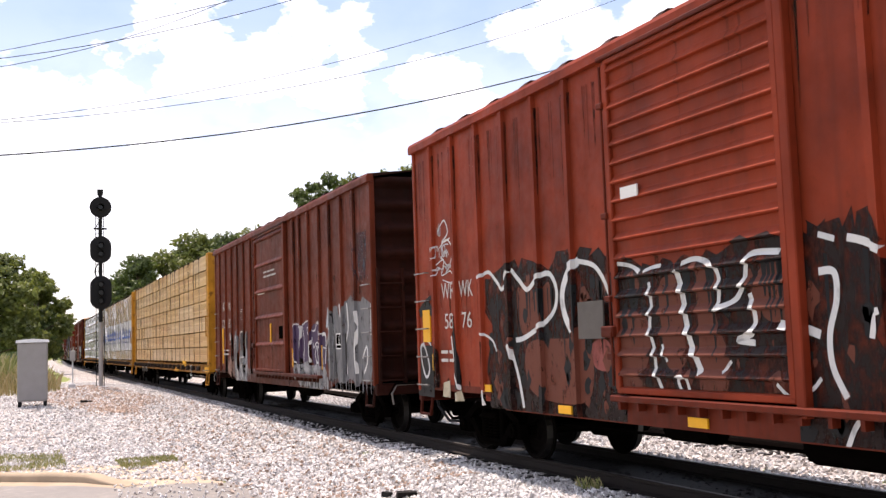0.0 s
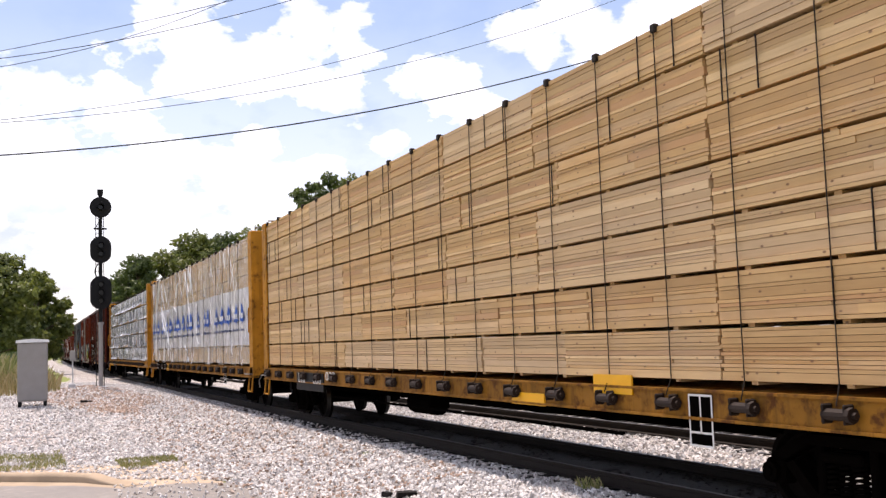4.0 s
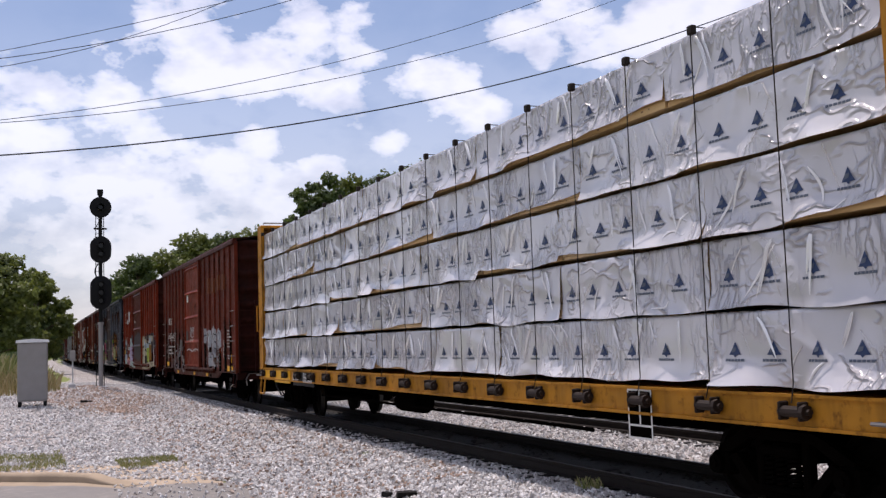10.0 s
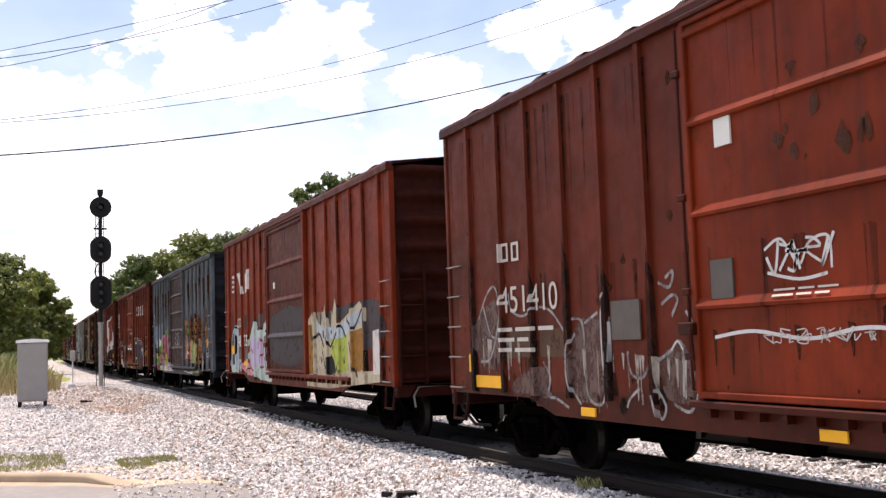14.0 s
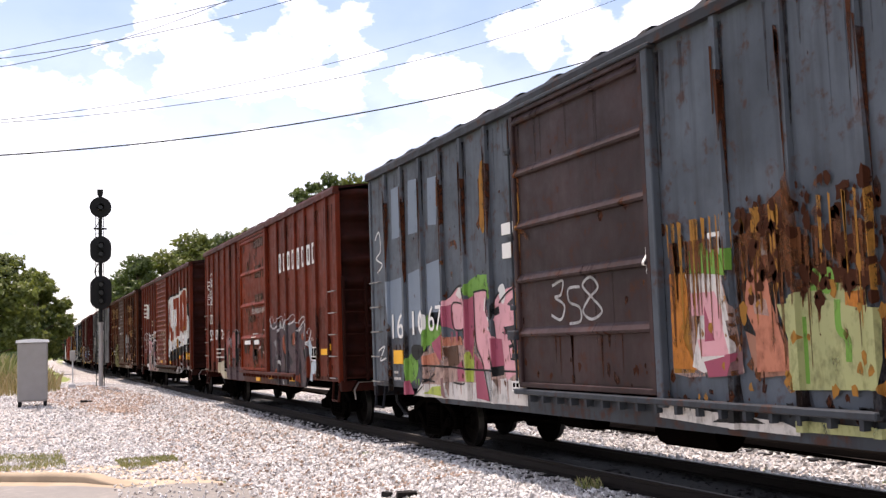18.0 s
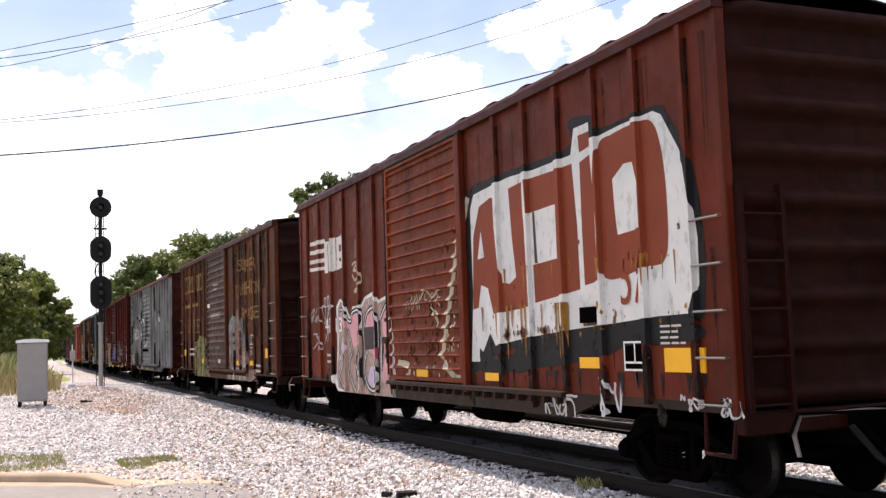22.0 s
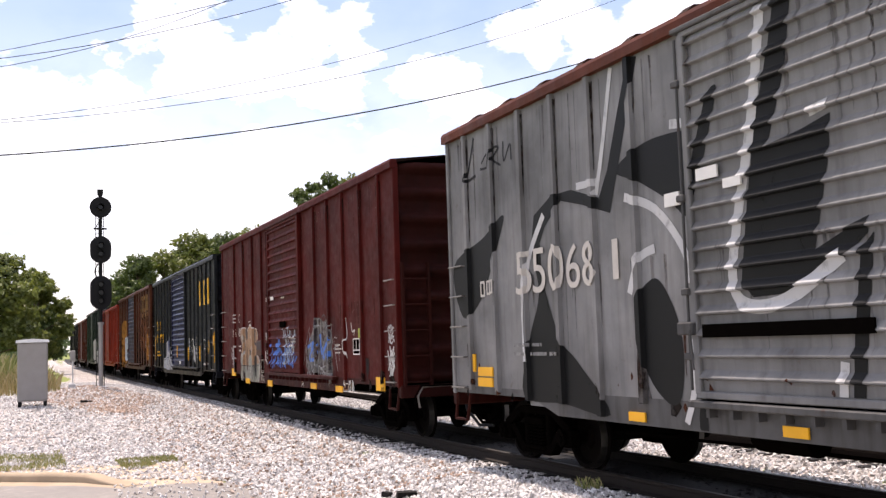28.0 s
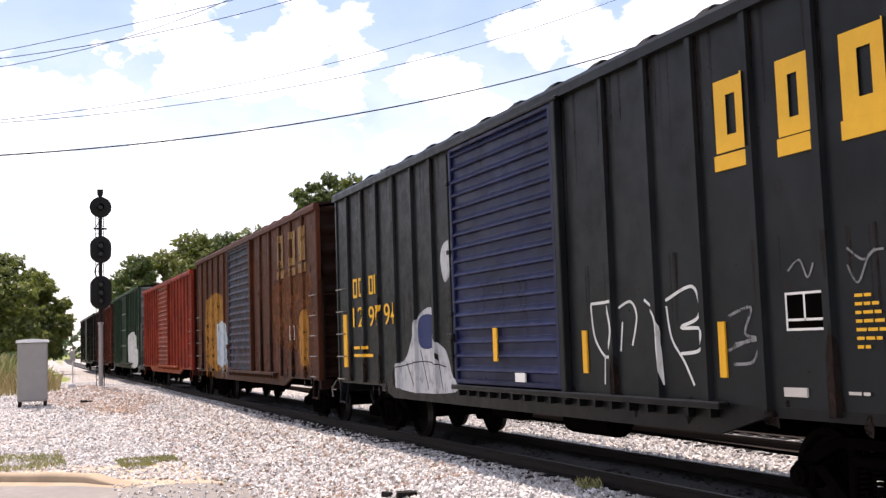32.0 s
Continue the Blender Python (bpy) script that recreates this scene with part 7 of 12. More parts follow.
# paint on the sixth car
g = Paint(side5)
g.rag(G_VEIL, [(6.94, 2.04), (6.24, 2.3), (6.2, 1.46), (6.89, 1.44)])
g.rag(G_VEIL, [(4.12, 1.8), (3.5, 2), (3.4, 1.47), (3.56, 1.01), (4.11, 1.06)])
g.rag(G_VEIL, [(2.31, 1.48), (1.92, 1.64), (1.64, 1.48), (1.67, 1.14), (2.12, 1.04)])
g.rag(G_VEIL, [(5.9, 1.07), (5.45, 1.31), (4.81, 1.39), (4.81, 1.03), (5.31, 1.03)])
g.shape(G_BROWNLINE, [(5.88, 1.89), (5.14, 1.89), (5.17, 1.52), (5.91, 1.5)])
g.shape(G_BROWNLINE, [(4.98, 1.89), (4.32, 1.89), (4.32, 1.52), (5, 1.52)])
g.stroke(G_GREYPALE, 0.035, [(6.87, 2.07), (6.57, 2.42), (6.29, 2.5), (6.2, 2.09), (6.49, 1.52), (6.85, 1.45)])
g.stroke(G_GREYPALE, 0.035, [(6.72, 2.28), (6.5, 1.86), (6.28, 1.78)])
g.stroke(G_GREYPALE, 0.035, [(5.87, 2.4), (5.78, 2.16), (5.46, 2.07), (5.05, 2.17), (4.67, 2.11), (4.35, 1.85)])
g.stroke(G_GREYPALE, 0.035, [(4.14, 1.99), (3.9, 1.95), (3.85, 1.6), (3.84, 1.13), (3.7, 0.98), (3.49, 0.99), (3.42, 1.21), (3.46, 1.6), (3.45, 2.07), (3.3, 2.27)])
g.stroke(G_GREYPALE, 0.035, [(4.07, 1.81), (4.23, 1.61), (4.21, 1.19), (3.99, 0.95)])
g.stroke(G_GREYPALE, 0.035, [(3.83, 1.93), (3.52, 2.05)])
g.stroke(G_GREYPALE, 0.035, [(4.92, 1.46), (4.74, 1.26), (4.82, 1.03), (4.6, 1), (4.29, 0.9)])
g.stroke(G_GREYPALE, 0.035, [(3.25, 1.99), (3.26, 1.47)])
g.stroke(G_GREYPALE, 0.035, [(2.91, 1.59), (2.86, 1.35), (2.64, 1.3), (2.47, 1.48)])
g.stroke(G_GREYPALE, 0.035, [(2.34, 1.48), (2.07, 1.6), (1.96, 1.69), (1.87, 1.6), (1.9, 1.12)])
g.stroke(G_GREYPALE, 0.035, [(2.36, 1.18), (2.22, 1), (2.32, 0.87), (2.42, 1.12)])
g.stroke(G_GREYPALE, 0.035, [(1.65, 1.71), (1.59, 1.48), (1.66, 1.14), (1.81, 0.97), (2.07, 1.04)])
g.stroke(G_GREYPALE, 0.035, [(1.48, 1.2), (1.48, 0.86)])
g.stroke(G_GREYPALE, 0.035, [(2.21, 2.08), (2.02, 2.17), (1.92, 2.12), (2.04, 1.95)])
g.stroke(G_GREYPALE, 0.035, [(2.26, 2.32), (2.05, 2.26), (1.98, 2.42), (2.12, 2.36)])
g.stroke(G_GREYPALE, 0.035, [(1.79, 2), (1.61, 1.81), (1.54, 1.89)])
g.stroke(G_GREYPALE, 0.035, [(2.97, 0.96), (2.89, 1.07), (2.68, 1.17), (2.65, 1)])
g.stroke(G_LTGREY, 0.022, [(3.45, 2.07), (3.46, 1.6), (3.42, 1.21)])
g.stroke(G_LTGREY, 0.022, [(2.07, 1.6), (1.96, 1.69), (1.87, 1.6)])
g.stroke(G_LTGREY, 0.022, [(1.59, 1.6), (1.66, 1.14)])
g.stroke(G_LTGREY, 0.022, [(3.26, 1.93), (3.26, 1.67)])
g.shape(G_FADE, [(-2.97, 4.25), (-3.75, 4.18), (-3.78, 3.64), (-3, 3.67)])
g.shape(G_FADE, [(-3.9, 4.19), (-4.67, 4.12), (-4.68, 3.61), (-3.89, 3.65)])
g.shape(G_FADE, [(-4.85, 4.21), (-5.53, 4.17), (-5.54, 3.67), (-4.83, 3.69)])
g.shape(G_FADE, [(-5.68, 4.17), (-6.38, 4.14), (-6.38, 3.64), (-5.69, 3.65)])
g.done(car5, "paint_patch", "faded brown painted-out squares")
g = Paint(side5)
g.rag(G_SILVER, [(-2.38, 2.45), (-2.71, 2.46), (-2.84, 2.06), (-2.7, 1.93), (-2.48, 2.15)])
g.rag(G_SILVER, [(-3.05, 2.34), (-3.66, 2.38), (-3.79, 2.03), (-3.62, 1.75), (-3.78, 1.29), (-3.22, 1.26), (-3.07, 1.76)])
g.rag(G_SILVER, [(-3.89, 2.44), (-4.51, 2.48), (-4.66, 2), (-4.59, 1.57), (-3.98, 1.57), (-3.85, 2.03)])
g.rag(G_SILVER, [(-4.88, 2.35), (-5.19, 2.46), (-5.49, 2.27), (-5.48, 1.85), (-5.18, 1.63), (-4.88, 1.73), (-4.79, 2.06)])
g.rag(G_SILVER, [(-3.2, 1.46), (-4.62, 1.57), (-4.65, 1.27), (-3.26, 1.17)])
g.stroke(G_BLACK, 0.025, [(-3.14, 2.2), (-3.43, 2.26), (-3.48, 2.04), (-3.17, 1.9), (-3.61, 1.82), (-3.43, 1.46)])
g.stroke(G_BLACK, 0.025, [(-4.02, 2.3), (-4.04, 1.81), (-4.37, 1.74), (-4.49, 2.28), (-4.3, 2.36)])
g.stroke(G_BLACK, 0.02, [(-4.99, 2.25), (-5.23, 2.3), (-5.15, 2.08), (-4.97, 1.99), (-5.26, 1.92), (-5.07, 1.76), (-4.95, 1.86)])
g.stroke(G_RUST, 0.2, [(-3.94, 1.47), (-4.6, 1.34)])
g.scribble(G_BLACK, 0.025, 5, 1, -2.51, 2.34, -5.45, 1.32, 131)
g.scribble(G_SILVER, 0.03, 5, 1, -2.51, 2.34, -5.45, 1.32, 132)
g.drips(G_SILVER, 24, -2.42, 1.46, -5.46, 1.41, 0.3, 133)
g.drips(G_RUST, 20, -2.91, 1.76, -5.35, 1.73, 0.5, 134)
g.drips(G_PALEWORN, 30, 6.86, 1.78, 1.69, 1.48, 0.5, 136)
g.scribble(G_WHITE, 0.03, 5, 1, 0.47, 2.56, -0.39, 2.28, 137)
g.scribble(G_PALE, 0.012, 12, 1, 0.56, 1.77, -0.76, 1.65, 138)
g.flakes(G_DOORDARK, 10, 0.22, 4.27, -0.89, 3.23, 0.15, 139)
g.done(car5, "graffiti", "dripping silver graffiti")
g = Paint(side5)
g.stroke(G_WHITE, 0.026, [(0.5, 2.5), (0.27, 2.58), (0.06, 2.34), (-0.08, 2.52), (-0.31, 2.55), (-0.33, 2.28)])
g.stroke(G_WHITE, 0.03, [(0.47, 2.29), (0.07, 2.21), (-0.28, 2.24)])
g.stroke(G_WHITE, 0.035, [(1.28, 1.72), (0.71, 1.77), (-0, 1.69), (-0.68, 1.77), (-1.33, 1.7)])
g.done(car5, "tag", "white chalk tag on the door")
bars(car5, 0.38, 2.12, 0.69, 0.05, 2, STENCIL, -HALF - 0.055)
plate(car5, 0.86, 1.1, 3.56, 3.87, WHITE, -1.600, "paper_label")
block(car5, 5.8, 6.03, 2.84, 3.10, STENCIL)
block(car5, 5.48, 5.7, 2.83, 3.09, STENCIL)
stencil(car5, "451", 6.11, 5.35, 2.13, 2.49, STENCIL)
stencil(car5, "410", 5.18, 4.45, 2.13, 2.48, STENCIL)
bars(car5, 6.12, 1.87, 1.53, 0.14, 3, STENCIL)
data_panel(car5, -6.31, -5.88, 1.47, 1.78)
bars(car5, -5.92, 2.00, 0.27, 0.05, 4, STENCIL)
bars(car5, -6.62, 2.29, 0.64, 0.10, 6, STENCIL)
bars(car5, -6.66, 1.51, 0.52, 0.08, 2, STENCIL)
plate(car5, -7.38, -6.56, 1.04, 1.2, YELLOW_TAB, None, "reflector")
plate(car5, 6.11, 7.14, 1.08, 1.25, YELLOW_TAB, None, "reflector")
plate(car5, 0.94, 1.27, 2.09, 2.47, DULLPLATE, -1.600, "plate")
plate(car5, 2.59, 3.17, 1.72, 2.16, DULLPLATE, -1.570, "plate")

# paint on the seventh car
g = Paint(side6)
g.shape(G_WHITEN, [(6.77, 3.98), (6.17, 3.95), (6.17, 3.88), (6.78, 3.9)])
g.shape(G_WHITEN, [(6.79, 3.83), (6.18, 3.8), (6.19, 3.74), (6.79, 3.75)])
g.shape(G_WHITEN, [(6.8, 3.68), (6.19, 3.66), (6.2, 3.59), (6.8, 3.61)])
g.shape(G_WHITEN, [(6.81, 3.53), (6.21, 3.51), (6.21, 3.44), (6.82, 3.46)])
g.shape(G_WHITEN, [(6.05, 4.01), (5.66, 4.01), (5.05, 3.36), (5.4, 3.35)])
g.shape(G_WHITEN, [(4.88, 3.91), (4.31, 4.04), (4.34, 3.46), (4.9, 3.36)])
g.done(car6, "emblem", "white striped emblem")
g = Paint(side6)
g.blob(G_MINT, [(7.06, 1.09), (6.98, 1.98), (6.67, 2.3), (6.3, 2.41), (5.94, 2.33), (5.94, 1.13), (6.31, 1.05)])
g.stroke(G_BLACK, 0.03, [(7.1, 1.39), (6.91, 1.9), (6.68, 2.26), (6.34, 2.39), (6.03, 2.31)])
g.stroke(G_BLACK, 0.08, [(6.81, 1.76), (6.63, 2.04), (6.47, 1.68), (6.27, 1.47)])
g.blob(G_MINT, [(4.36, 2.03), (3.86, 2.46), (3.38, 2.45), (3.24, 2.26), (2.67, 2.27), (2.53, 2.42), (2.13, 2.48), (1.72, 2.23), (1.72, 1.87), (1.79, 1.3), (1.73, 0.86), (2.41, 0.86), (3.04, 0.88), (4.04, 1), (4.89, 1.1), (4.41, 1.48)])
g.blob(G_PINK, [(5.23, 1.33), (4.32, 1.32), (3.99, 0.98), (4.46, 0.98), (5.19, 1.09)])
g.blob(G_LILAC, [(4.27, 1.9), (3.84, 2.05), (3.46, 1.92), (3.5, 1.26), (3.88, 1.14), (4.25, 1.36)])
g.blob(G_LILAC, [(3.38, 1.93), (3.02, 2.07), (2.62, 1.95), (2.59, 1.26), (3.18, 1.2), (3.38, 1.48)])
g.blob(G_PALEBLUE, [(2.27, 2.35), (1.98, 2.38), (1.8, 2.17), (1.93, 1.49), (2.21, 1.49), (2.39, 1.9)])
g.blob(G_PINK, [(2.08, 2.46), (1.91, 2.52), (1.85, 2.32), (2.03, 2.28)])
g.stroke(G_REDPAINT, 0.05, [(4.3, 1.95), (4.41, 1.48), (4.21, 1.18), (3.91, 1.12), (3.69, 1.37), (3.89, 1.59), (4.23, 1.72)])
g.stroke(G_REDPAINT, 0.06, [(3.33, 1.71), (3.02, 2.02), (2.69, 1.9), (2.64, 1.58), (3.14, 1.48), (2.99, 1.22), (2.59, 1.23)])
g.stroke(G_REDPAINT, 0.05, [(2.55, 2), (2.15, 2.09), (1.92, 2.02)])
g.stroke(G_REDPAINT, 0.07, [(2.5, 1.49), (2.34, 1.17), (2, 1.23), (1.81, 1.59)])
g.stroke(G_REDPAINT, 0.06, [(2.24, 1.89), (2.27, 1.37)])
g.stroke(G_BLACK, 0.04, [(4.36, 2.06), (3.86, 2.46), (3.38, 2.48), (3.35, 2.27), (2.63, 2.26)])
g.stroke(G_BLACK, 0.04, [(2.54, 2.41), (2.14, 2.49), (1.96, 2.28), (1.71, 2.2)])
g.stroke(G_BLACK, 0.03, [(2.22, 1.69), (1.89, 1.88), (1.86, 1.44)])
g.stroke(G_BROWNLINE, 0.03, [(4.04, 1.01), (3.96, 0.78), (3.79, 1.02), (3.63, 0.75), (3.46, 1.09)])
g.stroke(G_BROWNLINE, 0.03, [(3.27, 1.15), (3.39, 0.87), (3.13, 0.78), (2.98, 1.06), (2.81, 0.75), (2.62, 1.02)])
g.stroke(G_BROWNLINE, 0.03, [(2.46, 1.08), (2.56, 0.82), (2.34, 0.79)])
g.loop(G_BLACK, 0.02, [(2.05, 1.05), (1.96, 1.1), (1.89, 1.04), (1.97, 0.95)])
g.stroke(G_RUST, 0.16, [(1.69, 1.87), (1.68, 1.3), (1.74, 0.92)])
g.shape(G_PALEBLUE, [(7.05, 1.19), (6.94, 1.98), (6.7, 2.3), (6.32, 2.4), (6.01, 2.31), (5.88, 2.19), (5.92, 1.19), (6.43, 1.21)])
g.shape(G_BLACK, [(6.48, 2.23), (6.21, 2.29), (6.08, 1.96), (6.17, 1.48), (6.32, 1.72)])
g.shape(G_BLACK, [(6.87, 1.56), (6.43, 1.58), (6.37, 1.25), (6.85, 1.25)])
g.shape(G_BLACK, [(6.91, 1.73), (6.8, 2.12), (6.62, 2.27), (6.6, 1.98), (6.77, 1.67)])
g.stroke(G_BLACK, 0.04, [(7.08, 1.25), (6.98, 1.98), (6.73, 2.31), (6.32, 2.42), (6, 2.34)])
g.drips(G_PALEBLUE, 12, 5.87, 1.39, 5.18, 1.29, 0.3, 6)
g.shape(G_PALEBLUE, [(5.75, 1.16), (5.57, 1.39), (5.32, 1.37), (5.34, 1.07), (5.72, 1.06)])
g.scribble(G_BROWNLINE, 0.025, 6, 1, 5.24, 1.22, 4.22, 1.04, 7)
g.rag(G_CHARCOAL, [(1.37, 2.52), (-1.62, 2.65), (-1.59, 1.42), (1.37, 1.4)])
g.rag(G_CHARCOAL, [(-1.67, 2.31), (-6.43, 2.57), (-6.99, 2.47), (-6.97, 1.79), (-1.81, 1.42)])
g.shape(G_CREAM, [(-1.88, 2.31), (-2.52, 2.52), (-3.08, 2.16), (-3.5, 2.75), (-3.81, 2.09), (-4.19, 2.75), (-4.45, 2.2), (-4.95, 2.34), (-5.88, 2.61), (-6.19, 2.43), (-6.12, 1.12), (-1.9, 0.85)])
g.shape(G_OCHRE, [(-1.8, 2.22), (-2.57, 2.26), (-2.58, 0.89), (-1.62, 0.86)])
g.shape(G_LIME, [(-3.8, 1.94), (-4.98, 2.1), (-5.06, 1.25), (-3.84, 1.03)])
g.shape(G_OCHRE, [(-5.23, 2), (-6.21, 2.1), (-6.18, 1.27), (-5.26, 1.18)])
g.shape(G_PALEBLUE, [(-2.7, 2.32), (-3.33, 2.13), (-4.45, 2.16), (-5.87, 2.46), (-6.03, 2.2), (-4.64, 1.9), (-3.49, 1.86), (-2.8, 1.96)])
g.shape(G_CREAM, [(1.67, 1.14), (-1.78, 1.11), (-6.97, 1.25), (-6.99, 1.04), (-3.7, 0.83), (1.51, 0.84)])
g.stroke(G_BLACK, 0.07, [(-2.16, 2.23), (-2.4, 1.86), (-2.94, 2.02), (-3.29, 1.72)])
g.stroke(G_BLACK, 0.06, [(-3.51, 2.15), (-3.78, 1.73), (-4.27, 2.03), (-4.61, 2.15), (-4.91, 1.91)])
g.stroke(G_BLACK, 0.06, [(-5.05, 2.24), (-5.49, 2.09), (-6.01, 2.45)])
g.stroke(G_BLACK, 0.05, [(-3.16, 1.64), (-3.43, 1.22), (-3.9, 1.05), (-4.38, 1.43)])
g.blob(G_BLACK, [(-3.58, 1.47), (-3.94, 1.51), (-4.14, 1.24), (-3.78, 1.11), (-3.5, 1.25)])
g.stroke(G_BLACK, 0.05, [(-5.11, 1.82), (-5.28, 1.44), (-5.65, 1.11)])
g.stroke(G_BLACK, 0.05, [(-2.36, 1.42), (-2.6, 1.13), (-2.98, 1.01)])
g.stroke(G_BLACK, 0.04, [(0.3, 2.38), (-0.33, 1.88), (0.12, 1.51)])
g.stroke(G_BLACK, 0.05, [(-0.68, 2.35), (-0.95, 1.76), (-1.44, 2.21)])
g.shape(G_PALE, [(-6.65, 2), (-7.04, 2.04), (-7, 1.18), (-6.62, 1.17)])
g.drips(G_CREAM, 16, -2.1, 2.5, -6.6, 2.45, 0.5, 144)
g.flakes(G_RUST, 30, -2.1, 2.4, -6.8, 1.0, 0.09, 141)
g.done(car6, "graffiti", "mint, lilac and white graffiti with red outlines")
g = Paint(side6)
g.shape(G_GREYBOX, [(5.82, 1.73), (5.34, 1.73), (5.37, 1.16), (5.85, 1.13)])
g.shape(G_GREYBOX, [(5.07, 1.74), (4.39, 1.77), (4.42, 1.17), (5.1, 1.15)])
g.shape(G_BLACK, [(5.04, 2.7), (4.63, 2.7), (4.62, 2.22), (5.04, 2.38)])
g.shape(G_GREYBOX, [(3.21, 2.68), (2.67, 2.67), (2.68, 2.32), (3.22, 2.35)])
g.done(car6, "paint_patch", "grey stencil boxes")
plate(car6, 1.96, 2.21, 2.78, 2.88, WHITE, None, "paper_label")
plate(car6, 0.96, 1.11, 3.26, 3.42, WHITE, -1.600, "paper_label")
plate(car6, 2.86, 2.96, 3.09, 3.17, WHITE, None, "paper_label")
block(car6, 5.78, 5.94, 2.37, 2.63, STENCIL)
block(car6, 5.51, 5.68, 2.38, 2.64, STENCIL)
stencil(car6, "454", 5.88, 5.26, 1.8, 2.13, WHITE)
stencil(car6, "338", 5.06, 4.4, 1.81, 2.14, WHITE)
bars(car6, 5.77, 1.34, 0.30, 0.20, 2, STENCIL)
bars(car6, 4.88, 1.35, 0.33, 0.19, 2, STENCIL)
plate(car6, 2.09, 2.36, 1.83, 2.06, DULLPLATE, -1.580, "plate")
plate(car6, 6.36, 6.75, 1.59, 1.83, YELLOW_TAB, -1.580, "reflector")
plate(car6, 4.5, 4.94, 1.24, 1.37, YELLOW_TAB, -1.580, "reflector")

# paint on the eighth car
g = Paint(side7)
g.shape(G_PALEGREY, [(6.64, 4.54), (6.05, 4.56), (6.13, 3.64), (6.66, 3.63)])
g.shape(G_PALEGREY, [(5.78, 4.57), (5.18, 4.53), (5.26, 3.63), (5.83, 3.63)])
g.shape(G_PALEGREY, [(4.87, 4.47), (4.47, 4.45), (4.54, 3.66), (4.9, 3.69)])
g.shape(G_PALEGREY, [(7.02, 2.87), (6.2, 2.92), (6.09, 1.85), (6.8, 1.86)])
g.shape(G_PALEGREY, [(5.89, 2.95), (5.25, 3.01), (5.24, 2.05), (5.9, 2)])
g.shape(G_PALEGREY, [(5.02, 3.05), (4.42, 3.09), (4.46, 2.03), (5.02, 2.05)])
g.shape(G_RUST, [(4.5, 4.43), (4.39, 4.43), (4.43, 3.95), (4.53, 3.96)])
g.stroke(G_RUST, 0.08, [(4.01, 3.28), (3.82, 3.29), (3.75, 3.18)])
g.stroke(G_RUST, 0.12, [(2.82, 4.15), (2.82, 3.61), (2.95, 3.43)])
g.rag(G_OCHRE, [(2.8, 4.31), (2.57, 4.32), (2.7, 3.4), (2.85, 3.48)])
g.rag(G_RUST, [(1.59, 3.98), (1.46, 4.01), (1.52, 2.49), (1.7, 2.56)])
g.rag(G_OCHRE, [(1.6, 3.63), (1.49, 3.67), (1.53, 2.82), (1.65, 2.72)])
for y in side7.posts:
    g.drips(G_SCALE, 3, y + 0.05, 4.6, y - 0.06, 4.2, 1.6, int(50 + 9 * y))
g.done(car7, "paint_patch", "pale blue-grey repainted squares")
g = Paint(side7)
g.shape(G_PALE, [(5.75, 0.85), (5.4, 1.09), (4.56, 1.14), (3.26, 1.27), (1.79, 1.3), (1.64, 1.15), (1.2, 1.14), (1.2, 0.87), (2.21, 0.86), (4.59, 0.86), (5.67, 0.86)])
g.rag(G_PINKPALE, [(5.12, 1.61), (4.36, 1.82), (3.21, 1.79), (2.34, 1.72), (1.71, 1.71), (1.71, 1.26), (3.27, 1.16), (5.16, 1.1)])
g.rag(G_GREEN, [(3.5, 2.55), (3.07, 2.71), (2.67, 2.71), (2.55, 2.57), (2.59, 2.39), (3.16, 2.37)])
g.rag(G_GREEN, [(5.15, 2.16), (4.44, 2.24), (4.4, 2.01), (4.81, 1.72), (5.26, 1.76)])
g.rag(G_GREEN, [(6.07, 1.46), (5.61, 1.55), (5.55, 1.24), (5.99, 1.06)])
g.shape(G_LIME, [(3.47, 1.54), (3.21, 1.73), (3.27, 1.14), (3.43, 1.15)])
g.shape(G_LIME, [(5.18, 0.91), (4.94, 1.03), (4.57, 1.05), (4.56, 0.89)])
g.shape(G_PINK, [(4.31, 2.39), (4.03, 2.46), (3.76, 2.58), (3.55, 2.58), (3.45, 2.39), (3.41, 1.93), (3.88, 1.92), (4.29, 2.02)])
g.shape(G_PALE, [(3.84, 2.48), (3.73, 2.58), (3.58, 2.58), (3.54, 2.46), (3.67, 2.4)])
g.shape(G_ROSE, [(4.39, 2.31), (4.01, 2.34), (3.92, 1.94), (4.35, 2.01)])
g.shape(G_ROSE, [(3.42, 2.38), (3.13, 2.44), (3.15, 1.98), (3.26, 1.47), (3.46, 1.7)])
g.shape(G_PINK, [(3.15, 2.49), (2.72, 2.47), (2.74, 2.22), (2.63, 2.03), (2.44, 1.75), (2.53, 1.42), (2.59, 1.18), (2.85, 1.32), (3.09, 1.6), (3.17, 1.98)])
g.shape(G_ROSE, [(3.21, 1.57), (2.9, 1.41), (2.73, 0.88), (3.17, 0.91)])
g.shape(G_PINK, [(2.43, 2.32), (2.27, 2.43), (2.02, 2.47), (1.69, 2.49), (1.64, 2.16), (1.77, 1.96), (2.16, 1.94), (1.92, 1.71), (1.71, 1.43), (1.83, 1.3), (2.14, 1.19), (2.24, 1.48), (2.42, 1.73), (2.48, 2.05)])
g.shape(G_ROSE, [(2.54, 1.79), (2.25, 1.77), (2.19, 1.39), (2.49, 1.36)])
g.shape(G_BLACK, [(2.49, 1.38), (2.21, 1.4), (2.22, 1.27), (2.5, 1.24)])
g.shape(G_BLACK, [(2.52, 2.19), (2.31, 2.24), (2.29, 2.13), (2.46, 2.1)])
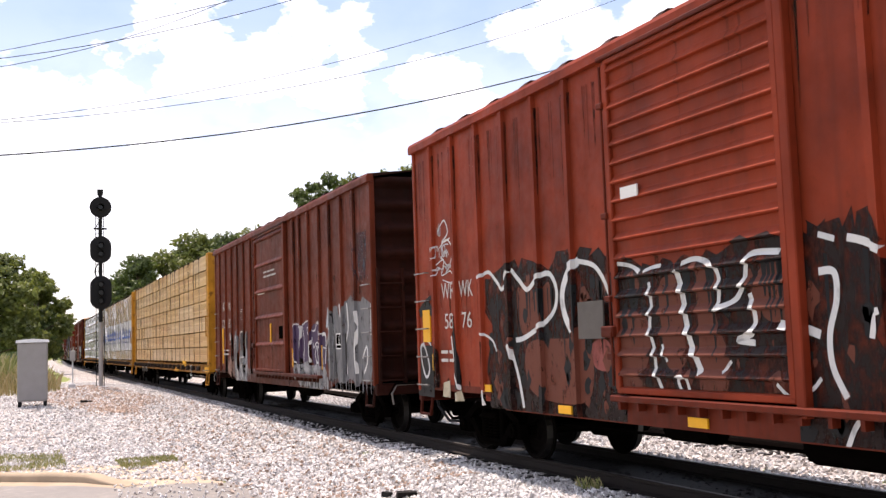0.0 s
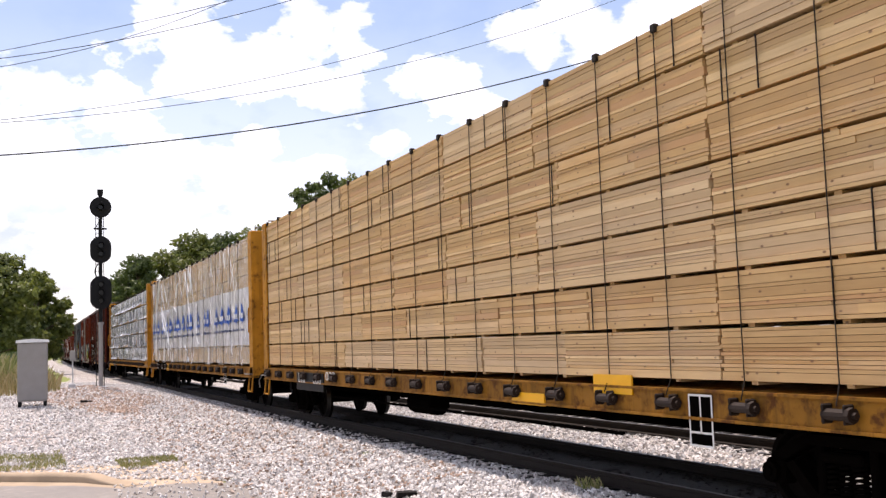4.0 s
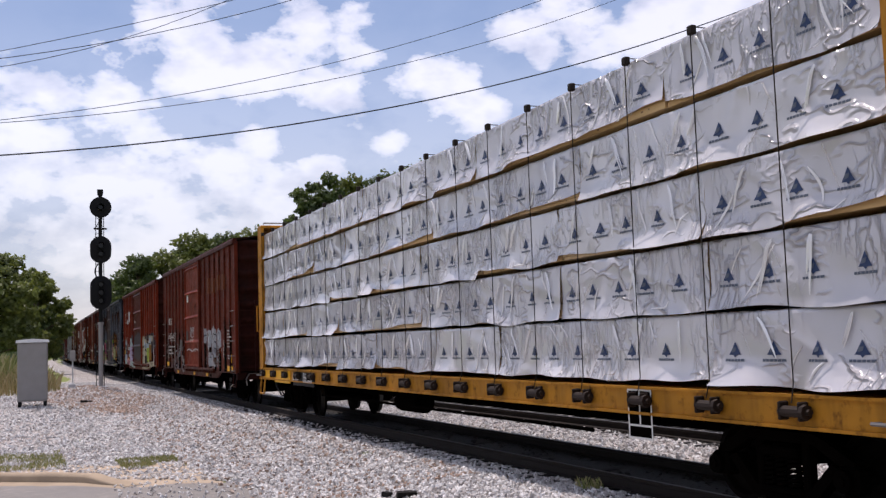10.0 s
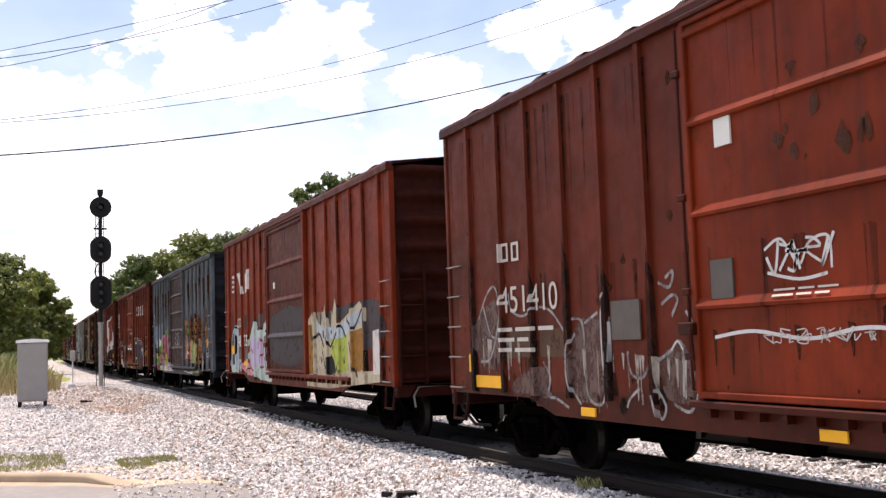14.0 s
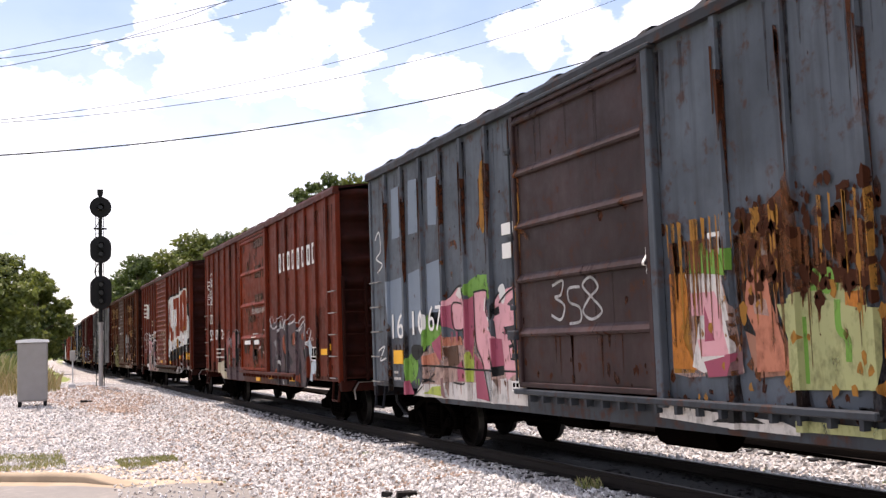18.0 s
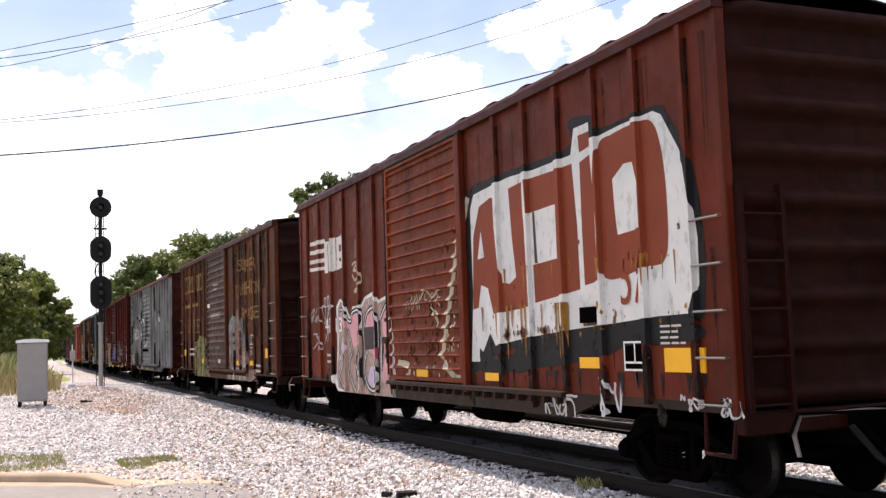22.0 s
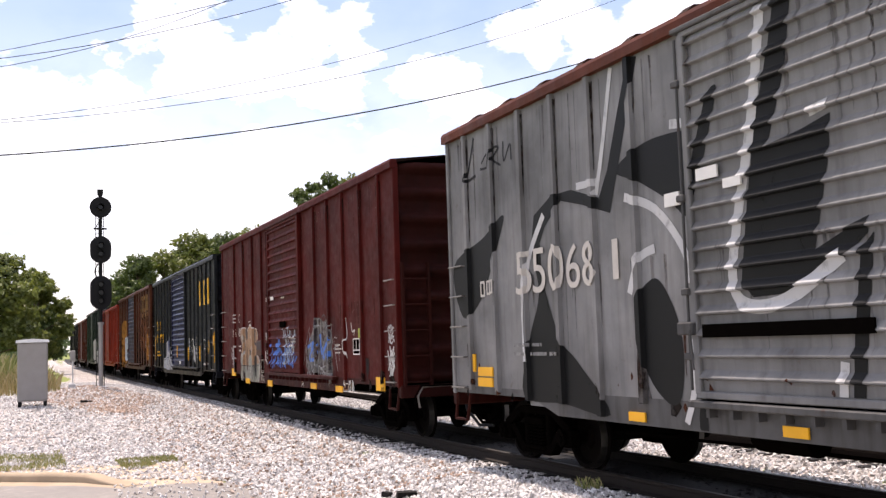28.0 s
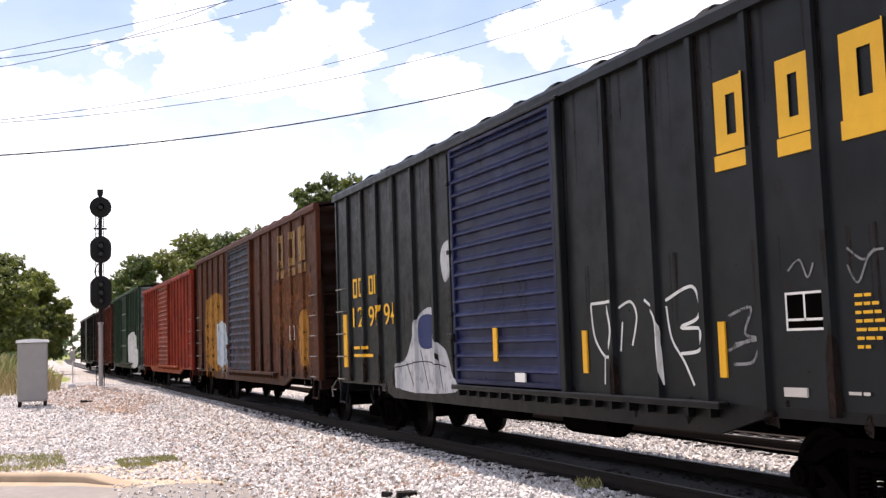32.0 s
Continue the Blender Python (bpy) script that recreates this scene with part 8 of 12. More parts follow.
g.shape(G_CHARCOAL, [(2.05, 2.25), (1.75, 2.38), (1.71, 2.27), (1.94, 2.22)])
g.shape(G_CHARCOAL, [(2.24, 1.86), (1.83, 1.97), (1.76, 1.9), (2.13, 1.83)])
g.shape(G_BLACK, [(2.04, 1.68), (1.89, 1.71), (1.87, 1.47), (2, 1.48)])
g.shape(G_PINK, [(2.01, 1.64), (1.93, 1.65), (1.91, 1.51), (1.98, 1.51)])
g.blob(G_WHITE, [(2.29, 2.5), (2.14, 2.54), (2.08, 2.39), (2.17, 2.26), (2.28, 2.36)])
g.shape(G_SALMON, [(4.33, 1.83), (3.67, 1.83), (3.63, 1.7), (4.29, 1.69)])
g.shape(G_BROWNLINE, [(4.31, 1.66), (3.81, 1.7), (3.77, 1.39), (4.18, 1.37)])
g.shape(G_ROSE, [(3.86, 1.37), (3.65, 1.47), (3.57, 1.15), (3.86, 1.14)])
g.shape(G_ROSE, [(4.89, 1.74), (4.41, 1.9), (4.38, 1.66), (4.54, 1.45), (4.76, 1.57)])
g.shape(G_MAUVE, [(4.56, 1.17), (4.34, 1.19), (4.25, 0.88), (4.54, 0.89)])
g.shape(G_SALMON, [(5.28, 1.52), (4.74, 1.59), (4.54, 1.4), (5.17, 1.35)])
g.shape(G_ROSE, [(6.11, 1.07), (5.95, 1.12), (5.73, 0.88), (6.11, 0.86)])
g.shape(G_GREYPALE, [(2.89, 1.3), (2.52, 1.36), (2.52, 0.89), (2.71, 0.88)])
g.shape(G_ORANGE, [(4.48, 1.92), (4.33, 1.88), (4.34, 1.47), (4.49, 1.54)])
g.rag(G_OCHRE, [(1.74, 2.56), (1.58, 2.43), (1.59, 1.93), (1.74, 1.26), (1.64, 1.14), (1.86, 1.37), (1.85, 1.94)])
g.shape(G_ORANGE, [(1.79, 1.71), (1.61, 1.71), (1.67, 1.2), (1.79, 1.36)])
g.stroke(G_BLACK, 0.028, [(3.48, 2.31), (3.97, 2.34), (3.93, 1.96), (3.44, 1.94)])
g.stroke(G_BLACK, 0.028, [(3.17, 2.48), (2.69, 2.47), (2.76, 2.22), (2.63, 2.03)])
g.stroke(G_BLACK, 0.028, [(3.15, 2.46), (3.12, 1.73), (2.9, 1.41), (2.71, 0.88)])
g.stroke(G_BLACK, 0.028, [(2.63, 2.03), (2.61, 1.72), (2.46, 1.24)])
g.stroke(G_BLACK, 0.028, [(2.27, 2.43), (2.45, 2.32), (2.5, 2.05)])
g.stroke(G_BLACK, 0.028, [(2.16, 1.94), (1.92, 1.71), (1.71, 1.43)])
g.stroke(G_BLACK, 0.028, [(5.22, 1.37), (4.13, 1.36), (3.25, 1.33), (1.79, 1.32)])
g.stroke(G_BLACK, 0.028, [(4.31, 2.39), (4.39, 2.31), (4.32, 2.01)])
g.stroke(G_BLACK, 0.028, [(5.75, 0.85), (5.16, 1.1), (4.77, 1.24)])
g.stroke(G_BLACK, 0.028, [(5.46, 1.39), (5.24, 1.17), (4.79, 1.11)])
g.stroke(G_BLACK, 0.028, [(1.69, 2.49), (2, 2.42), (2.29, 2.28)])
g.stroke(G_BLACK, 0.028, [(4.03, 2.46), (3.76, 2.59), (3.53, 2.59), (3.42, 2.38)])
g.stroke(G_BLACK, 0.028, [(3.65, 1.47), (3.56, 1.13), (4.02, 1.12)])
g.stroke(G_WHITE, 0.03, [(2.75, 2.37), (2.79, 2.19)])
g.stroke(G_WHITE, 0.03, [(2.7, 2.09), (2.55, 1.9)])
g.blob(G_BLACK, [(5.76, 1.7), (5.35, 1.71), (5.28, 1.6), (5.53, 1.46), (5.77, 1.54)])
g.flakes(G_RUST, 18, 3.88, 2.42, 1.58, 1.04, 0.06, 3)
g.drips(G_ROSE, 8, 4.49, 1.9, 1.55, 1.9, 0.3, 4)
g.flakes(G_RUSTDARK, 90, -3.13, 2.99, -4.7, 2.26, 0.1, 11)
g.flakes(G_RUST, 60, -3.11, 2.83, -4.7, 2.15, 0.12, 12)
g.flakes(G_RUSTDARK, 110, -4.83, 2.95, -5.54, 1.82, 0.13, 13)
g.flakes(G_RUST, 70, -4.83, 2.95, -5.55, 1.62, 0.14, 14)
g.flakes(G_RUSTDARK, 30, -1.94, 2.93, -3.05, 2.35, 0.05, 15)
g.flakes(G_RUSTDARK, 26, -5.74, 3.05, -6.33, 1.49, 0.06, 16)
g.drips(G_RUST, 40, -3.04, 2.26, -5.56, 2.04, 0.7, 17)
g.shape(G_PINKPALE, [(-1.88, 2.37), (-2.74, 2.36), (-2.86, 1.98), (-2.96, 1.38), (-2.09, 1.32), (-1.83, 1.36)])
g.shape(G_PALE, [(-2.26, 2.36), (-2.74, 2.36), (-2.84, 1.88), (-2.32, 1.86)])
g.shape(G_BLACK, [(-2.3, 2.04), (-2.55, 2.07), (-2.6, 1.81), (-2.35, 1.78)])
g.shape(G_MAUVE, [(-2.33, 1.54), (-2.95, 1.63), (-2.94, 1.37), (-2.4, 1.32)])
g.shape(G_OCHRE, [(-1.88, 2.38), (-2.12, 2.39), (-2.19, 1.37), (-1.84, 1.36)])
g.shape(G_GREEN, [(-2.19, 2.6), (-2.87, 2.57), (-2.86, 2.36), (-2.19, 2.37)])
g.shape(G_GREEN, [(-2.3, 2.64), (-2.44, 2.67), (-2.51, 2.55), (-2.34, 2.55)])
g.shape(G_SKIN, [(-3.25, 2.46), (-3.4, 2.47), (-3.47, 1.84), (-3.75, 1.39), (-3.12, 1.33), (-3, 1.81), (-3.12, 2.23)])
g.shape(G_BLACK, [(-3.12, 2.14), (-3.43, 2.22), (-3.44, 1.92), (-3.14, 1.93)])
g.shape(G_PALE, [(-3.14, 2.06), (-3.33, 2.1), (-3.36, 1.97), (-3.17, 1.96)])
g.shape(G_OLIVE, [(-3.58, 2.05), (-4.1, 2.18), (-4.57, 2.08), (-4.45, 1.27), (-3.65, 1.27)])
g.shape(G_GREEN, [(-3.94, 2.29), (-4.26, 2.26), (-4.22, 2.09), (-3.89, 2.1)])
g.shape(G_OLIVE, [(-4.16, 1.98), (-4.48, 2.01), (-4.42, 1.28), (-4.17, 1.27)])
g.shape(G_ORANGE, [(-4.35, 2.07), (-4.57, 2.08), (-4.51, 1.95), (-4.34, 1.96)])
g.shape(G_OCHRE, [(-3.8, 1.95), (-4.05, 1.95), (-3.99, 1.28), (-3.78, 1.27)])
g.drips(G_RUSTDARK, 26, -3.05, 1.85, -4.64, 1.78, 0.55, 18)
g.drips(G_GREEN, 16, -3.54, 1.84, -4.57, 1.93, 0.5, 19)
g.shape(G_SKIN, [(-5.16, 2.02), (-5.42, 2.16), (-5.81, 2.06), (-5.78, 1.72), (-5.3, 1.46), (-5.05, 1.4), (-5.13, 1.61), (-4.89, 1.8)])
g.shape(G_PINKPALE, [(-5.17, 2.01), (-5.42, 2.13), (-5.65, 2.03), (-5.46, 1.82), (-5.2, 1.81)])
g.shape(G_MAUVE, [(-5.33, 1.79), (-5.62, 1.86), (-5.74, 1.78), (-5.45, 1.68)])
g.shape(G_OCHRE, [(-5.18, 1.55), (-5.6, 1.65), (-5.69, 1.48), (-5.29, 1.4)])
g.flakes(G_RUST, 40, -1.78, 2.14, -5.67, 1.31, 0.07, 20)
g.drips(G_RUST, 24, -1.85, 2.02, -5.57, 1.83, 0.5, 21)
g.stroke(G_RUST, 0.06, [(1.65, 3.11), (1.44, 3.21), (1.23, 3.09)])
g.shape(G_PALE, [(1.27, 1.06), (-0.8, 1.06), (-2.06, 1.01), (-3.46, 0.95), (-3.67, 0.89), (-3.66, 0.84), (-2.61, 0.85), (-0.78, 0.92), (1.28, 0.94)])
g.shape(G_OLIVE, [(-3.68, 0.98), (-4.22, 0.97), (-4.95, 0.97), (-4.94, 0.89), (-3.67, 0.88)])
g.shape(G_BLACK, [(-0.61, 0.91), (-0.8, 1.06), (-0.96, 0.9)])
g.shape(G_BLACK, [(-2.43, 0.89), (-2.81, 1.03), (-3.22, 0.92)])
g.drips(G_BLACK, 30, 1.26, 1.09, -4.9, 1.11, 0.14, 22)
g.stroke(G_WHITE, 0.05, [(-5.83, 1.6), (-5.81, 0.98)])
g.stroke(G_RUST, 0.14, [(-6.42, 2.61), (-6.73, 3.08), (-6.97, 2.89), (-6.84, 2.41)])
g.flakes(G_RUST, 60, -7.36, 4.35, -7.39, 1.18, 0.07, 23)
g.flakes(G_RUSTDARK, 30, -6.46, 2.99, -6.88, 1.93, 0.07, 24)
g.shape(G_ORANGE, [(-1.85, 2.39), (-2.1, 2.37), (-2.17, 2.11), (-2.04, 1.71), (-2.24, 1.4), (-1.84, 1.41)])
g.shape(G_PALE, [(-2.12, 2.37), (-2.69, 2.34), (-2.87, 1.6), (-2.8, 1.49), (-2.35, 1.37), (-2.17, 1.43), (-2.33, 1.93)])
g.shape(G_PINK, [(-2.16, 2.17), (-2.58, 2.17), (-2.72, 1.92), (-2.83, 1.55), (-2.33, 1.53), (-2.27, 1.7), (-2.49, 1.71), (-2.45, 1.94), (-2.2, 1.94)])
g.shape(G_ROSE, [(-2.41, 2.04), (-2.55, 1.69), (-2.39, 1.68)])
g.shape(G_ROSE, [(-2.36, 1.48), (-2.89, 1.57), (-2.78, 1.35), (-2.43, 1.33)])
g.shape(G_BLACK, [(-2.93, 2.28), (-3.11, 2.22), (-3.32, 1.98), (-3.31, 1.66), (-3, 1.78), (-2.96, 2.02)])
g.shape(G_SALMON, [(-3.07, 2.23), (-3.25, 2.48), (-3.35, 2.43), (-3.38, 2.1), (-3.56, 1.54), (-3.68, 1.41), (-3.15, 1.39), (-3.16, 1.75), (-3.02, 1.99)])
g.shape(G_PINKPALE, [(-3.13, 2.12), (-3.33, 2.05), (-3.36, 1.9), (-3.16, 1.93)])
g.shape(G_GREEN, [(-2.23, 2.63), (-2.76, 2.51), (-2.84, 2.31), (-2.21, 2.38)])
g.shape(G_RUST, [(-3.05, 2.63), (-3.24, 2.84), (-3.63, 3.05), (-3.76, 3.18), (-3.79, 2.33), (-3.28, 2.22)])
g.shape(G_RUSTDARK, [(-3.16, 2.75), (-3.64, 2.84), (-3.68, 2.69), (-3.22, 2.61)])
g.shape(G_RUSTDARK, [(-3.96, 2.66), (-4.34, 2.53), (-4.47, 2.55), (-4.43, 2.42), (-4.02, 2.53)])
g.shape(G_RUSTDARK, [(-3.96, 2.31), (-4.68, 2.21), (-4.7, 2.1), (-4.12, 2.16)])
g.shape(G_OLIVE, [(-3.47, 2), (-4.04, 2.02), (-4.68, 1.92), (-4.64, 1.27), (-3.58, 1.24), (-3.59, 1.69)])
g.blob(G_GREEN, [(-4.03, 2.26), (-4.16, 2.28), (-4.19, 2.15), (-4.11, 2.06), (-4.02, 2.12)])
g.stroke(G_GREEN, 0.07, [(-4.21, 2.01), (-4.21, 1.77), (-4.3, 1.68), (-4.3, 1.49)])
g.stroke(G_GREEN, 0.05, [(-3.81, 1.88), (-3.81, 1.59), (-3.81, 1.3)])
g.shape(G_ORANGE, [(-4.3, 2.07), (-4.47, 2.04), (-4.45, 1.93), (-4.3, 1.96)])
g.drips(G_OCHRE, 40, -1.8, 2.9, -6.2, 2.9, 1.1, 181)
g.drips(G_RUST, 60, -1.8, 2.7, -6.4, 2.6, 1.2, 182)
g.flakes(G_RUSTDARK, 120, -2.9, 3.1, -5.8, 2.0, 0.09, 183)
g.flakes(G_OCHRE, 50, -1.8, 2.4, -6.2, 1.1, 0.1, 184)
g.flakes(G_RUST, 40, 7.6, 4.7, -7.7, 1.1, 0.05, 185)
g.drips(G_ORANGE, 8, -6.55, 2.5, -6.8, 2.5, 0.6, 186)
g.done(car7, "graffiti", "pink, rose and green graffiti over rusting paint")
block(car7, -1.69, -1.49, 2.42, 2.71, WHITE)
block(car7, -2.7, -2.51, 2.46, 2.75, WHITE)
block(car7, -3.44, -3.29, 2.46, 2.79, WHITE)
stencil(car7, "16", 6.72, 6.15, 1.84, 2.28, WHITE)
stencil(car7, "10", 5.71, 5.09, 1.89, 2.3, WHITE)
stencil(car7, "67", 4.97, 4.4, 1.94, 2.35, WHITE)
plate(car7, 6.24, 6.7, 1.39, 1.63, YELLOW_TAB, None, "reflector")
bars(car7, 6.69, 1.22, 0.32, 0.11, 2, STENCIL)
plate(car7, 1.74, 2.11, 3.22, 3.38, WHITE, None, "paper_label")
plate(car7, 1.82, 2.11, 2.89, 3.1, WHITE, None, "paper_label")
data_panel(car7, 1.76, 1.99, 1.05, 1.19)
g = Paint(side7)
g.stroke(G_WHITE, 0.03, [(7.6, 3.7), (7.37, 3.84), (7.3, 3.49), (7.56, 3.35), (7.22, 3.22), (7.5, 3.08)])
g.stroke(G_WHITE, 0.03, [(7.56, 1.62), (7.21, 1.7), (7.47, 1.45), (7.16, 1.49)])
g.stroke(G_WHITE, 0.05, [(2.32, 2.49), (2.18, 2.3)])
g.done(car7, "tag", "white marker scribbles")
plate(car7, -7.05, -6.57, 1.88, 2.12, YELLOW_TAB, None, "reflector")
data_panel(car7, -7.04, -6.59, 1.48, 1.84)
plate(car7, -6.11, -5.85, 1.26, 1.33, STENCIL, None, "plate")
g = Paint(side7)
g.stroke(G_CHALKW, 0.035, [(0.65, 2.42), (0.38, 2.47), (0.44, 2.3), (0.59, 2.27), (0.36, 2.16), (0.46, 1.99), (0.7, 2.05)])
g.stroke(G_CHALKW, 0.035, [(-0.03, 2.37), (0.24, 2.36), (0.23, 2.2), (-0.01, 2.12), (-0.02, 1.96), (0.25, 1.93)])
g.loop(G_CHALKW, 0.035, [(-0.29, 2.47), (-0.45, 2.34), (-0.24, 2.22), (-0.09, 2.07), (-0.28, 1.97), (-0.52, 2.06), (-0.3, 2.23), (-0.1, 2.38)])
g.done(car7, "tag", "chalked figures")

# paint on the ninth car
block(car8, -3.08, -2.87, 3.64, 4.11, WHITE, bold=0.3)
block(car8, -3.51, -3.31, 3.65, 4.10, WHITE, bold=0.3)
block(car8, -3.97, -3.74, 3.65, 4.10, WHITE, bold=0.3)
block(car8, -4.39, -4.19, 3.63, 4.11, WHITE, bold=0.3)
block(car8, -4.89, -4.67, 3.60, 4.10, WHITE, bold=0.3)
block(car8, -5.33, -5.11, 3.62, 4.10, WHITE, bold=0.3)
block(car8, -5.84, -5.56, 3.62, 4.09, WHITE, bold=0.3)
block(car8, -6.26, -6.01, 3.62, 4.10, WHITE, bold=0.3)
g = Paint(side8)
g.rag(G_CHARCOAL, [(-1.71, 2.26), (-2.27, 2.37), (-2.62, 2.12), (-2.82, 2.33), (-3.33, 2.42), (-3.5, 2.2), (-3.76, 2.35), (-4.49, 2.38), (-4.66, 2.14), (-5.15, 2.28), (-5.37, 2.1), (-5.44, 1.69), (-5.39, 0.87), (-4.53, 0.86), (-2.74, 0.83), (-1.52, 1.12)])
g.rag(G_GREYPALE, [(-1.88, 2.01), (-2.25, 2.13), (-2.4, 1.73), (-2.06, 1.47)])
g.rag(G_BLACK, [(-2.73, 1.98), (-2.98, 2.23), (-3.29, 1.96), (-3.56, 1.48), (-3.22, 1.17), (-2.8, 1.47)])
g.rag(G_BLACK, [(-3.9, 1.94), (-4.4, 2.26), (-4.5, 1.92), (-4.14, 1.48), (-4.34, 1.21), (-3.89, 1.25)])
g.rag(G_BLACK, [(-4.71, 1.92), (-5.05, 2.11), (-5.38, 1.89), (-5.21, 1.23), (-4.73, 1.22)])
g.rag(G_ORANGERED, [(-2.86, 1.88), (-3.09, 1.96), (-3.43, 1.72), (-3.26, 1.59)])
g.rag(G_ORANGERED, [(-4.04, 1.94), (-4.29, 2.04), (-4.32, 1.87), (-4.08, 1.77)])
g.rag(G_ORANGERED, [(-4.88, 2.02), (-5.09, 2.06), (-5.02, 1.7), (-4.9, 1.75)])
g.rag(G_ORANGERED, [(-4.96, 1.07), (-5.2, 1.13), (-5.25, 0.93), (-4.98, 0.92)])
g.stroke(G_WHITE, 0.05, [(-1.69, 2.51), (-1.95, 2.25), (-2.47, 2.29), (-2.67, 2.44)])
g.stroke(G_WHITE, 0.05, [(-2.83, 2.43), (-2.95, 2.17), (-3.44, 2.49), (-3.58, 2.57)])
g.stroke(G_WHITE, 0.05, [(-3.74, 2.3), (-3.95, 2.32), (-4.52, 2.42)])
g.stroke(G_WHITE, 0.06, [(-4.67, 2.11), (-5.06, 2.21), (-5.24, 2.26), (-5.14, 2.06)])
g.stroke(G_WHITE, 0.04, [(-5.26, 1.79), (-5.45, 1.82), (-5.68, 1.98), (-5.76, 2.12)])
g.stroke(G_WHITE, 0.05, [(-2.74, 1.41), (-2.95, 1.1), (-3.09, 0.81)])
g.stroke(G_WHITE, 0.02, [(-3.11, 2.41), (-3.31, 2.15)])
g.stroke(G_WHITE, 0.03, [(-4.28, 1.48), (-4.43, 1.7), (-4.52, 1.92)])
g.stroke(G_WHITE, 0.02, [(-4.67, 2.35), (-5.16, 2.45), (-5.41, 2.25)])
g.rag(G_PALEBLUE, [(-5.49, 1.81), (-5.68, 1.87), (-5.82, 1.68), (-5.71, 1.39), (-5.84, 1.01), (-5.63, 0.99), (-5.69, 1.3), (-5.55, 1.64)])
g.rag(G_PALEBLUE, [(-5.72, 1.35), (-6.12, 1.42), (-6.1, 1.21), (-5.83, 1.11)])
g.shape(G_CREAM, [(5.8, 1.26), (4.61, 1.39), (4.22, 0.8), (4.94, 0.8), (5.39, 0.99), (5.82, 0.97)])
g.shape(G_PURPLEGREY, [(4.27, 1.14), (3.75, 1.18), (2.87, 1.19), (1.76, 1.22), (1.49, 0.8), (3.39, 0.8), (4.15, 0.8)])
g.rag(G_CREAM, [(1.26, 1), (1, 1.07), (0.65, 1.05), (0.33, 1.01), (0.09, 0.95), (0.1, 0.83), (1.02, 0.81)])
g.blob(G_PINKRED, [(4.35, 2.01), (4.15, 2.23), (3.83, 2.29), (3.57, 2.2), (3.59, 1.98), (3.79, 1.78), (3.8, 1.47), (3.78, 1.15), (4.09, 1.21), (4.31, 1.6)])
g.blob(G_MAUVE, [(4.19, 2), (3.96, 2.12), (3.74, 2.08), (3.81, 1.89), (4.06, 1.8)])
g.blob(G_BLACK, [(4.04, 1.7), (3.79, 1.78), (3.66, 1.47), (3.74, 1.09), (3.94, 1.19)])
g.blob(G_OLIVE, [(3.92, 1.47), (3.79, 1.54), (3.77, 1.28), (3.89, 1.24)])
g.blob(G_PINKRED, [(3.44, 2.13), (3.2, 2.25), (2.89, 2.2), (2.8, 1.95), (2.97, 1.72), (2.81, 1.48), (2.96, 1.17), (3.3, 1.17), (3.38, 1.72)])
g.blob(G_BLACK, [(3.3, 1.38), (3.11, 1.48), (2.99, 1.3), (3.07, 1.09), (3.26, 1.15)])
g.shape(G_BLACK, [(2.66, 2.26), (2.19, 2.26), (2.07, 2.04), (2.12, 1.85), (2.4, 1.48), (2.46, 1.2), (2.67, 1.42), (2.57, 1.95)])
g.shape(G_MAUVE, [(2.52, 2.18), (2.33, 2.17), (2.4, 1.88), (2.54, 1.83)])
g.shape(G_CREAM, [(2.24, 1.57), (2.12, 1.71), (1.99, 1.36), (2.28, 1.32)])
g.shape(G_REDPAINT, [(2.04, 1.76), (1.85, 1.76), (1.84, 1.22), (2, 1.22)])
g.stroke(G_BLACK, 0.035, [(4.35, 2.01), (4.15, 2.25), (3.82, 2.31), (3.52, 2.18), (3.59, 1.95)])
g.stroke(G_BLACK, 0.035, [(3.44, 2.11), (3.2, 2.26), (2.86, 2.22), (2.76, 1.96), (2.95, 1.71)])
g.stroke(G_BLACK, 0.035, [(4.31, 1.6), (4.09, 1.2)])
g.stroke(G_BLACK, 0.035, [(3.38, 1.72), (3.3, 1.16)])
g.stroke(G_BLACK, 0.035, [(2.81, 1.48), (2.94, 1.16)])
g.stroke(G_GREYPALE, 0.025, [(2.77, 1.72), (2.61, 2.28), (2.42, 2.23)])
g.stroke(G_GREYPALE, 0.025, [(2.14, 2.22), (2.06, 2.08)])
g.stroke(G_GREYPALE, 0.025, [(3.46, 2.07), (3.43, 1.73), (3.34, 1.41)])
g.stroke(G_GREYPALE, 0.025, [(4.54, 1.37), (4.35, 1.07), (4.2, 0.8)])
g.drips(G_BLACK, 8, 4.3, 1.5, 2.1, 1.4, 0.3, 104)
g.flakes(G_SOOT, 26, 1.4, 4.9, -1.4, 1.2, 0.2, 105)
g.flakes(G_DOORDARK, 30, 1.5, 4.9, -1.4, 1.2, 0.26, 106)
g.scribble(G_WHITE, 0.025, 2, 3, 7.2, 4.16, 6.61, 3.25, 103)
g.drips(G_MAUVE, 20, 4.55, 1.42, 2.02, 1.3, 0.3, 104)
g.shape(G_PURPLEGREY, [(-1.81, 2.29), (-2.51, 2.27), (-2.56, 1.99), (-2.1, 1.87), (-2.37, 1.73), (-2.27, 1.47), (-2.03, 1.07), (-1.74, 1.06), (-1.93, 1.47), (-1.74, 2.02)])
g.shape(G_PURPLEGREY, [(-2.68, 2.15), (-3.15, 2.29), (-3.29, 1.96), (-3.05, 1.72), (-3.36, 1.36), (-3.19, 0.92), (-2.75, 0.96), (-2.91, 1.41), (-2.59, 1.73)])
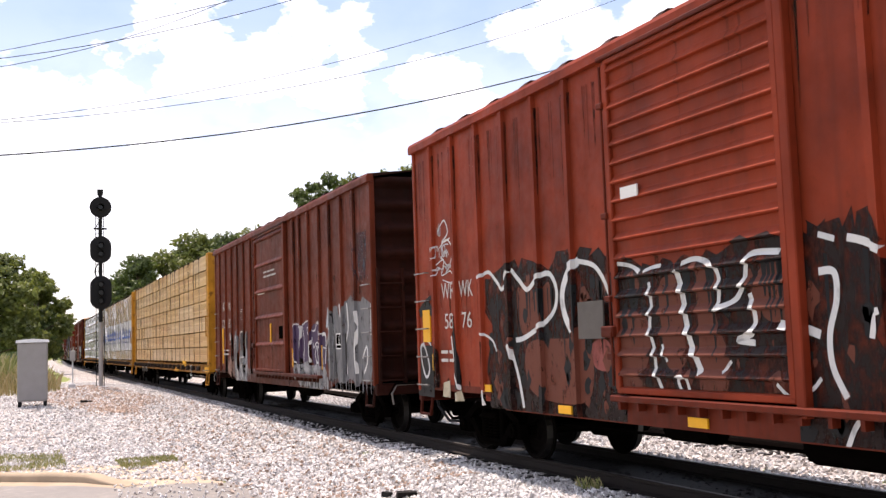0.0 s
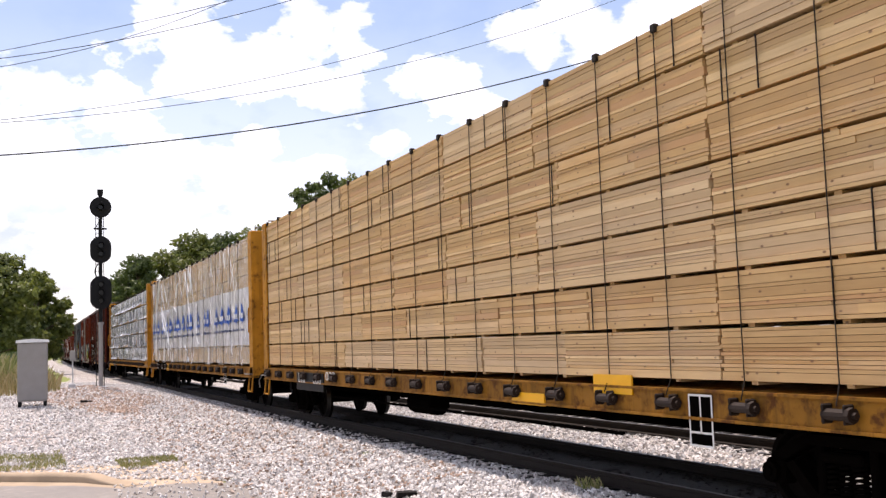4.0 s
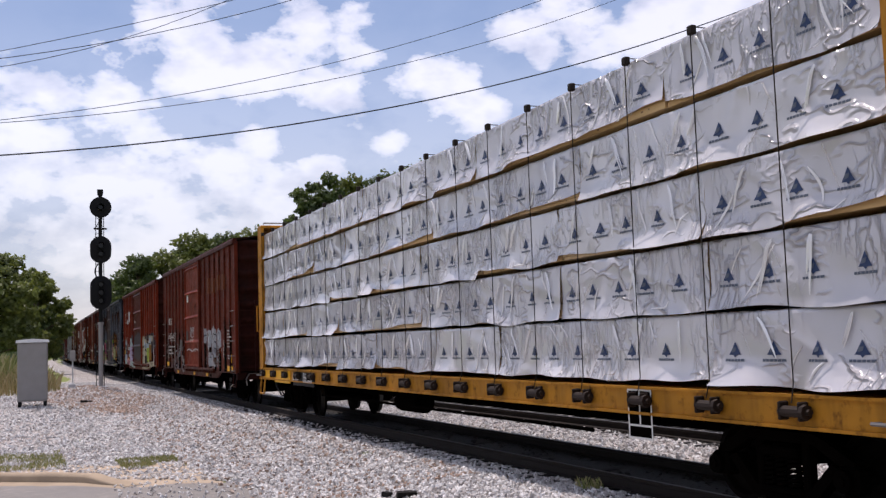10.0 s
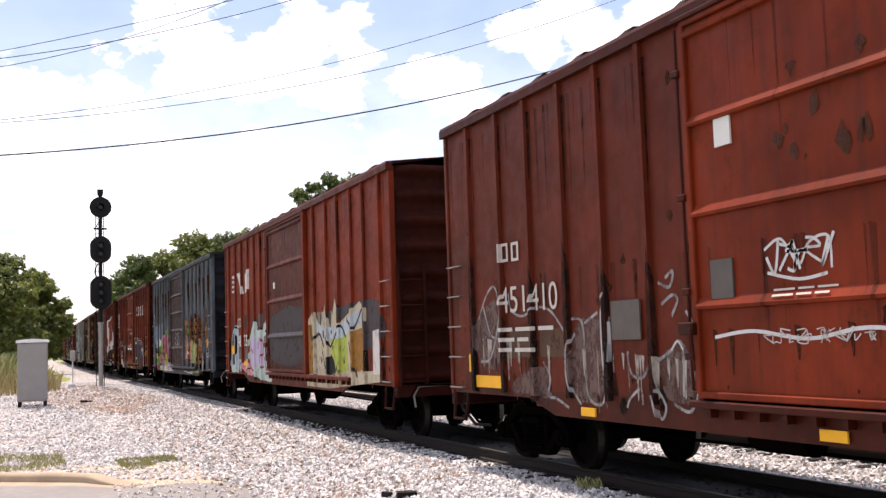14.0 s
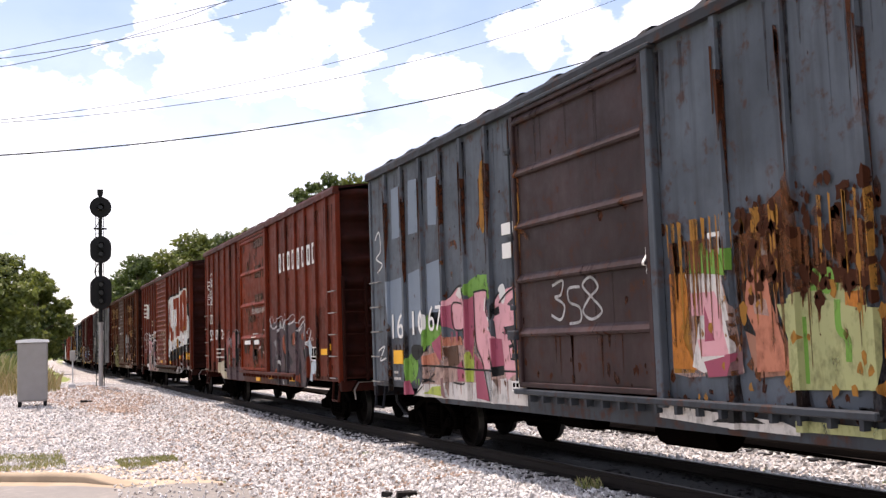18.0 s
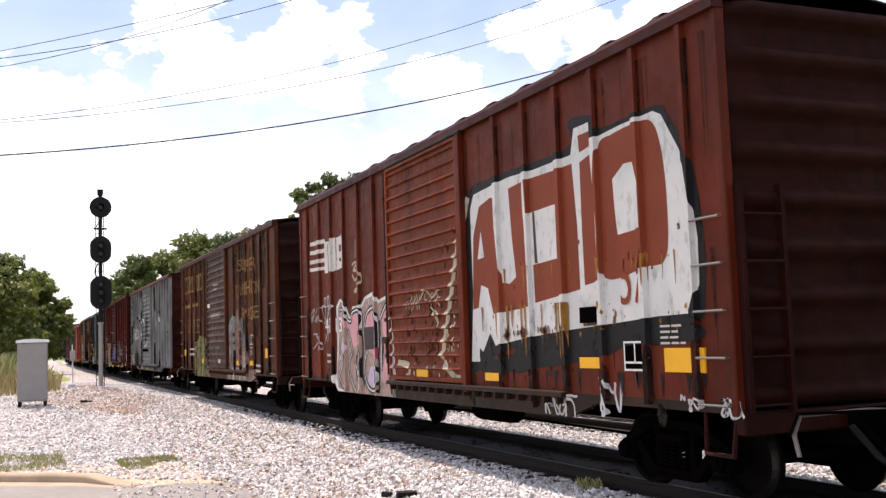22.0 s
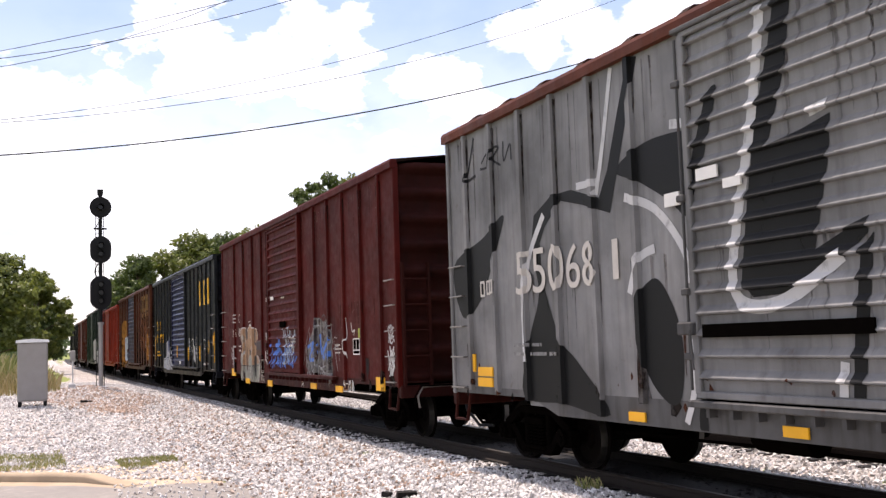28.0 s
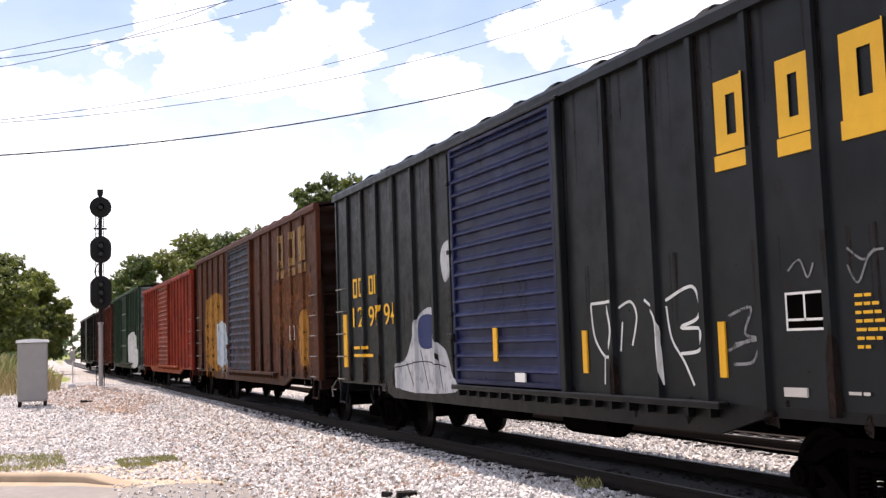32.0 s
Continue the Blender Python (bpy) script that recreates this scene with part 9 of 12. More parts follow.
g.shape(G_PURPLEGREY, [(-3.68, 2.26), (-4.46, 2.39), (-4.49, 2.14), (-3.96, 2.03), (-4.03, 1.77), (-4.4, 1.7), (-4.29, 1.14), (-3.61, 0.94), (-3.68, 1.19), (-4.09, 1.37), (-3.68, 1.66)])
g.shape(G_PURPLEGREY, [(-4.59, 2.03), (-5.19, 2.28), (-5.34, 2.1), (-5.27, 1.79), (-5.03, 1.7), (-5.37, 1.19), (-5.41, 0.88), (-5.02, 0.91), (-4.77, 1.49), (-4.62, 0.94), (-4.43, 0.94)])
g.shape(G_CHARCOAL, [(-4.71, 1.92), (-5.04, 2.01), (-5.04, 1.83), (-4.76, 1.75)])
g.shape(G_ORANGERED, [(-3.09, 1.97), (-3.3, 2.06), (-3.28, 1.72), (-3.11, 1.66)])
g.shape(G_ORANGERED, [(-4.09, 2.08), (-4.39, 2.15), (-4.39, 1.97), (-4.13, 1.94)])
g.shape(G_ORANGERED, [(-4.92, 2.03), (-5.14, 2.07), (-5.13, 1.89), (-4.96, 1.91)])
g.shape(G_ORANGERED, [(-4.55, 1.05), (-4.74, 1.12), (-4.77, 0.89), (-4.53, 0.85)])
g.shape(G_ORANGERED, [(-2.19, 1.14), (-2.42, 1.21), (-2.44, 0.96), (-2.19, 0.93)])
g.stroke(G_LTGREY, 0.035, [(-1.77, 2.33), (-2.13, 2.23), (-2.56, 2.29)])
g.stroke(G_LTGREY, 0.03, [(-2.74, 2.12), (-2.9, 2.36), (-3.09, 2.22), (-3.44, 2.43)])
g.stroke(G_LTGREY, 0.035, [(-3.68, 2.31), (-4.08, 2.33), (-4.48, 2.43)])
g.stroke(G_LTGREY, 0.035, [(-4.59, 2.12), (-4.89, 2.23), (-5.17, 2.33), (-5.23, 2.21), (-5.15, 1.98)])
g.stroke(G_LTGREY, 0.015, [(-1.68, 2.44), (-2.03, 2.55), (-2.27, 2.38), (-2.65, 2.44), (-3.01, 2.54), (-3.32, 2.3), (-3.75, 2.45), (-4.24, 2.53), (-4.66, 2.3), (-5.08, 2.45), (-5.37, 2.25)])
g.stroke(G_LTGREY, 0.02, [(-5.41, 1.69), (-5.56, 1.89), (-5.51, 2.09), (-5.68, 2.18)])
g.stroke(G_CHARCOAL, 0.03, [(-1.79, 2.29), (-1.93, 1.47), (-1.74, 1.06)])
g.stroke(G_CHARCOAL, 0.03, [(-2.68, 2.15), (-2.91, 1.41), (-2.75, 0.96)])
g.stroke(G_CHARCOAL, 0.03, [(-4.49, 2.14), (-3.96, 2.03), (-4.03, 1.77), (-4.4, 1.7), (-4.29, 1.14)])
g.stroke(G_CHARCOAL, 0.03, [(-4.59, 2.03), (-4.75, 1.49), (-4.62, 0.94)])
g.drips(G_CHARCOAL, 24, -1.75, 0.92, -5.47, 0.9, 0.3, 109)
g.done(car8, "graffiti", "charcoal and grey graffiti with white highlights")
g = Paint(side8)
g.stroke(G_WHITE, 0.04, [(7.05, 4.25), (6.79, 4.32), (6.63, 4.14), (6.99, 4), (6.58, 3.89)])
g.stroke(G_WHITE, 0.04, [(6.9, 3.94), (6.48, 3.75), (6.78, 3.6), (7.05, 3.3), (7.1, 3.03)])
g.stroke(G_WHITE, 0.05, [(1.86, 3.12), (1.66, 3.19), (1.74, 3.01)])
g.stroke(G_WHITE, 0.03, [(-0.51, 1.7), (-0.69, 1.78), (-0.84, 1.65), (-1.01, 1.75), (-1.08, 1.59)])
g.stroke(G_WHITE, 0.03, [(-1.06, 2.27), (-1.29, 2.2), (-1.41, 2.3), (-1.47, 2.14)])
g.done(car8, "tag", "white drawn scribbles")
stencil(car8, "55", 7.11, 6.41, 2.04, 2.39, WHITE)
stencil(car8, "07", 6.09, 5.36, 2.05, 2.38, WHITE)
stencil(car8, "24", 5.08, 4.43, 2.06, 2.38, WHITE)
block(car8, 6.91, 7.11, 2.60, 2.92, STENCIL)
block(car8, 6.67, 6.84, 2.60, 2.92, STENCIL)
block(car8, 6.44, 6.6, 2.59, 2.92, STENCIL)
stencil(car8, "DOOR OPENING W10-0 H10-3", 0.23, -1.4, 2.7, 2.84, STENCIL, 0.055)
plate(car8, 0.35, 1.05, 1.85, 1.96, WHITE, -1.640, "paper_label")
plate(car8, -0.76, -0.21, 1.84, 1.96, WHITE, -1.640, "paper_label")
plate(car8, -0.27, -0.04, 1.52, 1.71, IRON, -1.605, "plate")
bars(car8, 0.15, 2.12, 0.59, 0.09, 2, STENCIL, -HALF - 0.055)
bars(car8, 6, 1.71, 1.42, 0.13, 3, STENCIL)
plate(car8, -1.2, -0.06, 4.53, 4.87, G_DOORDARK, -1.599, "paint_flake")
plate(car8, -0.93, -0.2, 3.69, 4.03, G_DOORDARK, -1.599, "paint_flake")
plate(car8, -1.03, -0.18, 2.94, 3.22, G_DOORDARK, -1.599, "paint_flake")
plate(car8, -0.05, 0.55, 2.47, 2.66, G_DOORDARK, -1.599, "paint_flake")
data_panel(car8, -6.13, -5.73, 1.42, 1.73)
bars(car8, -5.77, 1.92, 0.25, 0.04, 2, STENCIL)
plate(car8, -0.46, -0.01, 0.83, 0.95, YELLOW_TAB, -1.560, "reflector")
plate(car8, -1.98, -1.5, 0.92, 1.05, YELLOW_TAB, -1.560, "reflector")
plate(car8, -4.21, -3.76, 0.91, 1.05, YELLOW_TAB, -1.560, "reflector")
plate(car8, -7.3, -6.58, 1.55, 1.68, YELLOW_TAB, None, "reflector")
plate(car8, -7.31, -7.09, 1.65, 1.79, YELLOW_TAB, -1.552, "reflector")

# paint on the tenth car
g = Paint(side9)
g.shape(G_WHITEN, [(7.09, 4.12), (5.88, 4.09), (5.89, 4), (7.1, 4.03)])
g.shape(G_WHITEN, [(7.11, 3.92), (5.9, 3.88), (5.91, 3.79), (7.11, 3.83)])
g.shape(G_WHITEN, [(7.12, 3.71), (5.92, 3.67), (5.92, 3.58), (7.13, 3.62)])
g.shape(G_WHITEN, [(7.14, 3.53), (5.93, 3.48), (5.94, 3.41), (7.14, 3.45)])
g.shape(G_WHITEN, [(5.93, 4.03), (5.69, 4.01), (5.67, 3.32), (5.94, 3.33)])
g.shape(G_WHITEN, [(5.69, 4.01), (5.4, 4), (5.16, 3.35), (5.41, 3.33)])
g.shape(G_WHITEN, [(5.35, 4.05), (5.08, 4.04), (5.09, 3.34), (5.34, 3.33)])
g.shape(G_WHITEN, [(5.03, 4.02), (4.48, 4.05), (4.43, 3.85), (5, 3.86)])
g.shape(G_WHITEN, [(4.97, 3.71), (4.49, 3.71), (4.48, 3.59), (4.93, 3.57)])
g.shape(G_WHITEN, [(5.05, 3.54), (4.45, 3.46), (4.52, 3.37), (5.05, 3.33)])
g.shape(G_WHITEN, [(5.02, 3.9), (4.83, 3.9), (4.83, 3.43), (5.02, 3.4)])
g.shape(G_WHITEN, [(4.62, 3.93), (4.45, 3.93), (4.45, 3.42), (4.63, 3.41)])
g.done(car9, "emblem", "white striped emblem")
g = Paint(side9)
g.blob(G_BLACK, [(-1.69, 3.72), (-1.97, 4.05), (-2.76, 4.08), (-3.32, 4.1), (-4.89, 4.11), (-4.94, 4.44), (-5.56, 4.38), (-5.65, 4.2), (-6.81, 4.22), (-7.02, 4.06), (-7.4, 3.48), (-7.52, 2.72), (-7.49, 2.16), (-7.31, 1.87), (-5.92, 1.79), (-3.63, 1.67), (-2.65, 1.54), (-2.17, 1.35), (-1.69, 1.37), (-1.74, 2.47)])
g.shape(G_WHITE, [(-1.9, 3.72), (-2.04, 3.93), (-2.71, 3.98), (-3.23, 4.01), (-3.99, 3.99), (-4.96, 4.01), (-5.06, 4.32), (-5.46, 4.33), (-5.51, 4.11), (-6.07, 4.15), (-6.75, 4.17), (-6.9, 4.1), (-7.3, 3.5), (-7.42, 2.73), (-7.41, 2.27), (-7.26, 1.97), (-6.66, 1.96), (-5.81, 1.91), (-4.63, 1.85), (-3.63, 1.78), (-2.62, 1.68), (-2.45, 1.86), (-2.06, 1.45), (-1.78, 1.45), (-1.91, 2.46)])
g.shape(G_REDPAINT, [(-1.98, 3.3), (-2.22, 3.73), (-2.62, 3.81), (-2.75, 3.77), (-2.83, 3.21), (-2.92, 2.56), (-3.15, 2.53), (-3.35, 2.61), (-3.26, 3.17), (-3.2, 3.85), (-3.67, 3.89), (-3.74, 3.27), (-3.76, 2.74), (-3.78, 2.19), (-3.06, 2.15), (-2.59, 2.13), (-2.43, 2.51), (-2.2, 2.57), (-2.09, 2.24), (-1.89, 2.22)])
g.shape(G_WHITE, [(-2.11, 2.95), (-2.25, 3.36), (-2.34, 2.97)])
g.shape(G_REDPAINT, [(-3.76, 3.89), (-4.59, 3.89), (-4.98, 3.9), (-5.05, 3.12), (-5.06, 2.34), (-3.88, 2.23), (-3.86, 2.73), (-3.81, 3.26)])
g.shape(G_WHITE, [(-3.76, 3.43), (-4.57, 3.46), (-4.62, 2.77), (-3.79, 2.73)])
g.shape(G_BROWNLINE, [(-3.89, 3.43), (-3.95, 3.43), (-3.99, 2.75), (-3.91, 2.75)])
g.shape(G_REDPAINT, [(-5.17, 3.88), (-5.5, 3.96), (-5.55, 3.4), (-5.56, 2.42), (-5.17, 2.38), (-5.16, 3.11)])
g.shape(G_REDPAINT, [(-5.15, 4.21), (-5.43, 4.22), (-5.45, 4.04), (-5.18, 4)])
g.blob(G_REDPAINT, [(-5.63, 4.02), (-5.91, 4.08), (-6.36, 4.11), (-6.71, 4.07), (-6.87, 3.76), (-6.93, 3.2), (-6.87, 2.58), (-6.46, 2.5), (-5.64, 2.44), (-5.57, 3.06), (-5.54, 3.6)])
g.shape(G_WHITE, [(-5.89, 3.56), (-6.14, 3.7), (-6.39, 3.69), (-6.46, 3.46), (-6.46, 2.94), (-5.95, 2.91), (-5.91, 3.21)])
g.shape(G_CHARCOAL, [(-6.31, 3.31), (-6.4, 3.31), (-6.4, 3.07), (-6.31, 3.06)])
g.rag(G_BLACK, [(-2.12, 1.63), (-2.64, 1.46), (-3.64, 1.69), (-5.92, 1.81), (-7.31, 1.86), (-7.34, 1.7), (-6.02, 1.63), (-5.14, 1.47), (-2.99, 1.3), (-2.24, 1.27)])
g.shape(G_CHARCOAL, [(-5.07, 2.12), (-5.44, 2.12), (-5.44, 1.9), (-5.1, 1.89)])
g.flakes(G_OCHRE, 26, -2.15, 2.17, -7.28, 1.78, 0.05, 201)
g.flakes(G_RUST, 22, -2.48, 3.19, -7.29, 1.94, 0.04, 202)
g.drips(G_OCHRE, 16, -2.57, 2.75, -7.27, 2.63, 0.4, 203)
g.shape(G_WHITE, [(5.12, 2.56), (4.84, 2.73), (4.48, 2.6), (4.19, 2.32), (3.99, 2.52), (3.45, 2.53), (3.2, 2.68), (2.7, 2.75), (2.39, 2.58), (1.86, 2.65), (1.56, 2.35), (1.51, 1.95), (1.45, 1.27), (1.39, 0.78), (2.61, 0.75), (4.16, 0.7), (5.13, 0.79), (5.5, 1.08), (5.19, 1.16), (5.1, 1.73)])
g.shape(G_PINKPALE, [(5, 2.53), (4.8, 2.66), (4.51, 2.54), (4.2, 2.24), (3.96, 2.45), (3.43, 2.46), (3.16, 2.62), (2.71, 2.68), (2.41, 2.51), (1.88, 2.59), (1.61, 2.33), (1.56, 1.95), (1.5, 1.27), (1.47, 0.8), (2.61, 0.8), (4.15, 0.76), (5.08, 0.86), (5.2, 1.09), (5, 1.73)])
g.shape(G_PINK, [(4.87, 2.49), (4.54, 2.45), (4.38, 2.26), (4.14, 2.23), (4.04, 2.39), (3.49, 2.41), (3.45, 2.09), (3.73, 2.04), (3.72, 1.75), (4.05, 1.68), (4.32, 2.08), (4.76, 2.2)])
g.shape(G_PINKPALE, [(4.11, 1.69), (3.74, 1.72), (3.96, 1.39), (4.46, 1.15), (4.27, 1.48)])
g.shape(G_PINK, [(3.24, 2.14), (3.1, 2.33), (2.73, 2.41), (2.52, 2.2), (2.48, 1.69), (2.58, 1.46), (2.84, 1.58), (3.19, 1.67)])
g.shape(G_PINK, [(2.25, 2.26), (1.86, 2.49), (1.65, 2.32), (1.6, 2.05), (1.85, 2.1), (1.91, 1.87), (2.02, 1.07), (2.23, 1.03), (2.32, 1.19), (2.12, 1.49), (2.15, 1.88)])
g.shape(G_LILACPALE, [(1.71, 1.68), (1.55, 1.49), (1.52, 1.13), (1.71, 1.22)])
g.blob(G_LILAC, [(2.94, 1.32), (2.65, 1.28), (2.57, 1.08), (2.82, 0.93), (3.12, 1.05)])
g.shape(G_ROSE, [(2.41, 1.99), (2.34, 1.69), (2.49, 1.46), (2.53, 1.69)])
g.shape(G_PINKPALE, [(5.05, 1.16), (4.42, 1.12), (4.15, 0.78), (5.03, 0.88)])
g.shape(G_LILACPALE, [(4.67, 1.97), (4.37, 1.72), (4.61, 1.36), (4.96, 1.48)])
g.stroke(G_BLACK, 0.11, [(4.87, 2.49), (4.51, 2.46), (4.36, 2.27), (4.12, 2.23), (4.02, 2.4), (3.47, 2.42), (3.43, 2.08)])
g.stroke(G_WHITE, 0.035, [(4.87, 2.49), (4.51, 2.46), (4.36, 2.27), (4.12, 2.23), (4.02, 2.4), (3.47, 2.42), (3.43, 2.08)])
g.stroke(G_BLACK, 0.11, [(3.27, 2.09), (3.1, 2.35), (2.72, 2.44), (2.48, 2.21), (2.45, 1.69)])
g.stroke(G_WHITE, 0.035, [(3.27, 2.09), (3.1, 2.35), (2.72, 2.44), (2.48, 2.21), (2.45, 1.69)])
g.stroke(G_BLACK, 0.11, [(2.29, 2.24), (1.88, 2.51), (1.62, 2.33), (1.57, 2.03)])
g.stroke(G_WHITE, 0.035, [(2.29, 2.24), (1.88, 2.51), (1.62, 2.33), (1.57, 2.03)])
g.stroke(G_BLACK, 0.11, [(4.34, 2.08), (4.07, 1.66), (4.3, 1.36), (4.13, 1.01), (3.86, 0.8)])
g.stroke(G_WHITE, 0.03, [(4.34, 2.08), (4.07, 1.66), (4.3, 1.36), (4.13, 1.01), (3.86, 0.8)])
g.stroke(G_BLACK, 0.11, [(3.66, 1.93), (3.5, 1.48), (3.74, 1.14), (3.5, 0.77)])
g.stroke(G_WHITE, 0.03, [(3.66, 1.93), (3.5, 1.48), (3.74, 1.14), (3.5, 0.77)])
g.stroke(G_BLACK, 0.11, [(3.17, 1.59), (3.32, 1.27), (3.14, 0.95), (2.75, 0.87), (2.49, 1.09), (2.58, 1.39)])
g.stroke(G_WHITE, 0.035, [(3.17, 1.59), (3.32, 1.27), (3.14, 0.95), (2.75, 0.87), (2.49, 1.09), (2.58, 1.39)])
g.stroke(G_BLACK, 0.11, [(1.91, 1.87), (1.85, 1.49), (1.76, 1.12), (1.66, 0.81)])
g.stroke(G_WHITE, 0.03, [(1.91, 1.87), (1.85, 1.49), (1.76, 1.12), (1.66, 0.81)])
g.stroke(G_BLACK, 0.11, [(5, 1.73), (4.72, 1.42), (4.97, 1.1), (4.66, 0.87)])
g.stroke(G_WHITE, 0.03, [(5, 1.73), (4.72, 1.42), (4.97, 1.1), (4.66, 0.87)])
g.shape(G_CHARCOAL, [(3.29, 2.08), (2.52, 2.09), (2.54, 1.67), (3.25, 1.64)])
g.stroke(G_BLACK, 0.07, [(4.76, 2.16), (4.56, 1.96), (4.63, 1.72), (4.44, 1.48)])
g.stroke(G_BLACK, 0.07, [(3.69, 2.02), (3.63, 1.71), (3.82, 1.42), (3.78, 1.03)])
g.stroke(G_BLACK, 0.07, [(3.44, 2.04), (3.36, 1.7), (3.45, 1.26), (3.31, 0.94)])
g.stroke(G_BLACK, 0.07, [(2.36, 2.19), (2.33, 1.89), (2.44, 1.49), (2.4, 1.09), (2.48, 0.84)])
g.stroke(G_BLACK, 0.07, [(1.86, 1.68), (1.79, 1.4), (1.86, 1.12), (1.78, 0.84)])
g.stroke(G_BLACK, 0.07, [(2.15, 1.88), (2.22, 1.59), (2.33, 1.24)])
g.stroke(G_WHITE, 0.03, [(4.66, 2.09), (4.48, 1.84), (4.59, 1.6)])
g.stroke(G_WHITE, 0.03, [(2.29, 1.89), (2.28, 1.49), (2.37, 0.99)])
g.stroke(G_WHITE, 0.03, [(3.85, 1.37), (3.69, 1.03), (3.77, 0.81)])
g.drips(G_OCHRE, 14, -2.23, 2.23, -4.73, 2.19, 0.7, 36)
g.flakes(G_RUST, 26, -2.95, 1.89, -4.69, 1.83, 0.1, 37)
g.done(car9, "graffiti", "huge white-edged red letters and a lilac piece")
stencil(car9, "57", -5.97, -6.47, 2.11, 2.7, G_REDPAINT)
g = Paint(side9)
g.stroke(G_CREAM, 0.05, [(3.98, 3.36), (3.74, 3.4), (3.52, 3.27), (3.91, 3.24), (3.67, 3.36)])
g.stroke(G_CREAM, 0.05, [(4, 3.17), (3.77, 3.04), (3.53, 3.2), (3.4, 3), (3.87, 2.82), (3.56, 2.83)])
g.stroke(G_CREAM, 0.03, [(3.73, 3.85), (3.76, 3.48)])
g.scribble(G_CREAM, 0.022, 6, 1, 0.82, 2.57, -0.71, 2.3, 217)
g.stroke(G_CREAM, 0.04, [(0.2, 2.42), (-0.08, 2.62), (-0.39, 2.48), (-0.63, 2.61)])
g.stroke(G_CREAM, 0.03, [(-0.3, 2.33), (-0.52, 2.21), (-0.65, 2), (-0.45, 2.26), (-0.74, 2.19)])
g.scribble(G_LTGREY, 0.025, 6, 1, 7.14, 2.59, 5.36, 2.25, 215)
g.scribble(G_LTGREY, 0.025, 3, 1, 6.97, 1.99, 5.83, 1.62, 216)
g.stroke(G_WHITE, 0.04, [(0.38, 0.96), (0.3, 0.83), (0.16, 0.97), (0.09, 0.79), (-0.09, 0.96), (-0.28, 0.81)])
g.stroke(G_CREAM, 0.14, [(-1.83, 3.92), (-1.53, 3.32), (-1.19, 2.5), (-0.89, 1.84), (-0.75, 1.49)])
g.stroke(G_CREAM, 0.12, [(-0.82, 1.44), (-1.21, 1.21), (-1.7, 1.18)])
g.stroke(G_CREAM, 0.1, [(1.3, 1.42), (0.75, 1.37), (0.82, 1.19), (1.17, 1.12)])
g.done(car9, "tag", "thin cream and white tags and drips")
stencil(car9, "45", 5.94, 5.38, 2.02, 2.35, WHITE)
stencil(car9, "13", 5.14, 4.69, 2.03, 2.33, WHITE)
block(car9, 5.83, 5.97, 2.58, 2.80, STENCIL)
block(car9, 5.59, 5.74, 2.58, 2.83, STENCIL)
bars(car9, 5.83, 1.52, 0.40, 0.14, 2, STENCIL)
data_panel(car9, -6.4, -5.96, 1.37, 1.7)
bars(car9, -6.71, 1.84, 0.45, 0.06, 4, STENCIL)
plate(car9, -7.45, -6.76, 1.37, 1.62, YELLOW_TAB, None, "reflector")
plate(car9, -5.47, -4.99, 1.39, 1.52, YELLOW_TAB, None, "reflector")
plate(car9, -5.47, -5.07, 1.93, 2.12, IRON, -1.570, "plate")
plate(car9, -0.13, 0.37, 1.17, 1.31, YELLOW_TAB, -1.600, "reflector")
plate(car9, -2.84, -2.28, 1.18, 1.29, YELLOW_TAB, -1.560, "reflector")
g = Paint(side9)
g.scribble(G_LTGREY, 0.035, 4, 1, -4.05, 1.03, -4.87, 0.75, 211)
g.scribble(G_LTGREY, 0.04, 3, 1, -5.41, 1.26, -5.89, 0.89, 212)
g.scribble(G_LTGREY, 0.025, 3, 1, -7, 1.13, -7.35, 0.99, 213)
g.scribble(G_LTGREY, 0.03, 3, 1, -7.64, 1.12, -7.98, 0.95, 214)
g.done(car9, "tag", "white paint-pen tags on the sill")
g = Paint(side9)
g.flakes(G_RUSTDARK, 90, 1.27, 3.66, -1.45, 1.62, 0.06, 41)
g.flakes(G_RUSTDARK, 30, 1.21, 2.53, -1.44, 1.47, 0.1, 42)
g.flakes(G_CREAM, 40, -0.87, 2.52, -1.6, 1.15, 0.05, 43)
g.flakes(G_CREAM, 14, 1.32, 1.46, -0.6, 1.12, 0.05, 44)
g.done(car9, "paint_patch", "rust-scaled door paint")

# paint on the eleventh car
block(car10, 6.4, 6.76, 3.88, 4.54, CREAM)
block(car10, 5.82, 6.25, 3.91, 4.56, CREAM)
block(car10, 5.07, 5.49, 3.90, 4.51, CREAM)
block(car10, 4.48, 4.84, 3.88, 4.47, CREAM)
block(car10, 3.83, 4.21, 3.88, 4.47, CREAM)
block(car10, 3.18, 3.48, 3.87, 4.49, CREAM)
block(car10, 2.62, 2.96, 3.86, 4.48, CREAM)
block(car10, 1.88, 2.33, 3.83, 4.48, CREAM)
stencil(car10, "55", 6.23, 5.53, 2.38, 2.87, CREAM)
stencil(car10, "05", 5.26, 4.57, 2.35, 2.86, CREAM)
stencil(car10, "53", 4.28, 3.61, 2.34, 2.86, CREAM)
bars(car10, 6.9, 3.34, 4.98, 0.31, 1, CREAM)
bars(car10, 5.99, 1.73, 1.41, 0.19, 2, STENCIL)
bars(car10, 0.49, 3.84, 0.76, 0.14, 2, STENCIL, -HALF - 0.085)
stencil(car10, "DOOR OPENING W10-0 H10-3", 1.05, -0.58, 2.75, 2.94, STENCIL, 0.085)
plate(car10, 1.19, 1.54, 3.15, 3.28, WHITE, -1.635, "paper_label")
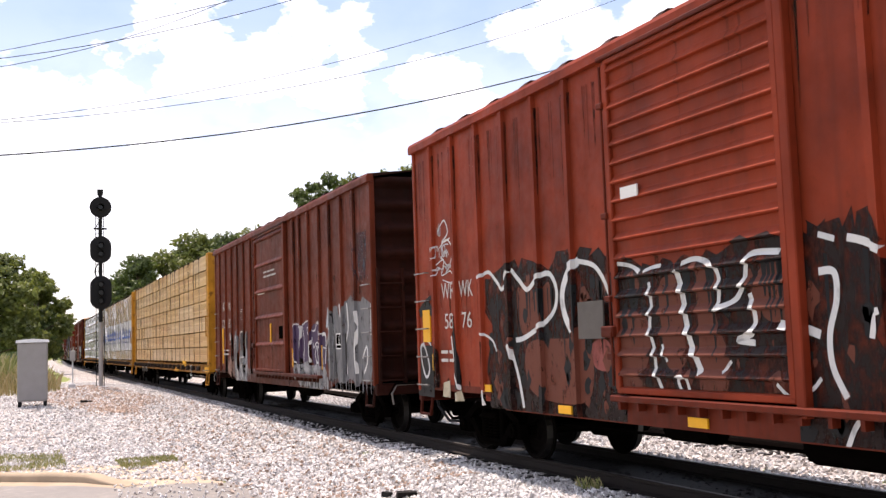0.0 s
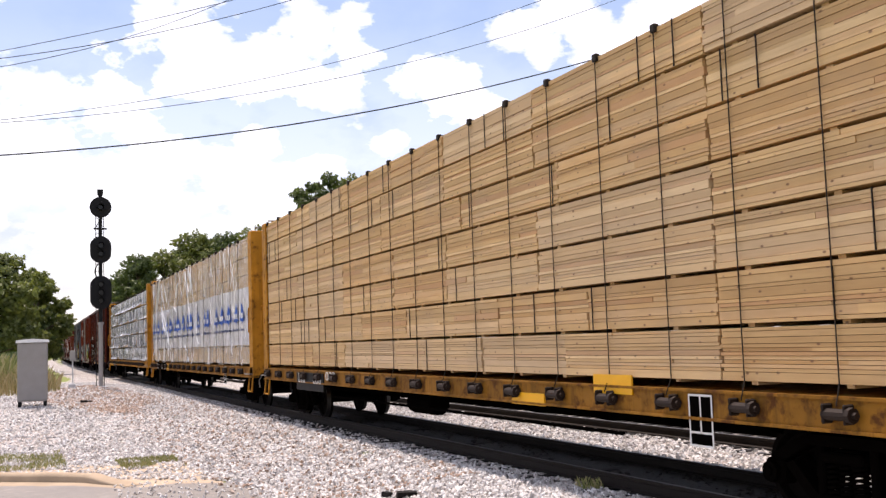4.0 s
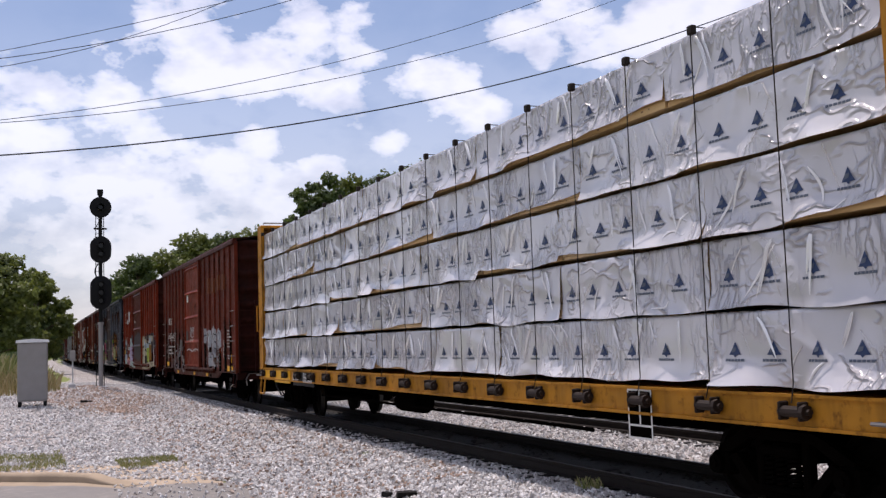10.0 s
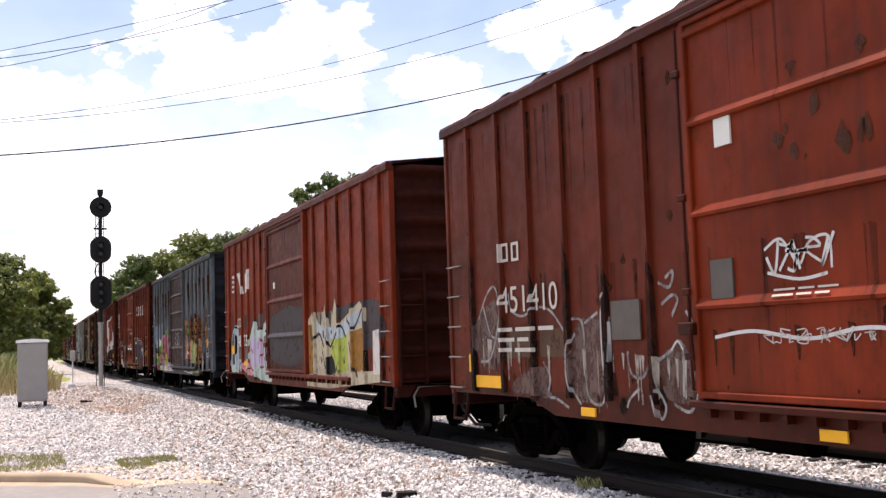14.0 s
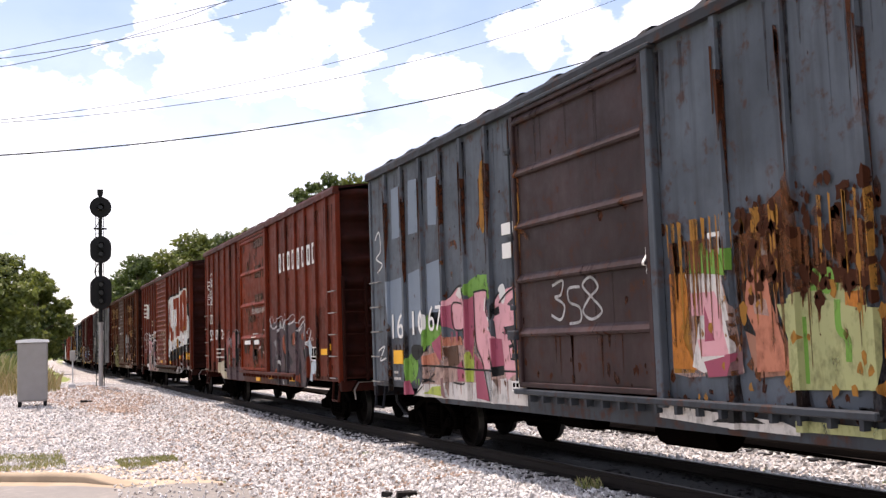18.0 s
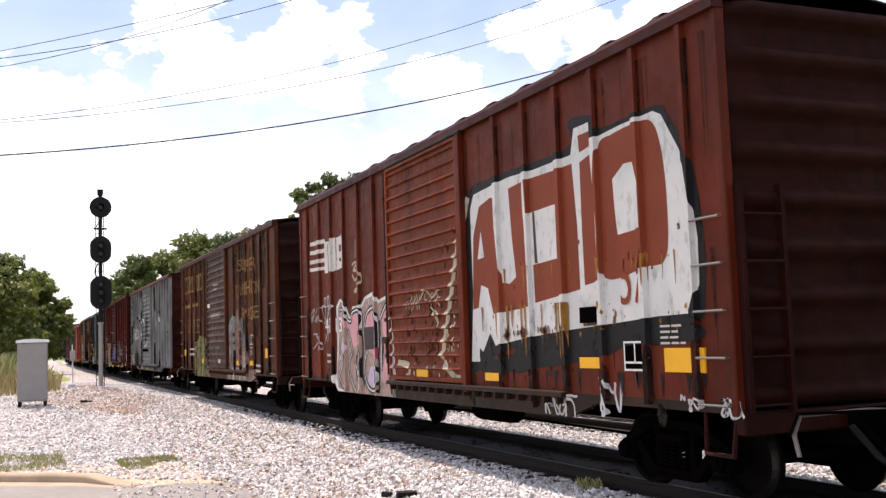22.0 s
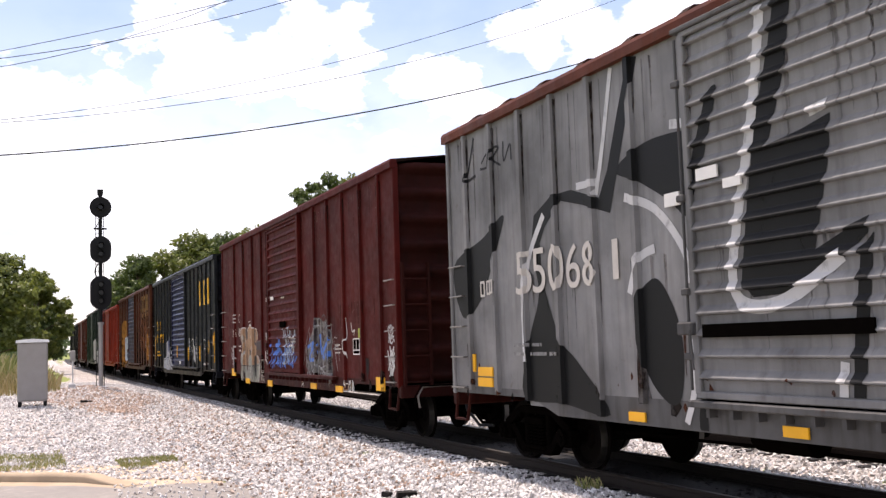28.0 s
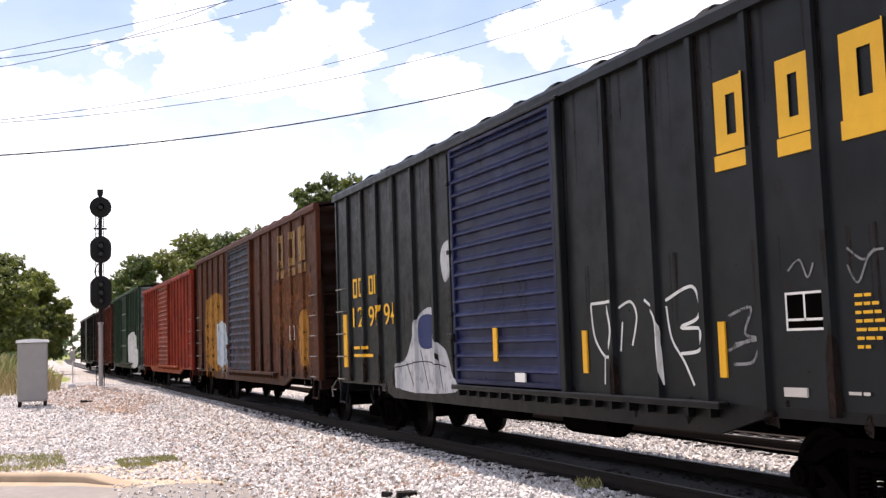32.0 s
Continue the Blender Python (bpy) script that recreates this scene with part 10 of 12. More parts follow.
plate(car10, 0.53, 1.18, 1.73, 1.83, DULLPLATE, -1.635, "paper_label")
plate(car10, -0.59, 0.04, 1.73, 1.84, DULLPLATE, -1.635, "paper_label")
plate(car10, -0.65, -0.31, 1.29, 1.41, STENCIL, -1.635, "paper_label")
plate(car10, 6.78, 7.25, 1.51, 1.76, YELLOW_TAB, None, "reflector")
plate(car10, 2.73, 3.23, 1.25, 1.41, YELLOW_TAB, -1.560, "reflector")
rng = random.Random(77)
g = Paint(side10)
g.lay = 0.0022
for a, c in zip(side10.posts, side10.posts[1:]):
    a, c = max(a, c), min(a, c)
    if a - c < 1.4:
        top = rng.uniform(3.0, 4.7)
        g.rag(rng.choice((G_SCALE, G_STREAK, G_RUST)), [(a - 0.1, 4.8), (c + rng.uniform(0.1, 0.5), 4.8), (c + rng.uniform(0.1, 0.4), top - 0.6), (a - 0.12, top - 1.0)])
        g.drips(G_RUST, 8, a - 0.1, 4.6, c + 0.1, 4.6, 2.2, rng.randrange(999))
g.done(car10, "paint_patch", "rust and soot running down between the posts")
stencil(car10, "SU", -3.42, -4.34, 4.05, 4.4, CREAM)
stencil(car10, "PE", -4.38, -5.17, 3.97, 4.32, CREAM)
stencil(car10, "R", -5.28, -5.64, 3.97, 4.33, CREAM)
stencil(car10, "C", -2.94, -3.31, 3.29, 3.65, CREAM)
stencil(car10, "US", -3.53, -4.23, 3.32, 3.66, CREAM)
stencil(car10, "HI", -4.4, -5.15, 3.31, 3.68, CREAM)
stencil(car10, "ON", -5.29, -6.08, 3.27, 3.63, CREAM)
stencil(car10, "SE", -2.92, -3.49, 2.59, 2.93, CREAM)
stencil(car10, "RV", -3.78, -4.52, 2.59, 2.93, CREAM)
stencil(car10, "IC", -4.69, -5.2, 2.56, 2.92, CREAM)
stencil(car10, "E", -5.34, -6.04, 2.58, 2.93, CREAM)
g = Paint(side10)
g.rag(G_WASHBLUE, [(-1.63, 2.41), (-2.3, 2.74), (-2.69, 2.6), (-2.53, 1.29), (-1.69, 1.26)])
g.rag(G_WASHPINK, [(-2.77, 2.68), (-3.32, 2.9), (-3.66, 2.38), (-4.12, 1.91), (-4.59, 1.46), (-4.43, 1.3), (-2.76, 1.28)])
g.rag(G_WASHBLUE, [(-3.53, 2.31), (-4.1, 2.06), (-3.91, 1.76)])
g.rag(G_MAUVE, [(-3.06, 2.1), (-3.48, 1.77), (-3.37, 1.46), (-3.02, 1.62)])
g.rag(G_WASHOLIVE, [(4.73, 1.77), (3.84, 2.08), (2.25, 2.01), (2.12, 0.9), (4.53, 0.83)])
g.stroke(G_BLACK, 0.03, [(-1.71, 2.32), (-2.29, 2.67), (-2.46, 1.78), (-1.8, 1.36)])
g.stroke(G_BLACK, 0.03, [(-3.55, 2.55), (-4.09, 1.91), (-4.36, 1.39)])
g.stroke(G_BLACK, 0.03, [(3.85, 1.99), (3.74, 0.96), (2.85, 0.99), (2.7, 1.91)])
g.stroke(G_BLACK, 0.03, [(4.65, 1.74), (4.41, 0.83)])
g.rag(G_PALEWORN, [(1.93, 0.91), (-1.33, 1.01), (-5.07, 1.12), (-5.61, 1.12), (-4.9, 0.82), (-2.37, 0.77), (1.57, 0.73)])
g.rag(G_WASHPINK, [(-4.33, 1.06), (-5.48, 1.13), (-5.05, 0.86), (-4.46, 0.85)])
g.rag(G_WASHOLIVE, [(1.56, 0.92), (-0.38, 0.96), (-0.11, 0.76), (1.51, 0.76)])
g.stroke(G_RUST, 0.1, [(-5.42, 2.01), (-5.41, 1.2)])
g.flakes(G_WASHBLUE, 22, -1.68, 2.51, -2.8, 1.49, 0.12, 111)
g.flakes(G_WASHGREY, 18, -2.35, 2.29, -4.27, 1.71, 0.1, 113)
g.flakes(G_RUST, 50, -1.64, 2.45, -4.44, 1.22, 0.09, 114)
g.rag(G_WASHBLUE, [(-1.66, 2.43), (-2.06, 2.68), (-2.42, 2.68), (-2.52, 2.38), (-2.42, 1.81), (-2.45, 1.22), (-1.65, 1.25), (-1.76, 1.89)])
g.rag(G_WASHPINK, [(-1.99, 2.17), (-2.45, 2.11), (-2.45, 1.27), (-1.93, 1.24)])
g.rag(G_WASHPINK, [(-2.84, 2.76), (-3.05, 2.86), (-3.31, 2.81), (-3.37, 2.48), (-3.48, 1.97), (-3.48, 1.48), (-2.98, 1.34), (-2.7, 1.74), (-2.81, 2.39)])
g.rag(G_WASHGREY, [(-2.89, 2.75), (-3.26, 2.8), (-3.31, 2.55), (-2.94, 2.48)])
g.rag(G_WASHGREY, [(-3.54, 2.62), (-3.76, 2.57), (-3.8, 2.33), (-3.68, 2.15), (-3.53, 2.27)])
g.rag(G_WASHGREY, [(-3.64, 2.25), (-3.97, 2.08), (-4.24, 1.76), (-4.23, 1.45), (-3.88, 1.61), (-3.66, 1.97)])
g.rag(G_PALEWORN, [(-3.68, 1.66), (-4.12, 1.48), (-4.15, 1.19), (-3.68, 1.2)])
g.rag(G_WASHOLIVE, [(4.35, 1.94), (3.81, 2.16), (2.89, 2.19), (1.93, 1.94), (1.95, 1.27), (2.12, 0.91), (4.39, 0.81)])
g.stroke(G_GREYPALE, 0.025, [(-1.66, 2.43), (-2.06, 2.68), (-2.42, 2.68), (-2.52, 2.38)])
g.stroke(G_GREYPALE, 0.02, [(-2.81, 2.39), (-2.89, 2.78), (-3.31, 2.82), (-3.37, 2.48)])
g.stroke(G_GREYPALE, 0.02, [(-3.51, 2.27), (-3.54, 2.62), (-3.76, 2.57), (-3.8, 2.33), (-3.68, 2.15)])
g.stroke(G_CHARCOAL, 0.02, [(-1.76, 1.89), (-1.62, 1.47)])
g.stroke(G_CHARCOAL, 0.02, [(-2.72, 2), (-2.75, 1.47), (-3.01, 1.33)])
g.stroke(G_CHARCOAL, 0.02, [(-2.17, 2.02), (-2.22, 1.61)])
g.flakes(G_WASHPINK, 30, -1.7, 2.5, -4.6, 1.25, 0.12, 122)
g.flakes(G_RUSTDARK, 60, -1.6, 2.6, -4.7, 1.2, 0.05, 123)
g.drips(G_PALE, 30, -1.5, 1.18, -4.43, 1.13, 0.2, 117)
g.scribble(G_BROWNLINE, 0.025, 3, 1, 4.26, 1.92, 2.04, 0.91, 118)
g.flakes(G_RUST, 16, 4.37, 2, 1.93, 0.84, 0.06, 119)
g.drips(G_PALE, 50, 4.15, 0.61, -4.55, 0.78, 0.14, 120)
g.flakes(G_WASHPINK, 24, 2.14, 0.83, -4.55, 0.82, 0.06, 121)
g.done(car10, "graffiti", "faded pastel graffiti peeling off rusted steel")
data_panel(car10, -5.15, -4.76, 1.75, 2.12)
bars(car10, -4.76, 1.67, 0.35, 0.04, 4, STENCIL)
plate(car10, -7.11, -6.69, 1.46, 1.72, YELLOW_TAB, None, "reflector")
plate(car10, -3.35, -2.81, 1.24, 1.37, YELLOW_TAB, None, "reflector")
plate(car10, -5.25, -4.72, 1.25, 1.38, YELLOW_TAB, None, "reflector")
bars(car10, -5.58, 1.22, 0.58, 0.15, 2, STENCIL)

# paint on the twelfth car
g = Paint(side11)
g.shape(G_DKGREY, [(2.68, 4.89), (2.5, 4.84), (2.74, 4.26), (3.07, 3.47), (3.19, 3.18), (3.82, 3.36), (4.34, 3.48), (4.78, 3.2), (4.99, 2.93), (5.18, 2.96), (5.07, 3.38), (4.58, 3.58), (4.07, 3.58), (3.42, 3.39), (3.21, 3.69), (2.95, 4.3)])
g.blob(G_DKGREY, [(5.16, 2.92), (4.94, 3.01), (4.88, 2.49), (4.49, 1.75), (4.09, 1.47), (3.38, 0.86), (4.45, 0.94), (5.55, 1.01), (5.32, 1.76), (5.01, 2.35)])
g.blob(G_DKGREY, [(3.05, 3.65), (2.44, 3.86), (1.68, 3.85), (1.57, 3.78), (1.66, 2.97), (2.07, 3.19), (2.58, 3.45)])
g.blob(G_DKGREY, [(2.73, 2.1), (2.46, 2.35), (2.23, 2.3), (1.97, 1.89), (1.91, 1.48), (2.01, 1.07), (2.28, 1.07), (2.62, 1.42)])
g.blob(G_DKGREY, [(7.77, 2.92), (6.68, 3.25), (5.99, 3.51), (6.17, 3.13), (6.81, 2.36), (7.49, 2.12)])
g.shape(G_DKGREY, [(0.22, 4.75), (0.01, 4.68), (0.13, 4.1), (0.42, 3.43), (0.01, 3.5), (-0.38, 3.58), (-0.34, 3.25), (-0.11, 2.45), (-0.73, 2.67), (-0.71, 2.53), (-0.29, 2.25), (0.34, 2.09), (0.72, 2.08), (0.88, 2.23), (0.73, 3.01), (0.54, 3.78), (0.33, 4.36)])
g.shape(G_DKGREY, [(-0.62, 2.41), (-0.77, 2.53), (-0.71, 2.13), (-0.57, 1.22), (-0.56, 0.87), (-0.4, 0.86), (-0.49, 1.68)])
g.blob(G_DKGREY, [(1.24, 4.13), (1.09, 4.15), (1.24, 3.76), (1.4, 3.39), (1.57, 3.13), (1.58, 3.42), (1.39, 3.85)])
g.blob(G_DKGREY, [(1.58, 1.15), (1.08, 0.95), (0.94, 0.7), (1.66, 0.75)])
g.stroke(G_LTGREY, 0.13, [(0.4, 4.75), (0.6, 3.79), (0.9, 2.77), (1, 2.24), (0.8, 2.01), (0.27, 2.04), (-0.42, 2.38)])
g.stroke(G_LTGREY, 0.08, [(3.04, 4.85), (3.29, 3.98), (3.48, 3.43)])
g.stroke(G_LTGREY, 0.1, [(5.4, 1.46), (5.43, 2.07), (5.26, 2.81), (4.8, 3.36)])
g.stroke(G_LTGREY, 0.09, [(3.93, 3.6), (3.41, 3.58)])
g.stroke(G_LTGREY, 0.1, [(2.88, 3.32), (2.29, 3.11), (1.82, 2.64), (1.74, 2.28)])
g.stroke(G_LTGREY, 0.09, [(1.91, 0.85), (1.76, 1.2), (1.73, 1.71)])
g.stroke(G_LTGREY, 0.1, [(2.86, 2.23), (2.66, 2.59), (2.33, 2.69)])
g.stroke(G_LTGREY, 0.08, [(-0.14, 3.63), (-0.38, 3.67)])
g.stroke(G_LTGREY, 0.1, [(1.95, 3.96), (1.56, 3.91)])
g.stroke(G_LTGREY, 0.1, [(-0.28, 0.84), (-0.37, 1.49)])
g.blob(G_DKGREY, [(-2.47, 4.76), (-2.66, 4.86), (-2.82, 4.65), (-2.93, 3.96), (-3.2, 3.1), (-3.45, 2.45), (-3.15, 2.83), (-2.88, 3.64), (-2.62, 3.57), (-2.22, 3.01), (-1.96, 2.46), (-2.03, 2.87), (-2.19, 3.66)])
g.blob(G_DKGREY, [(-2.64, 2.14), (-2.84, 2.02), (-3.04, 1.59), (-3.19, 1.23), (-3.42, 0.85), (-2.57, 0.9), (-2.68, 1.43)])
g.shape(G_DKGREY, [(-4.48, 3.56), (-4.73, 3.56), (-4.7, 3.26), (-4.59, 3.39)])
g.stroke(G_LTGREY, 0.16, [(-2.41, 4.69), (-2.15, 4.14), (-2.06, 3.33)])
g.stroke(G_LTGREY, 0.12, [(-2.92, 3.63), (-3.08, 3.12), (-3.28, 2.7)])
g.stroke(G_LTGREY, 0.12, [(-2.61, 2.03), (-2.48, 1.48), (-2.47, 1.21)])
g.stroke(G_LTGREY, 0.1, [(-4.47, 3.4), (-4.56, 3.08)])
g.done(car11, "graffiti", "giant dark grey shapes with pale shading")
stencil(car11, "5", 5.64, 5.17, 2.36, 2.93, STENCIL)
stencil(car11, "50", 5.14, 4.31, 2.36, 2.95, STENCIL)
stencil(car11, "68", 4.24, 3.5, 2.37, 2.91, STENCIL)
stencil(car11, "1", 3.16, 3.04, 2.41, 2.87, STENCIL)
block(car11, 6.64, 6.79, 2.39, 2.62, STENCIL)
block(car11, 6.46, 6.58, 2.41, 2.62, STENCIL)
block(car11, 6.27, 6.4, 2.42, 2.62, STENCIL)
bars(car11, 5.76, 1.66, 1.22, 0.12, 2, G_CHALK)
plate(car11, 6.49, 6.98, 1.24, 1.37, YELLOW_TAB, None, "reflector")
plate(car11, 6.5, 6.99, 1.09, 1.22, YELLOW_TAB, None, "reflector")
plate(car11, 1.09, 1.42, 3.27, 3.39, WHITE, -1.635, "paper_label")
plate(car11, 0.75, 1.01, 3.14, 3.23, WHITE, -1.635, "paper_label")
plate(car11, 1.79, 2.05, 3.09, 3.23, WHITE, -1.580, "paper_label")
plate(car11, -0.76, 1.45, 1.72, 1.85, IRON, -1.635, "plate")
g = Paint(side11)
g.stroke(G_BLACK, 0.05, [(6.88, 4.78), (7.09, 4.34), (7.19, 4.17), (6.85, 4.2)])
g.stroke(G_BLACK, 0.035, [(6.64, 4.35), (6.43, 4.46), (6.45, 4.27), (6.69, 4.27)])
g.stroke(G_BLACK, 0.035, [(6.34, 4.26), (6.24, 4.49), (6.05, 4.48), (6.25, 4.35), (6, 4.22)])
g.stroke(G_BLACK, 0.035, [(5.9, 4.54), (5.89, 4.26), (5.69, 4.46), (5.66, 4.24)])
g.done(car11, "tag", "black brush tag")

# paint on the thirteenth car
g = Paint(side12)
g.shape(G_TAN, [(5.52, 2.21), (5.37, 2.34), (4.83, 2.35), (4.63, 2.32), (4.48, 2.27), (4.28, 2.37), (4.08, 2.41), (3.91, 2.35), (3.73, 2.31), (3.52, 2.27), (3.32, 2.27), (3.17, 2.16), (3.14, 1.98), (3.3, 1.96), (3.36, 1.54), (3.19, 1.49), (3, 1.44), (2.92, 1.29), (2.96, 1.09), (3.03, 0.88), (3.11, 0.7), (3.66, 0.72), (4.57, 0.75), (5.42, 0.76), (5.53, 0.97), (5.44, 1.16), (5.47, 1.41), (5.33, 1.66), (5.21, 1.79), (5.44, 1.98)])
g.shape(G_SAGE, [(5.47, 1.16), (5.04, 1.26), (4.05, 1.21), (3.61, 1.27), (2.95, 1.33), (2.96, 1.09), (3.03, 0.88), (3.11, 0.7), (3.66, 0.72), (4.57, 0.75), (5.42, 0.76), (5.53, 0.97)])
g.blob(G_SAGE, [(4.39, 1.48), (4.03, 1.53), (4, 1.2), (4.38, 1.18)])
g.blob(G_SAGE, [(5.48, 1.54), (5.12, 1.6), (5.04, 1.29), (5.42, 1.19)])
g.blob(G_PALEWORN, [(5.39, 2.11), (4.96, 2.18), (4.85, 1.96), (5.1, 1.78), (5.33, 1.95)])
g.shape(G_CHARCOAL, [(4.79, 2.29), (4.58, 2.3), (4.48, 2.24), (4.46, 2.01), (4.68, 1.98)])
g.shape(G_CHARCOAL, [(3.92, 1.96), (3.78, 1.81), (3.74, 1.7), (3.91, 1.59), (3.98, 1.48)])
g.shape(G_CHARCOAL, [(3.6, 1.92), (3.33, 1.88), (3.36, 1.8), (3.52, 1.83)])
g.shape(G_CHARCOAL, [(4.24, 1.68), (4.06, 1.69), (4.08, 1.55), (4.23, 1.54)])
g.shape(G_CHARCOAL, [(5.37, 2.33), (4.94, 2.31), (4.97, 2.22), (5.19, 2.25)])
g.shape(G_CHARCOAL, [(3.56, 2.25), (3.42, 2.25), (3.45, 1.91), (3.55, 1.94)])
g.blob(G_BLACK, [(3.6, 1.43), (3.49, 1.54), (3.36, 1.53), (3.33, 1.38), (3.38, 1.07), (3.46, 0.93), (3.57, 1), (3.6, 1.22)])
g.shape(G_BROWNLINE, [(4.68, 1.48), (4.52, 1.71), (4.54, 1.13), (4.64, 1.06)])
g.stroke(G_CHARCOAL, 0.022, [(4.72, 1.9), (4.6, 1.48), (4.64, 1.07)])
g.stroke(G_CHARCOAL, 0.022, [(4.46, 1.98), (4.52, 1.48), (4.5, 1.02)])
g.stroke(G_CHARCOAL, 0.022, [(4.35, 1.6), (4.32, 1.14), (4.23, 0.8)])
g.stroke(G_CHARCOAL, 0.022, [(3.74, 1.7), (3.9, 1.48), (3.99, 1.15), (4.08, 0.98)])
g.stroke(G_CHARCOAL, 0.022, [(4.72, 1.87), (4.91, 1.48), (4.89, 1.12), (4.86, 0.88)])
g.stroke(G_CHARCOAL, 0.022, [(3.91, 1.98), (3.7, 1.7)])
g.stroke(G_CHARCOAL, 0.022, [(4.25, 2.17), (4.27, 1.71), (3.96, 1.68), (3.89, 2.26)])
g.stroke(G_CHARCOAL, 0.022, [(3.27, 1.49), (3.26, 1.18), (3.42, 0.86)])
g.stroke(G_CHARCOAL, 0.022, [(3.72, 1.21), (3.64, 0.95), (3.79, 0.75)])
g.stroke(G_CHARCOAL, 0.022, [(4.16, 1.03), (3.97, 0.93), (4.1, 0.73)])
g.stroke(G_CHARCOAL, 0.022, [(5.49, 1.16), (5.22, 1.03), (5.32, 0.79)])
g.stroke(G_CHARCOAL, 0.022, [(5.46, 1.24), (4.05, 1.23), (2.98, 1.27)])
g.stroke(G_CHARCOAL, 0.022, [(5.21, 1.79), (5.4, 1.98)])
g.stroke(G_CHARCOAL, 0.022, [(5.34, 1.65), (5.49, 1.41), (5.4, 1.16)])
g.stroke(G_PALE, 0.035, [(5.53, 2.05), (5.48, 2.24), (5.3, 2.33), (4.84, 2.34), (4.63, 2.31)])
g.stroke(G_PALE, 0.035, [(4.44, 2.24), (4.25, 2.36), (4.04, 2.4), (3.88, 2.32)])
g.stroke(G_PALE, 0.035, [(3.88, 2.29), (3.73, 2.32), (3.56, 2.3)])
g.stroke(G_PALE, 0.035, [(3.44, 2.29), (3.28, 2.27), (3.17, 2.16), (3.13, 1.98)])
g.stroke(G_PALE, 0.035, [(3.3, 1.54), (3.04, 1.46), (2.92, 1.29), (2.99, 0.98), (3.09, 0.72)])
g.stroke(G_PALE, 0.035, [(4.74, 2.02), (4.83, 1.72), (4.94, 1.42)])
g.stroke(G_PALE, 0.035, [(3.88, 1.96), (3.68, 1.71), (3.88, 1.48), (3.95, 1.21)])
g.stroke(G_PALE, 0.02, [(4.13, 2.16), (4.09, 2.02), (4.01, 2.1)])
g.stroke(G_PALE, 0.02, [(5.3, 2.07), (5.17, 1.97)])
g.stroke(G_PALE, 0.02, [(3.37, 2.18), (3.29, 2.07)])
g.stroke(G_PALE, 0.02, [(5.4, 1.48), (5.25, 1.57), (5.2, 1.41)])
g.stroke(G_PALE, 0.02, [(3.15, 1.44), (3.08, 1.32)])
g.stroke(G_PALE, 0.02, [(3.87, 1.43), (3.83, 1.54)])
g.layer(G_PALE).line([(4.28, 2.5), (4.04, 2.51), (4.03, 2.42), (4.26, 2.41)], 0.014, True)
g.scribble(G_CHARCOAL, 0.02, 4, 1, 5.18, 0.87, 4.85, 0.75, 162)
g.scribble(G_PALEWORN, 0.035, 3, 2, 2.79, 1.37, 2.38, 0.78, 163)
g.rag(G_GREYPALE, [(2.13, 1.62), (1.77, 1.59), (1.78, 1.32), (2.09, 1.32)])
g.shape(G_GREYPALE, [(2.14, 2.15), (1.72, 2.12), (1.74, 1.94), (2.16, 1.94)])
g.shape(G_CHARCOAL, [(3.29, 1.93), (2.6, 1.93), (2.63, 1.53), (3.3, 1.53)])
g.shape(G_BROWNLINE, [(3.25, 1.7), (2.66, 1.66), (2.64, 1.54), (3.26, 1.54)])
g.stroke(G_MAUVE, 0.02, [(3.31, 1.94), (2.6, 1.93)])
g.scribble(G_LTGREY, 0.03, 3, 2, 6.79, 1.8, 6.12, 1.01, 161)
g.done(car12, "graffiti", "tan bubble graffiti with black outlines")
g = Paint(side12)
g.stroke(G_BLUE, 0.07, [(1, 1.61), (0.4, 1.67)])
g.stroke(G_BLUE, 0.08, [(0.67, 1.61), (0.65, 1.29)])
g.stroke(G_BLUE, 0.07, [(0.52, 1.49), (0.41, 1.24), (0.28, 1.49), (0.17, 1.24)])
g.stroke(G_BLUE, 0.07, [(0.09, 1.49), (-0.11, 1.59), (-0.03, 1.4), (0.08, 1.45), (-0.08, 1.25)])
g.stroke(G_BLUE, 0.08, [(-0.12, 1.67), (-0.51, 1.67)])
g.stroke(G_BLUE, 0.08, [(-0.36, 1.63), (-0.41, 1.41), (-0.48, 1.35)])
g.stroke(G_BLUE, 0.06, [(0.81, 1.82), (0.32, 1.81), (0.66, 1.66), (0.46, 1.96), (0.37, 1.67)])
g.stroke(G_BLUE, 0.05, [(1.39, 1.11), (1, 1.41), (1.16, 1.41)])
g.rag(G_WASHGREY, [(-2.46, 2.04), (-3.07, 2.36), (-3.96, 2.12), (-4.1, 1.47), (-3.88, 1.16), (-2.23, 1.17), (-1.93, 1.46)])
g.scribble(G_CHARCOAL, 0.045, 4, 1, -2.09, 2.24, -4.06, 1.19, 301)
g.flakes(G_CHARCOAL, 16, -2.08, 2.12, -4, 1.15, 0.09, 302)
g.drips(G_GREYPALE, 20, -1.99, 1.16, -4.06, 1.15, 0.25, 303)
g.stroke(G_BLUE, 0.08, [(-2.09, 1.72), (-2.62, 1.81), (-2.25, 1.46), (-2.73, 1.45)])
g.stroke(G_BLUE, 0.09, [(-3.18, 2.02), (-3.27, 1.59), (-3.69, 1.8), (-3.73, 1.47)])
g.stroke(G_GREYPALE, 0.03, [(-2.3, 2.05), (-2.45, 1.18)])
g.stroke(G_GREYPALE, 0.03, [(-2.92, 2.24), (-2.73, 1.75), (-2.96, 1.15)])
g.stroke(G_GREYPALE, 0.03, [(-3.6, 2.27), (-3.87, 1.73), (-3.63, 1.14)])
